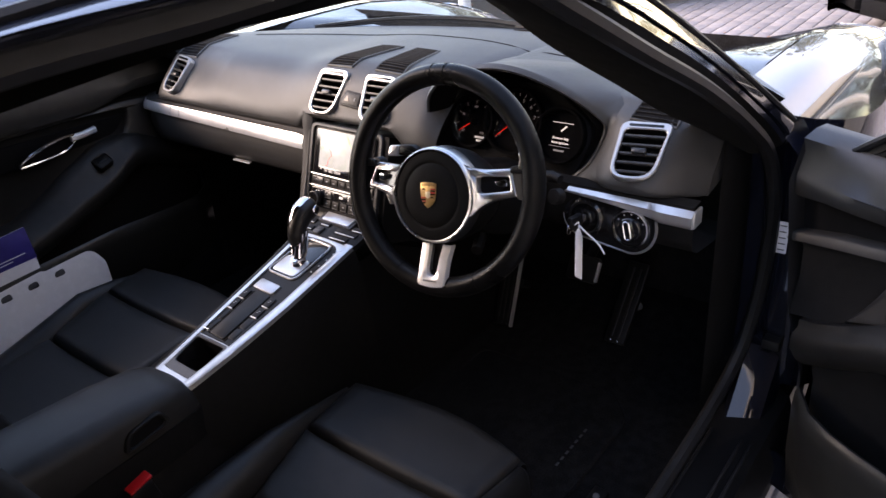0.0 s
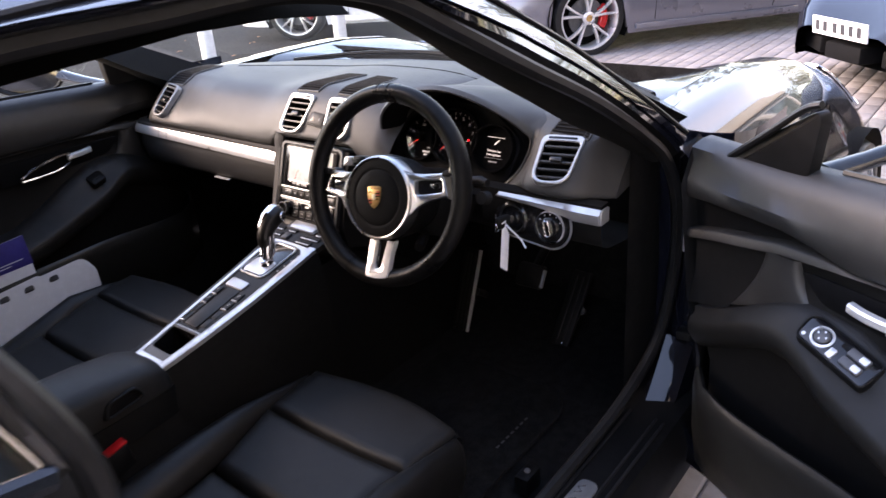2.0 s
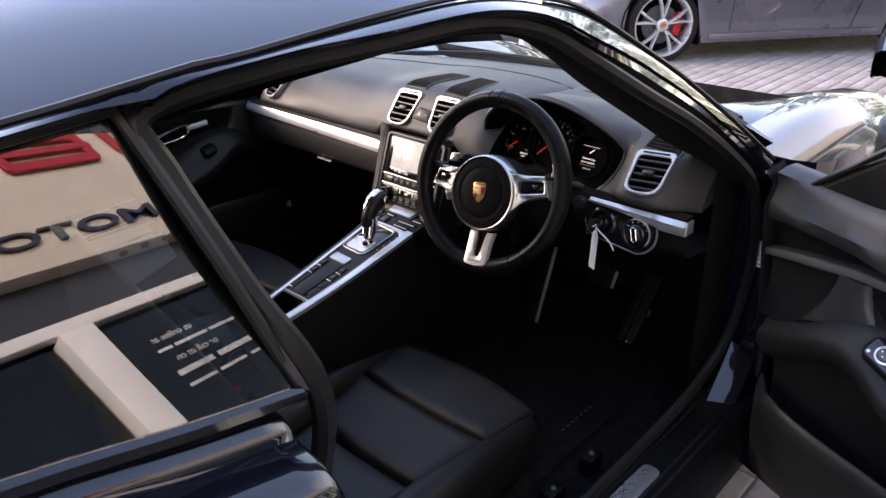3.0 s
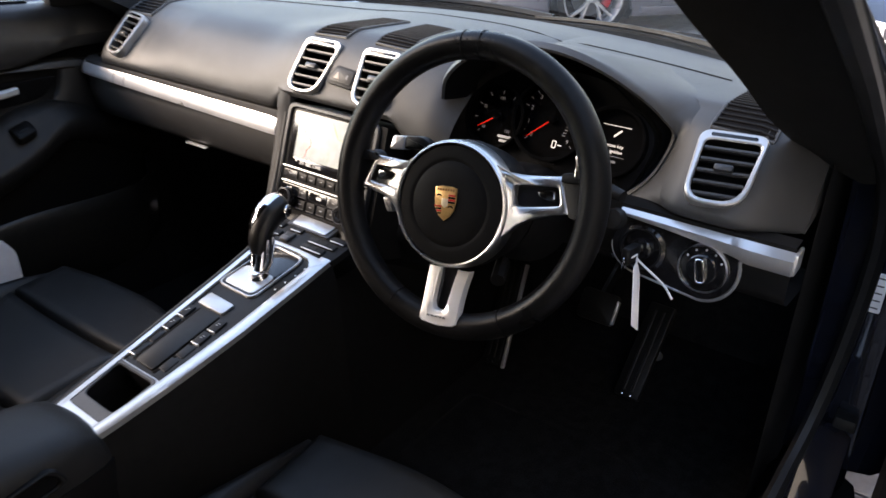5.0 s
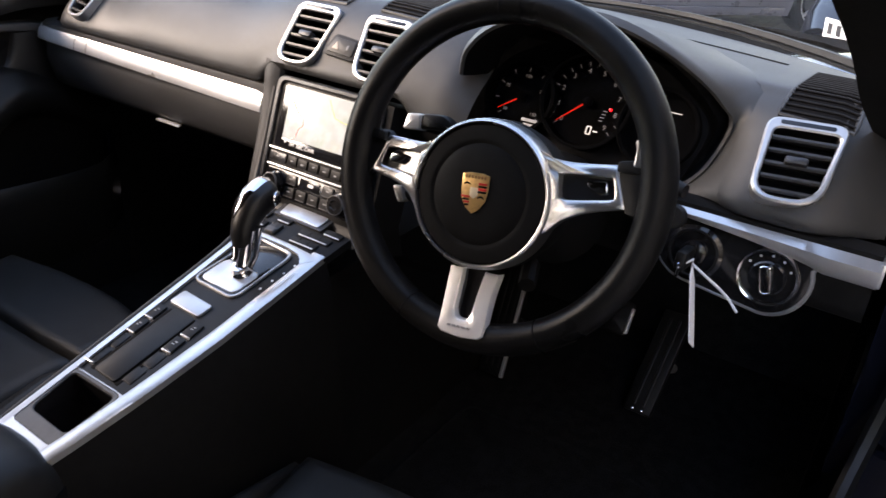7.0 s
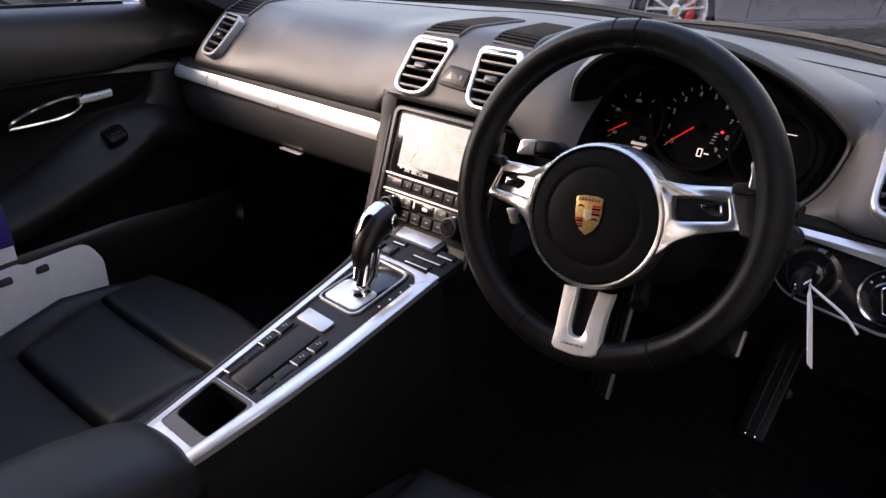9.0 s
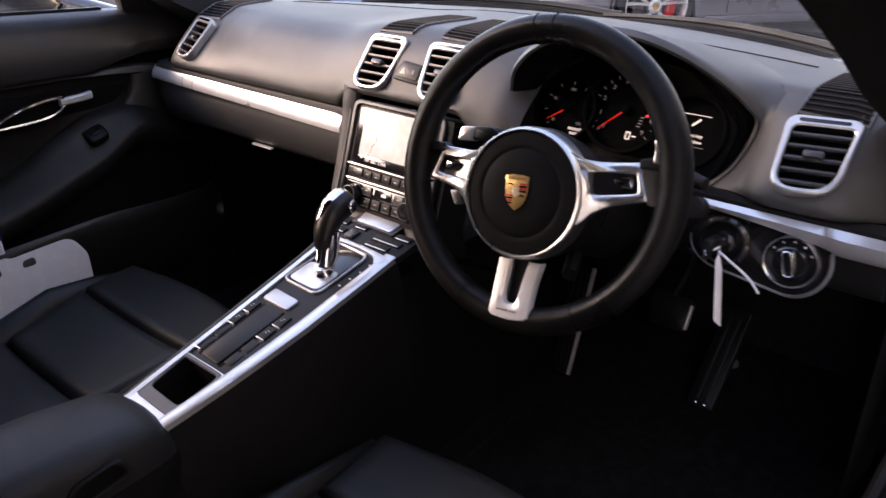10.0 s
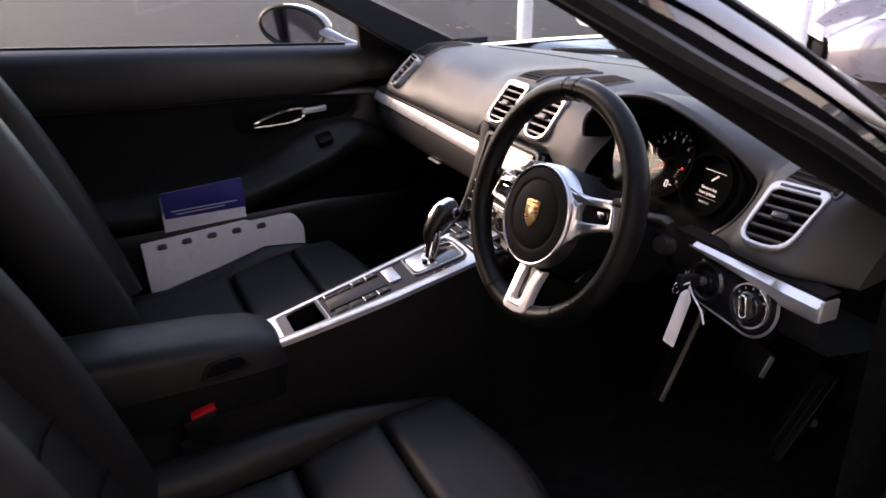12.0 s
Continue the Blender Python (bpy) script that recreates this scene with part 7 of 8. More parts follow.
    part("corner_frame", Form().tube(smooth_path([X(0.762, 0.374, 0.806), X(0.760, 0.31, 0.866), X(0.755, 0.24, 0.920), X(0.752, 0.18, 0.968), X(0.755, 0.156, 0.978)], 4), [0.008] * 17, 8, flat=0.7), RUBBER, d, "rubber edge of the corner panel")
    MX, MY, MZ = 1.015, 0.055, 0.905
    yaw_m = radians(44 if side < 0 else 6)  # the glass is turned to the driver

    def M(x, y, z):
        a, b = x - MX, y - MY
        return X(MX + a * math.cos(yaw_m) + b * math.sin(yaw_m), MY - a * math.sin(yaw_m) + b * math.cos(yaw_m), z)

    mrows = []
    for t in np.linspace(0, 1, 8):
        r = math.sqrt(max(0.0, 1 - (t * 0.98) ** 3))
        mrows.append([M(MX + 0.112 * r * math.cos(a), MY + 0.095 * t, MZ + 0.063 * r * math.sin(a) + 0.008 * math.cos(a)) for a in np.linspace(0, 2 * math.pi, 25)[:-1]])
    part("mirror_shell", Form().grid(mrows, True, False, True), PAINT, d, "glossy black door mirror")
    part("mirror_glass", Form().add([M(MX + 0.10 * math.cos(a), MY - 0.004 - 0.09 * 0.053 * math.sin(a), MZ + 0.053 * math.sin(a) + 0.008 * math.cos(a)) for a in np.linspace(0, 2 * math.pi, 25)[:-1]], [tuple(range(24))]), MIRROR, d, "mirror glass")
    part("mirror_rim", Form().tube([M(MX + 0.106 * math.cos(a), MY - 0.003, MZ + 0.058 * math.sin(a) + 0.008 * math.cos(a)) for a in np.linspace(0, 2 * math.pi, 25)[:-1]], 0.006, 6, True), PLASTIC, d)
    part("mirror_foot", Form().tube([X(0.80, 0.17, belt(0.2) + 0.005), X(0.86, 0.15, 0.880), X(0.93, 0.125, 0.895)], [0.024, 0.020, 0.024], 10, flat=0.6), PAINT, d, "black mirror foot")
    glass = []
    for y in np.linspace(0.26, -0.76, 14):
        zt = float(np.interp(y, [-0.76, -0.6, -0.43, -0.3, -0.22, -0.08, 0.09, 0.25, 0.27], [1.185, 1.19, 1.192, 1.165, 1.125, 1.055, 0.973, 0.882, 0.88]))
        glass.append([X(0.792 + (0.715 - 0.792) * (max(0, zb - 0.88) / 0.31), y, zb) for zb in np.linspace(belt(y) + 0.008, zt, 4)])
    ob = part("door_glass", Form().grid(glass), GLASS, d, "clear side window")
    ob.visible_shadow = False
    part("belt_seal", Form().tube([X(0.786, y, belt(y) + 0.016) for y in np.linspace(0.13, -0.75, 8)], 0.005, 6), RUBBER, d, "thin rubber window seal")
    return d


passenger_door = door(-1, "closed black passenger door with leather card and chrome pull")
driver_door = door(1, "wide open black driver's door with leather card and switches")
driver_door.rotation_euler = (0, 0, radians(64.5))
for ob in (passenger_door, driver_door, driver_seat, passenger_seat):
    ob.parent = car
    ob.matrix_parent_inverse = Matrix.Translation(car.location).inverted()

# ---- loose things ----
fold = thing("cardboard_folder", (-0.63, -0.2, 0.21), "white punched card and blue booklet tucked between passenger seat and door", "folder")
ff = (Vector((-0.625, 0, 0)), Vector((0.0, 1, 0)), Vector((-0.05, 0, 1)).normalized(), Vector((1, 0, 0.05)).normalized())
part("card", Form().panel(softened([(-0.455, 0.21), (-0.062, 0.21), (-0.060, 0.44), (-0.085, 0.483), (-0.20, 0.477), (-0.21, 0.482), (-0.468, 0.462)], [0.004, 0.004, 0.012, 0.022, 0.004, 0.004, 0.004], 4), ff, 0.0012, 0.0003, -0.0008), WHITE, fold, "white card with a row of slots")
for y0, z0 in ((-0.42, 0.447), (-0.36, 0.452), (-0.298, 0.456), (-0.236, 0.458), (-0.172, 0.460)):
    part("slot", Form().panel(softened([(y0 - 0.013, z0 - 0.008), (y0 + 0.013, z0 - 0.008), (y0 + 0.011, z0 + 0.008), (y0 - 0.011, z0 + 0.006)], 0.006, 3), ff, 0.0016, 0.0001, 0.0008), GREY_PLASTIC, fold)
fb = (Vector((-0.632, 0, 0)), ff[1], ff[2], ff[3])
bk_ = part("booklet", Form().panel(softened([(-0.405, 0.21), (-0.20, 0.21), (-0.208, 0.592), (-0.407, 0.578)], 0.002, 2), fb, 0.0035, 0.0006), WHITE, fold, "white booklet with a blue head")
part("blue_head", Form().panel(softened([(-0.403, 0.513), (-0.2045, 0.516), (-0.208, 0.5925), (-0.4075, 0.5785)], 0.001, 2), fb, 0.0040, 0.0002, 0.003), BLUE, bk_, "deep blue band")
for k in range(2):
    part("print_line", Form().panel([(-0.385 + 0.01 * k, 0.529 - 0.008 * k), (-0.225 - 0.03 * k, 0.5345 - 0.008 * k), (-0.225 - 0.03 * k, 0.5365 - 0.008 * k), (-0.385 + 0.01 * k, 0.531 - 0.008 * k)], fb, 0.0044, 0.0001, 0.0036), WHITE, bk_)


# ---- trim of the door sill ----
plate = thing("sill_plate", (0.768, -0.17, 0.3355), "brushed silver door sill plate with script lettering", "sill plate")
part("plate", Form().panel(softened([(-0.023, -0.2), (0.023, -0.2), (0.024, 0.19), (-0.012, 0.19)], [0.01, 0.01, 0.02, 0.014], 4), (Vector((0.768, -0.17, 0.335)), Vector((1, 0, 0)), Vector((0, 1, 0)), Vector((0, 0, 1))), 0.004, 0.0015), ALU, plate)
for k in range(6):
    part("script_mark", Form().tube([(0.762 + 0.010 * (j % 2), -0.02 - 0.035 * k + 0.008 * j, 0.3395) for j in range(4)], 0.0012, 5), GREY_PLASTIC, plate)
lab = part("jamb_sticker", Form().panel(rounded(0.018, 0.058, 0.002, 2), frame_at((0.779, 0.3945, 0.651), (0.05, -1, 0.0)), 0.002, 0.0003), WHITE, car, "white printed sticker on the jamb")
for k in range(5):
    part("print_line", Form().panel(rounded(0.011, 0.0022, 0.0005, 2, 0, 0.022 - 0.011 * k), frame_at((0.779, 0.3945, 0.651), (0.05, -1, 0.0)), 0.0024, 0.0001, 0.0018), GREY_PLASTIC, lab)
part("door_check", Form().box((0.79, 0.385, 0.45), (0.03, 0.03, 0.02), (0, 0, 0), 0.004), PLASTIC, car, "metal door check")

# ---- outside ----
ASPHALT = material("asphalt", (0.026, 0.0255, 0.0245), 0.92, 0, 0.45, 30, 0.9, 120, spec=0.12)
PAVER = material("concrete_paver", (0.25, 0.226, 0.218), 0.85, 0, 0.12, 30, 0.4, 260)
JOINT = material("joint_sand", (0.155, 0.137, 0.133), 0.95, 0, 0.3, 80, 0.5, 300)
CREAM = material("cream_render", (0.64, 0.57, 0.48), 0.7, 0, 0.06, 6, 0.15, 120)
OFF_WHITE = material("white_powder_coat", (0.72, 0.70, 0.67), 0.4, 0, 0.05, 12)
SIGN_RED = material("sign_red", (0.45, 0.02, 0.03), 0.4, 0, 0.08, 12)
SIGN_AND_ROOM_DARK = material("sign_and_dim_room_grey", (0.03, 0.03, 0.035), 0.4, 0, 0.1, 12)


def vary_by_piece(m, amount):
    """Each separate piece a little lighter or darker."""
    n, l = m.node_tree.nodes, m.node_tree.links
    b = n["Principled BSDF"]
    old = b.inputs["Base Color"].links[0].from_socket
    oi, hsv, mr = n.new("ShaderNodeObjectInfo"), n.new("ShaderNodeHueSaturation"), n.new("ShaderNodeMapRange")
    ge, ad, fr_ = n.new("ShaderNodeNewGeometry"), n.new("ShaderNodeMath"), n.new("ShaderNodeMath")
    ad.operation, fr_.operation = "ADD", "FRACT"
    l.new(oi.outputs["Random"], ad.inputs[0])
    l.new(ge.outputs["Random Per Island"], ad.inputs[1])
    l.new(ad.outputs[0], fr_.inputs[0])
    mr.inputs["To Min"].default_value, mr.inputs["To Max"].default_value = 1 - amount, 1 + amount
    l.new(fr_.outputs[0], mr.inputs["Value"])
    l.new(mr.outputs["Result"], hsv.inputs["Value"])
    l.new(old, hsv.inputs["Color"])
    l.new(hsv.outputs["Color"], b.inputs["Base Color"])


vary_by_piece(PAVER, 0.10)
g = Form().grid([[(x, y, GROUND) for x in (-300, -60, -20, -8, -3, 0, 3, 8, 20, 60, 300)] for y in (-300, -60, -20, -8, -3, 0, 3, 8, 20, 60, 300)])
ground = tagged(part("ground", g, ASPHALT), "grey worn asphalt forecourt", "ground", "", "structure")
bed = Form().panel([(-2.6, -4.0), (3.2, -4.0), (3.2, 9.0), (-2.6, 9.0)], (Vector((0, 0, GROUND)), Vector((1, 0, 0)), Vector((0, 1, 0)), Vector((0, 0, 1))), 0.004)
paving = tagged(part("paving", bed, JOINT), "pinkish grey block paving with sandy joints", "paving", "", "structure")

# white bollards between the forecourt and the road
BOLLARDS = [(-3.3, 2.28), (-3.05, 3.3), (-2.6, 4.1)]
bol = thing("bollard", (*BOLLARDS[0], GROUND), "white painted steel bollard", "bollard", "row of bollards")
x0, y0 = BOLLARDS[0]
bfr = (Vector((x0, y0, GROUND)), Vector((1, 0, 0)), Vector((0, 1, 0)), Vector((0, 0, 1)))
part("post", Form().lathe([(0.05, 0), (0.05, 0.98), (0.047, 1.0), (0.03, 1.015), (0, 1.018)], bfr, 20), WHITE_PAINT, bol)
part("foot_plate", Form().lathe([(0.09, 0), (0.09, 0.008), (0.055, 0.012)], bfr, 20), GREY_PLASTIC, bol)
for x, y in BOLLARDS[1:]:
    copy_thing(bol, Matrix.Translation((x, y, GROUND)))


def road_wheel(parent, c, side, r, rimmat, spokes, width=0.22):
    """A wheel: tyre, rim with paired spokes, disc and red caliper. c is its middle; the outer face looks along side * x."""
    fr = (Vector(c), Vector((0, 1, 0)), Vector((0, 0, 1)), Vector((side, 0, 0)))
    w = part("wheel", Form().lathe([(r * 0.775, -width / 2), (r * 0.96, -width / 2), (r, -width * 0.38), (r, width * 0.36), (r * 0.965, width * 0.47), (r * 0.86, width / 2), (r * 0.815, width * 0.49), (r * 0.80, width * 0.44), (r * 0.775, width * 0.40)], fr, 48), RUBBER, parent, "black tyre on an alloy wheel")
    part("rim", Form().lathe([(r * 0.775, -width * 0.4), (r * 0.775, width * 0.38), (r * 0.805, width * 0.45), (r * 0.815, width * 0.48), (r * 0.775, width * 0.47), (r * 0.75, width * 0.40), (r * 0.74, -width * 0.2)], fr, 48), rimmat, w, "silver alloy rim")
    part("disc", Form().lathe([(r * 0.50, 0.0), (r * 0.50, 0.02), (r * 0.2, 0.022), (r * 0.19, 0.05), (0, 0.05)], fr, 40), GREY_PLASTIC, w)
    part("barrel", Form().lathe([(r * 0.74, -0.05), (r * 0.64, -0.06), (0, -0.06)], fr, 32), DULL, w)
    o, u, v, n = fr
    cal = Form().grid([[o + (u * math.cos(a) + v * math.sin(a)) * rr + n * h for rr, h in ((r * 0.36, 0.045), (r * 0.40, 0.06), (r * 0.56, 0.06), (r * 0.60, 0.04), (r * 0.60, 0.0), (r * 0.36, 0.0))] for a in np.linspace(radians(148), radians(214), 7)], True, False, True)
    part("brake_caliper", cal, RED, w, "red brake caliper")
    for k in range(spokes):
        for e in (-1, 1):
            a0 = 2 * math.pi * (k + 0.25) / spokes
            rows = []
            for t in np.linspace(0, 1, 5):
                rr = r * (0.14 + 0.64 * t)
                a = a0 + e * (0.07 + 0.16 * t)
                d, s = u * math.cos(a) + v * math.sin(a), u * -math.sin(a) + v * math.cos(a)
                hw, h = r * (0.030 + 0.008 * t), width * (0.36 + 0.07 * math.sin(math.pi * t))
                rows.append([o + d * rr + s * hw + n * (h - 0.03), o + d * rr + s * hw * 0.8 + n * h, o + d * rr - s * hw * 0.8 + n * h, o + d * rr - s * hw + n * (h - 0.03)])
            part("spoke", Form().grid(rows, True, False, True), rimmat, w)
    part("hub_cap", Form().lathe([(r * 0.17, width * 0.30), (r * 0.17, width * 0.38), (r * 0.11, width * 0.42), (r * 0.10, width * 0.40), (0, width * 0.405)], fr, 24), rimmat, w)
    part("cap_badge", Form().lathe([(r * 0.085, width * 0.40), (r * 0.08, width * 0.415), (0, width * 0.418)], fr, 16), GOLD, w)


def parked_car(place, turn, paint, lab, rimmat, scoop=True, plate_mat=None):
    """A low sports coupe, nose along +y before it is turned: flanks with wheel openings, bonnet, cabin, lamps, plate and four wheels."""
    c = thing("parked_car", (0, 0, 0), lab, "car", "parked cars")
    yf, yr, R = 1.235, -1.24, 0.325
    ARCH = 0.365
    ys_ = sorted(set(list(np.linspace(-2.15, 2.15, 44)) + [yf - ARCH, yf + ARCH, yr - ARCH, yr + ARCH]))
    half = lambda y: float(np.interp(y, [-2.15, -1.95, -1.3, -0.6, 0.3, 1.25, 1.75, 2.0, 2.15], [0.62, 0.80, 0.90, 0.865, 0.86, 0.885, 0.82, 0.68, 0.45]))
    shoulder = lambda y: float(np.interp(y, [-2.15, -1.9, -1.3, -0.5, 0.4, 1.2, 1.7, 2.0, 2.15], [0.62, 0.82, 0.92, 0.87, 0.85, 0.83, 0.68, 0.55, 0.42]))
    crown = lambda y: float(np.interp(y, [-2.15, -1.9, -1.2, -0.4, 0.6, 1.2, 1.7, 2.0, 2.15], [0.64, 0.86, 0.95, 0.92, 0.90, 0.80, 0.66, 0.52, 0.40]))

    def low(y):
        z = float(np.interp(y, [-2.15, -1.9, -1.6, 1.6, 1.95, 2.15], [0.34, 0.2, 0.17, 0.16, 0.17, 0.22]))
        for yw in (yf, yr):
            if abs(y - yw) < ARCH:
                z = max(z, R + math.sqrt(ARCH ** 2 - (y - yw) ** 2))
        return z
    rows = []
    for y in ys_:
        w, s, k, b = half(y), shoulder(y), crown(y), low(y)
        b = min(b, s - 0.03)
        side = [(w - 0.05, b), (w - 0.02 + 0.01, b + 0.001), (w + 0.0, b + (s - b) * 0.25), (w, b + (s - b) * 0.55), (w - 0.015, s - 0.08 * min(1, (s - b) / 0.4)), (w - 0.06, s - 0.015), (w - 0.12, s)]
        right = [(a, y, z) for a, z in side] + [(w * 0.6, y, (s + k) / 2 + 0.01), (w * 0.3, y, k), (0, y, k + 0.004)]
        rows.append(right + [(-a, yy, z) for a, yy, z in right[-2::-1]])
    body = part("body", Form().grid(rows), paint, c, "", 40)
    part("underside", Form().grid([[(x, y, 0.2) for x in (-0.7, 0, 0.7)] for y in (-2.0, -1.0, 0, 1.0, 2.0)]), DULL, c)
    for yw in (yf, yr):
        for s in (-1, 1):
            rows = [[(s * (0.87 - d), yw + (ARCH + 0.01) * math.cos(a), R + (ARCH + 0.01) * math.sin(a)) for d in (0.0, 0.25)] for a in np.linspace(-0.5, math.pi + 0.5, 16)]
            part("arch_liner", Form().grid(rows), DULL, c)
            road_wheel(c, (s * 0.77, yw, R), s, R, rimmat, 5)
    for s in (-1, 1):
        part("side_skirt", Form().box((s * 0.865, 0.0, 0.215), (0.06, 1.62, 0.05), (0, 0, 0), 0.01), paint, c, "painted side skirt")
        part("door_gap", Form().tube([(s * 0.868, 0.62, 0.26), (s * 0.868, 0.60, 0.6), (s * 0.85, 0.55, 0.8)], 0.003, 5), DULL, body)
        part("door_gap", Form().tube([(s * 0.868, -0.55, 0.26), (s * 0.872, -0.62, 0.5), (s * 0.86, -0.60, 0.82)], 0.003, 5), DULL, body)
        part("door_handle", Form().box((s * 0.872, -0.40, 0.70), (0.02, 0.17, 0.025), (0, 0, 0), 0.008), paint, c)
        if scoop:
            f = Form().panel(softened([(-0.10, -0.09), (0.09, -0.02), (0.11, 0.09), (-0.02, 0.11)], 0.03, 4), (Vector((s * 0.876, -0.80, 0.56)), Vector((0, 1, 0)), Vector((0, 0, 1)), Vector((s, 0, 0))), 0.008, 0.002, -0.02)
            sc_ = part("side_intake", f, DULL, c, "black side air intake")
            for k in range(4):
                part("intake_slat", Form().tube([(s * 0.888, -0.87 + 0.022 * k, 0.50 + 0.045 * k), (s * 0.888, -0.74 + 0.012 * k, 0.535 + 0.04 * k)], 0.006, 6), paint, sc_)
        lamp = part("headlight", Form().grid([[(s * (0.60 + 0.11 * rr * math.cos(a)), 1.72 + 0.18 * rr * math.sin(a), 0.672 - 0.30 * (0.18 * rr * math.sin(a)) - 0.12 * rr * rr * 0.4 + 0.03) for a in np.linspace(0, 2 * math.pi, 17)[:-1]] for rr in (0.05, 0.5, 0.8, 1.0)], True), CHROME, c, "oval headlight")
        part("mirror", Form().tube([(s * 0.86, 0.5, 0.90), (s * 0.95, 0.47, 0.93), (s * 1.0, 0.45, 0.94)], [0.03, 0.07, 0.05], 10, flat=0.8), paint, c)
    # nose openings and plate
    for x in (-0.42, 0, 0.42):
        part("nose_intake", Form().box((x, 2.03 - 0.10 * (abs(x) > 0.1), 0.29), (0.34, 0.20, 0.11), (0, 0, -18 * np.sign(x)), 0.02), DULL, c, "black lower intake")
    pl = part("number_plate", Form().box((0, 2.165, 0.44), (0.52, 0.012, 0.111), (-6, 0, 0), 0.003), WHITE, c, "white number plate")
    for k in range(6):
        part("plate_bar", Form().box((-0.19 + 0.075 * k + (0.02 if k > 3 else 0), 2.1725, 0.44), (0.036, 0.004, 0.062), (-6, 0, 0)), SIGN_AND_ROOM_DARK, pl)
    # cabin
    rows = []
    for y, w, z in ((0.75, 0.66, 0.90), (0.45, 0.66, 1.05), (0.1, 0.62, 1.21), (-0.3, 0.60, 1.26), (-0.7, 0.58, 1.22), (-1.2, 0.55, 1.08), (-1.6, 0.5, 0.93)):
        rows.append([(w + 0.09, y, 0.88), (w + 0.06, y, 0.5 * (0.88 + z)), (w - 0.02, y, z - 0.02), (w * 0.5, y, z + 0.01), (0, y, z + 0.015), (-w * 0.5, y, z + 0.01), (-w + 0.02, y, z - 0.02), (-w - 0.06, y, 0.5 * (0.88 + z)), (-w - 0.09, y, 0.88)])
    part("cabin_glass", Form().grid(rows), GLOSS, c, "dark cabin windows")
    part("cabin_roof", Form().grid([[(q * w, y, z + 0.024 - 0.02 * abs(q) ** 2) for q in (-1, -0.5, 0, 0.5, 1)] for y, w, z in ((0.1, 0.60, 1.21), (-0.3, 0.585, 1.26), (-0.7, 0.57, 1.22), (-1.2, 0.54, 1.08), (-1.6, 0.5, 0.93))]), paint, c, "painted roof")
    c.matrix_world = Matrix.Translation((*place, GROUND)) @ pose(0, 0, 0, 0, 0, turn)
    return c


ALLOY = material("silver_alloy", (0.60, 0.59, 0.59), 0.3, 0.6, 0.05, 30)

# tail, nose, underside and wheels of the open car
rows = []
for y, w, top, low in ((-1.58, 0.925, 0.93, 0.17), (-1.75, 0.915, 0.90, 0.19), (-1.95, 0.87, 0.87, 0.24), (-2.08, 0.80, 0.80, 0.30), (-2.15, 0.70, 0.68, 0.36)):
    sec = [(w - 0.08, low), (w - 0.02, low + 0.06), (w, low + 0.22), (w, (low + top) / 2 + 0.08), (w - 0.03, top - 0.06), (w - 0.10, top - 0.01), (w - 0.25, top + 0.012), (0.0, top + 0.03)]
    rows.append([(a, y, b) for a, b in sec] + [(-a, y, b) for a, b in sec[-2::-1]])
rows.append([(a * 0.97, y - 0.012, b * 0.995) for a, y, b in rows[-1]])
part("tail", Form().grid(rows, False, False, False).add(rows[-1], [tuple(range(len(rows[-1])))]), PAINT, car, "glossy black tail")
rows = []
for y, w, z in ((-1.10, 0.66, 1.262), (-1.35, 0.63, 1.20), (-1.6, 0.60, 1.10), (-1.85, 0.55, 0.955), (-1.92, 0.53, 0.91)):
    rows.append([(q * w, y, z - 0.03 * abs(q) ** 3 + 0.012) for q in np.linspace(-1, 1, 9)])
part("rear_window", Form().grid(rows), GLOSS, car, "dark sloping rear window")
for s_ in (-1, 1):
    rows = [[(s_ * (0.60 - 0.04 * t), -1.6 - 0.32 * t, 1.085 - 0.19 * t), (s_ * (0.74 - 0.02 * t), -1.6 - 0.32 * t, 1.06 - 0.16 * t), (s_ * (0.83 - 0.02 * t), -1.6 - 0.32 * t, 0.95 - 0.06 * t), (s_ * 0.86, -1.6 - 0.32 * t, 0.90 - 0.04 * t)] for t in (0, 0.5, 1)]
    part("rear_haunch", Form().grid(rows), PAINT, car, "glossy black rear haunch")
rows = []
for y, w, top, low in ((2.12, 0.77, 0.45, 0.16), (2.2, 0.74, 0.40, 0.17), (2.27, 0.62, 0.36, 0.19), (2.30, 0.45, 0.33, 0.21)):
    rows.append([(w, y, low), (w + 0.01, y, (low + top) / 2), (w - 0.04, y, top), (0, y, top + 0.02), (-w + 0.04, y, top), (-w - 0.01, y, (low + top) / 2), (-w, y, low)])
part("front_bumper", Form().grid(rows).add(rows[-1], [tuple(range(7))]), PAINT, car, "glossy black front bumper")
part("underside", Form().grid([[(x, y, 0.135) for x in (-0.78, 0, 0.78)] for y in (-2.0, -1.0, 0.0, 1.0, 2.15)]), DULL, car)
for s_ in (-1, 1):
    for yw in (1.36, -1.12):
        road_wheel(car, (s_ * 0.80, yw, GROUND + 0.325), s_, 0.325, ALLOY, 5)
        part("arch_liner", Form().grid([[(s_ * x, yw + 0.36 * math.cos(a), GROUND + 0.325 + 0.36 * math.sin(a)) for x in (0.906, 0.66)] for a in np.linspace(0.1, math.pi - 0.1, 12)]), DULL, car)


def placed(contact, heading, lx_, ly_):
    """The middle of a car whose local point (lx_, ly_) stands at contact."""
    t = radians(heading)
    return (contact[0] - (lx_ * math.cos(t) - ly_ * math.sin(t)), contact[1] - (lx_ * math.sin(t) + ly_ * math.cos(t)))


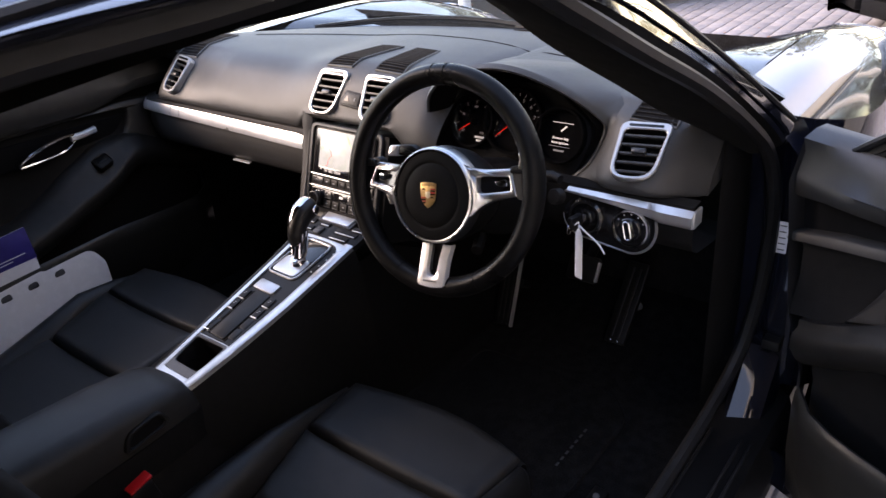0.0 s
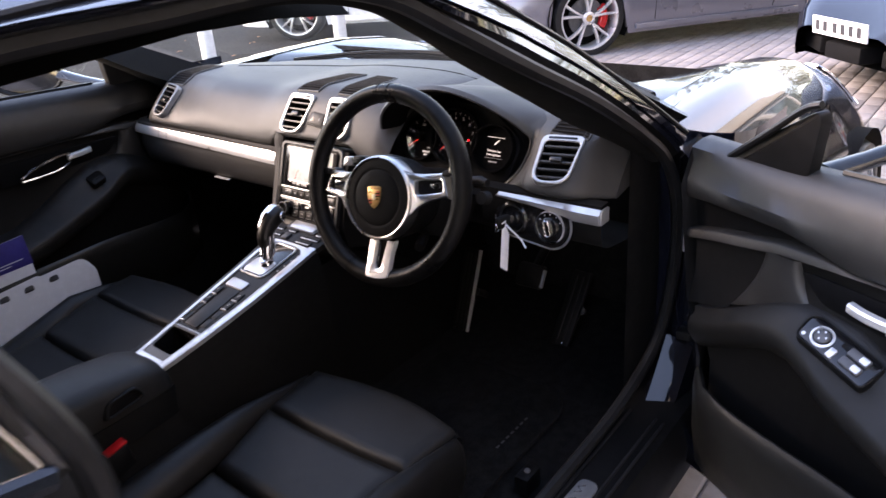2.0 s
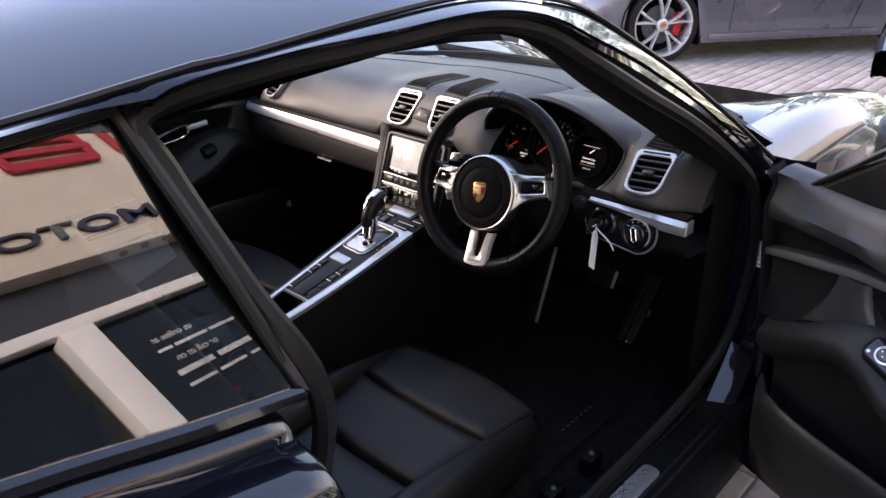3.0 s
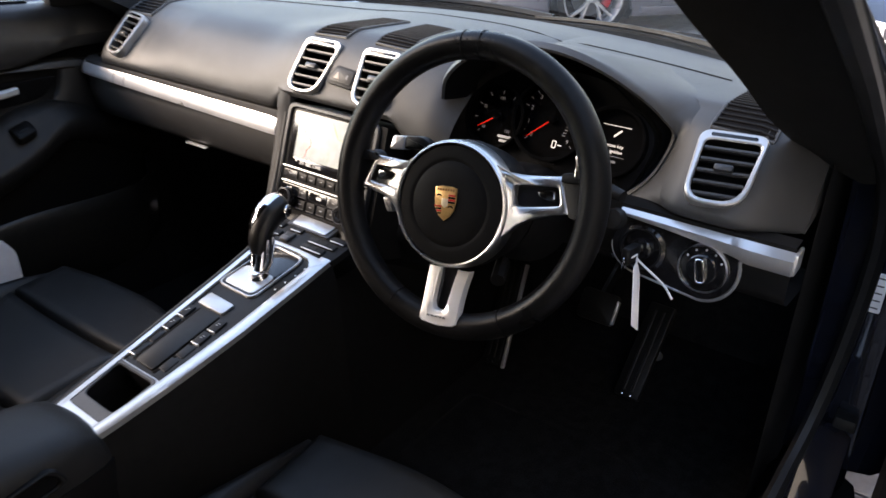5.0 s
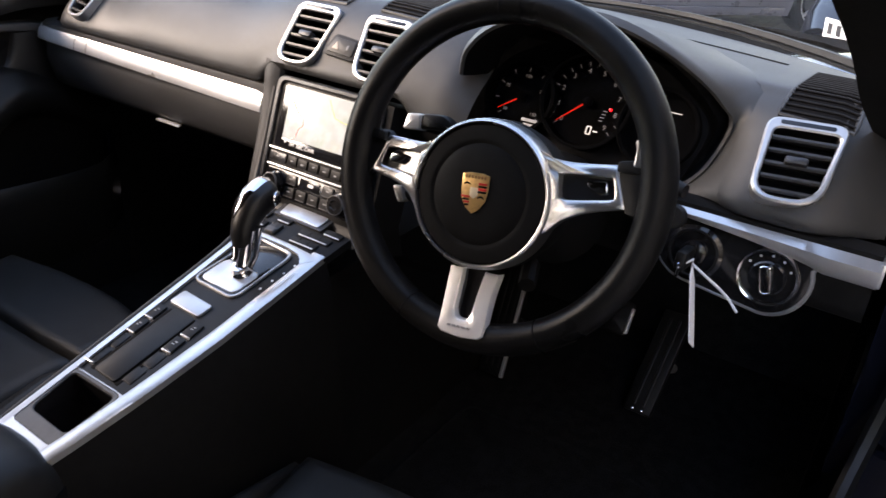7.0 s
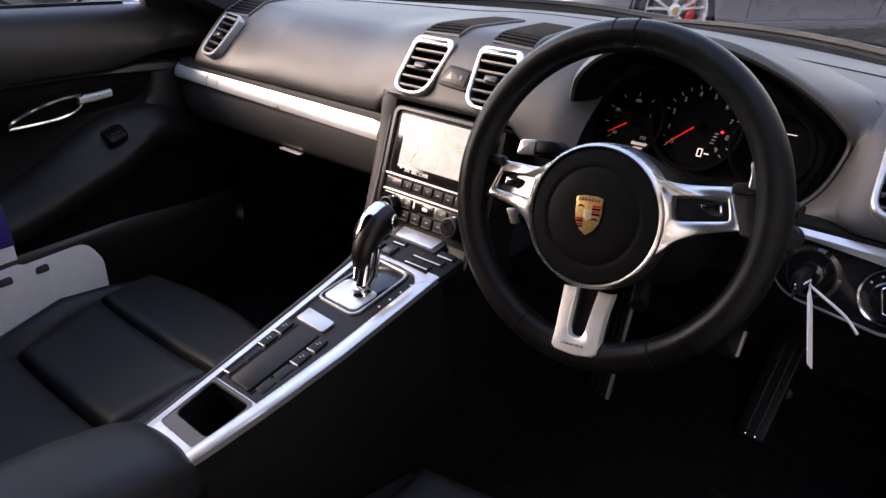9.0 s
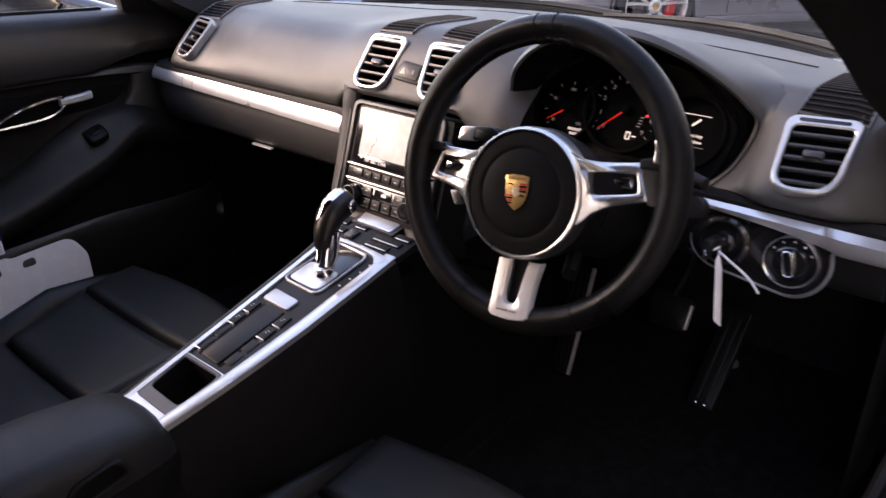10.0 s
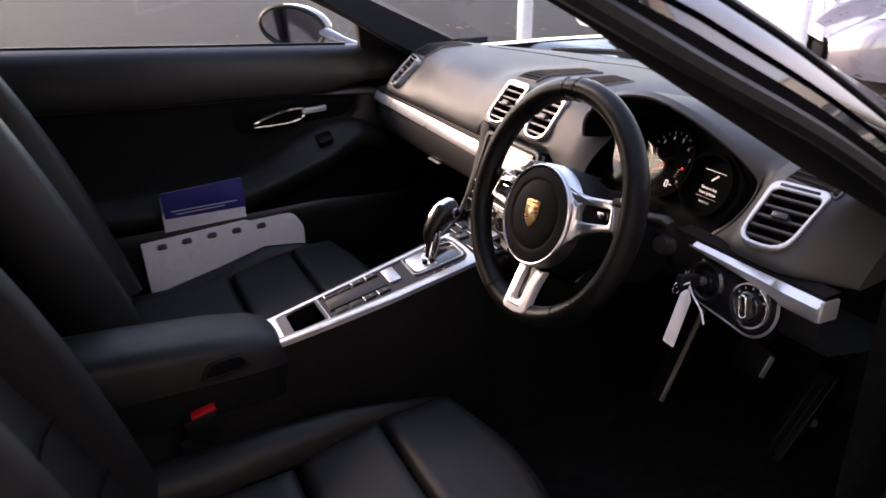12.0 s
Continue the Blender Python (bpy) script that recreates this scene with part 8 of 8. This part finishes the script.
# wheel at the near left of the grey coupe stands at (-1.95, 5.2); it noses towards us and to the left
parked_car(placed((-1.95, 5.2), 142, -0.85, 1.235), 142, FAR_PAINT, "metallic grey sports coupe with silver wheels and red calipers", ALLOY)
parked_car(placed((0.19, 4.40), 138, 0.0, 2.16), 138, PAINT, "black sports coupe with a white number plate", ALLOY)
parked_car(placed((-5.55, 5.1), 118, -0.85, 1.235), 118, WHITE_PAINT, "white sports coupe behind the bollards", ALLOY)

# showroom front behind the viewer, seen in the paint and the window
FX = 3.3
front = thing("showroom", (FX + 0.2, 1.0, GROUND), "cream showroom front with dark glazing and a sign", "building")
part("fascia", Form().box((FX + 0.14, 1.0, 3.53), (0.28, 22, 1.04), (0, 0, 0), 0.01), CREAM, front, "cream sign fascia")
part("parapet", Form().box((FX + 0.14, 1.0, 4.075), (0.36, 22.1, 0.05), (0, 0, 0), 0.01), OFF_WHITE, front)
part("soffit", Form().box((FX + 0.2, 1.0, 2.865), (0.2, 22, 0.29)), SIGN_AND_ROOM_DARK, front)
part("head_rail", Form().box((FX + 0.075, 1.0, 2.675), (0.06, 22, 0.075), (0, 0, 0), 0.006), OFF_WHITE, front, "white head rail")
part("plinth", Form().box((FX + 0.1, 1.0, GROUND + 0.12), (0.2, 22, 0.24), (0, 0, 0), 0.006), OFF_WHITE, front)
# unseen room behind the panes; its dimness is put into the near-black colour
part("back_wall", Form().box((FX + 4.0, 1.0, 2.0), (0.1, 22, 4.1)), SIGN_AND_ROOM_DARK, front)
part("floor_inside", Form().box((FX + 2.1, 1.0, GROUND + 0.02), (3.8, 22, 0.04)), SIGN_AND_ROOM_DARK, front)
part("inner_ceiling", Form().box((FX + 2.1, 1.0, 2.85), (3.7, 22, 0.06)), SIGN_AND_ROOM_DARK, front)
py = 1.22
ypos = [py - 0.10 - 2.4 * k for k in range(5)] + [py - 0.10 + 2.4 * k for k in range(1, 5)]
for k, y in enumerate(sorted(ypos)):
    part("mullion", Form().box((FX + 0.05, y, 1.3), (0.12, 0.20, 2.62), (0, 0, 0), 0.012), OFF_WHITE, front, "white mullion")
    ob = part("pane", Form().box((FX + 0.09, y + 1.2, 1.32), (0.01, 2.2, 2.56)), SHOP_GLASS, front)
# sign
sfr = lambda y, z: (Vector((FX - 0.012, y, z)), Vector((0, -1, 0)), Vector((0, 0, 1)), Vector((-1, 0, 0)))
lettering("MOTOR", 0.15, sfr(1.50, 3.21), SIGN_AND_ROOM_DARK, "sign_word", front, 0.012, stretch=2.4, offset=0.002)
rfr = sfr(1.8, 3.84)
part("sign_shape", Form().ring(softened([(-0.34, -0.14), (0.30, -0.14), (0.34, 0.14), (-0.30, 0.14)], 0.05), softened([(-0.27, -0.07), (0.25, -0.07), (0.28, 0.07), (-0.25, 0.07)], 0.03), rfr, 0.02, 0.003), SIGN_RED, front, "red sign shape")
part("sign_shape", Form().panel(softened([(-0.34, -0.025), (0.26, -0.025), (0.27, 0.025), (-0.33, 0.025)], 0.01), rfr, 0.022, 0.003), SIGN_RED, front)
rfr = sfr(2.42, 3.87)
part("sign_shape", Form().ring(softened([(-0.20, -0.14), (0.12, -0.14), (0.16, 0.14), (-0.16, 0.14)], 0.04), softened([(-0.13, -0.08), (0.06, -0.08), (0.1, 0.08), (-0.1, 0.08)], 0.02), rfr, 0.02, 0.003), SIGN_RED, front)
gfr = lambda y, z: (Vector((FX + 0.083, y, z)), Vector((0, -1, 0)), Vector((0, 0, 1)), Vector((-1, 0, 0)))
PRINT = material("window_print", (0.5, 0.5, 0.49), 0.6)
lettering("us online at", 0.062, gfr(1.62, 2.42), PRINT, "window_text", front, 0.001)
lettering("or call us on", 0.062, gfr(1.68, 2.27), PRINT, "window_text", front, 0.001)
for z, h, spans in ((2.345, 0.020, ((1.46, 1.56), (1.58, 1.82), (1.84, 2.05))), (2.18, 0.036, ((1.46, 1.72), (1.76, 2.05))), (2.09, 0.020, ((1.46, 1.66), (1.69, 1.90), (1.94, 2.04)))):
    for a, b in spans:
        part("text_bar", Form().box((FX + 0.08, (a + b) / 2, z), (0.002, b - a, h)), PRINT, front)

# the belt of autumn trees beyond the cars, mirrored in wing and bonnet
rng = random.Random(21)
wood, crown = Form(), Form()
for k in range(15):
    tx, ty, th = -21 + 3.1 * k + rng.uniform(-0.8, 0.8), 33 + rng.uniform(-2.5, 2.5), rng.uniform(6.0, 9.5)
    wood.tube([(tx, ty, GROUND), (tx + 0.1, ty, th * 0.3), (tx + rng.uniform(-0.4, 0.4), ty, th * 0.6), (tx, ty, th * 0.9)], [0.22, 0.17, 0.1, 0.03], 6)
    for limb in range(9):
        a, z0, ln = rng.uniform(0, 6.28), th * rng.uniform(0.25, 0.75), rng.uniform(1.0, 2.2)
        tip = Vector((tx + ln * math.cos(a), ty + ln * math.sin(a), z0 + ln * 0.7))
        wood.tube([(tx, ty, z0), tuple(tip)], [0.07, 0.02], 4)
        for leaf in range(45):
            c = tip + Vector((rng.gauss(0, 0.75), rng.gauss(0, 0.75), rng.gauss(0, 0.6)))
            e1 = Vector((rng.uniform(-1, 1), rng.uniform(-1, 1), rng.uniform(-1, 1))).normalized() * rng.uniform(0.15, 0.35)
            e2 = e1.orthogonal().normalized() * rng.uniform(0.1, 0.22)
            crown.add([c - e1, c + e2, c + e1, c - e2], [(0, 1, 2, 3)])
belt_trees = tagged(part("tree_belt", wood, material("bark", (0.09, 0.07, 0.05), 0.9, 0, 0.3, 6)), "belt of bare-trunked autumn trees beyond the forecourt", "trees", "", "stuff")
part("crown", crown, material("autumn_leaf", (0.10, 0.085, 0.025), 0.7, 0, 0.45, 1.2), belt_trees, "olive and brown autumn leaves")

# fallen leaves
rng = random.Random(7)
lv = Form()
for k in range(60):
    x, y, a, s = rng.uniform(-2.4, 2.0), rng.uniform(1.8, 5.2), rng.uniform(0, 6.28), rng.uniform(0.02, 0.045)
    pts = [(1, 0), (0.35, 0.42), (-0.6, 0.35), (-1, 0), (-0.6, -0.35), (0.35, -0.42)]
    lv.add([(x + s * (p * math.cos(a) - q * math.sin(a)), y + s * (p * math.sin(a) + q * math.cos(a)), GROUND + 0.011 + 0.006 * abs(q)) for p, q in pts], [(0, 1, 2, 3, 4, 5)])
for k in range(90):
    x, y, a, s = rng.uniform(-8.5, -2.7), rng.uniform(-2.5, 5.5), rng.uniform(0, 6.28), rng.uniform(0.02, 0.05)
    lv.add([(x + s * (p * math.cos(a) - q * math.sin(a)), y + s * (p * math.sin(a) + q * math.cos(a)), GROUND + 0.003 + 0.010 * abs(q)) for p, q in pts], [(0, 1, 2, 3, 4, 5)])
tagged(part("fallen_leaves", lv, material("dry_leaf", (0.35, 0.13, 0.05), 0.7, 0, 0.4, 30)), "scattered orange fallen leaves on the paving", "leaves", "", "stuff")

# ---- paving blocks ----
L_, W_, GAP = 0.2, 0.1, 0.006


def block_mesh():
    me = bpy.data.meshes.new("paver")
    a, b, c = (L_ - GAP) / 2, (W_ - GAP) / 2, 0.005
    v = [(-a, -b, 0), (a, -b, 0), (a, b, 0), (-a, b, 0), (-a, -b, 0.006), (a, -b, 0.006), (a, b, 0.006), (-a, b, 0.006), (-a + c, -b + c, 0.009), (a - c, -b + c, 0.009), (a - c, b - c, 0.009), (-a + c, b - c, 0.009)]
    fs = [(0, 1, 5, 4), (1, 2, 6, 5), (2, 3, 7, 6), (3, 0, 4, 7), (4, 5, 9, 8), (5, 6, 10, 9), (6, 7, 11, 10), (7, 4, 8, 11), (8, 9, 10, 11)]
    me.from_pydata(v, [], fs)
    me.materials.append(PAVER)
    return me, v, fs


pm, pv, pfs = block_mesh()
rest = Form()
rng = random.Random(3)
for i in range(-27, 33):
    for j in range(-40, 90):
        x, y = i * W_ + 0.05, j * L_ + (L_ / 2 if i % 2 else 0)
        if not (-2.55 < x < 3.15 and -3.9 < y < 8.9):
            continue
        tilt = rng.uniform(-0.6, 0.6)
        dz = rng.uniform(0, 0.002)
        if 0.72 < x < 1.95 and 0.15 < y < 4.6:
            ob = new("paver", pm)
            ob.parent = paving
            ob.location = (x, y, GROUND + 0.003 + dz)
            ob.rotation_euler = (radians(tilt), 0, radians(90))
        else:
            rest.add([(x - b, y + a, GROUND + 0.003 + dz + c) for a, b, c in pv], pfs)
tagged(part("paving_blocks", rest, PAVER, paving), kind="stuff")
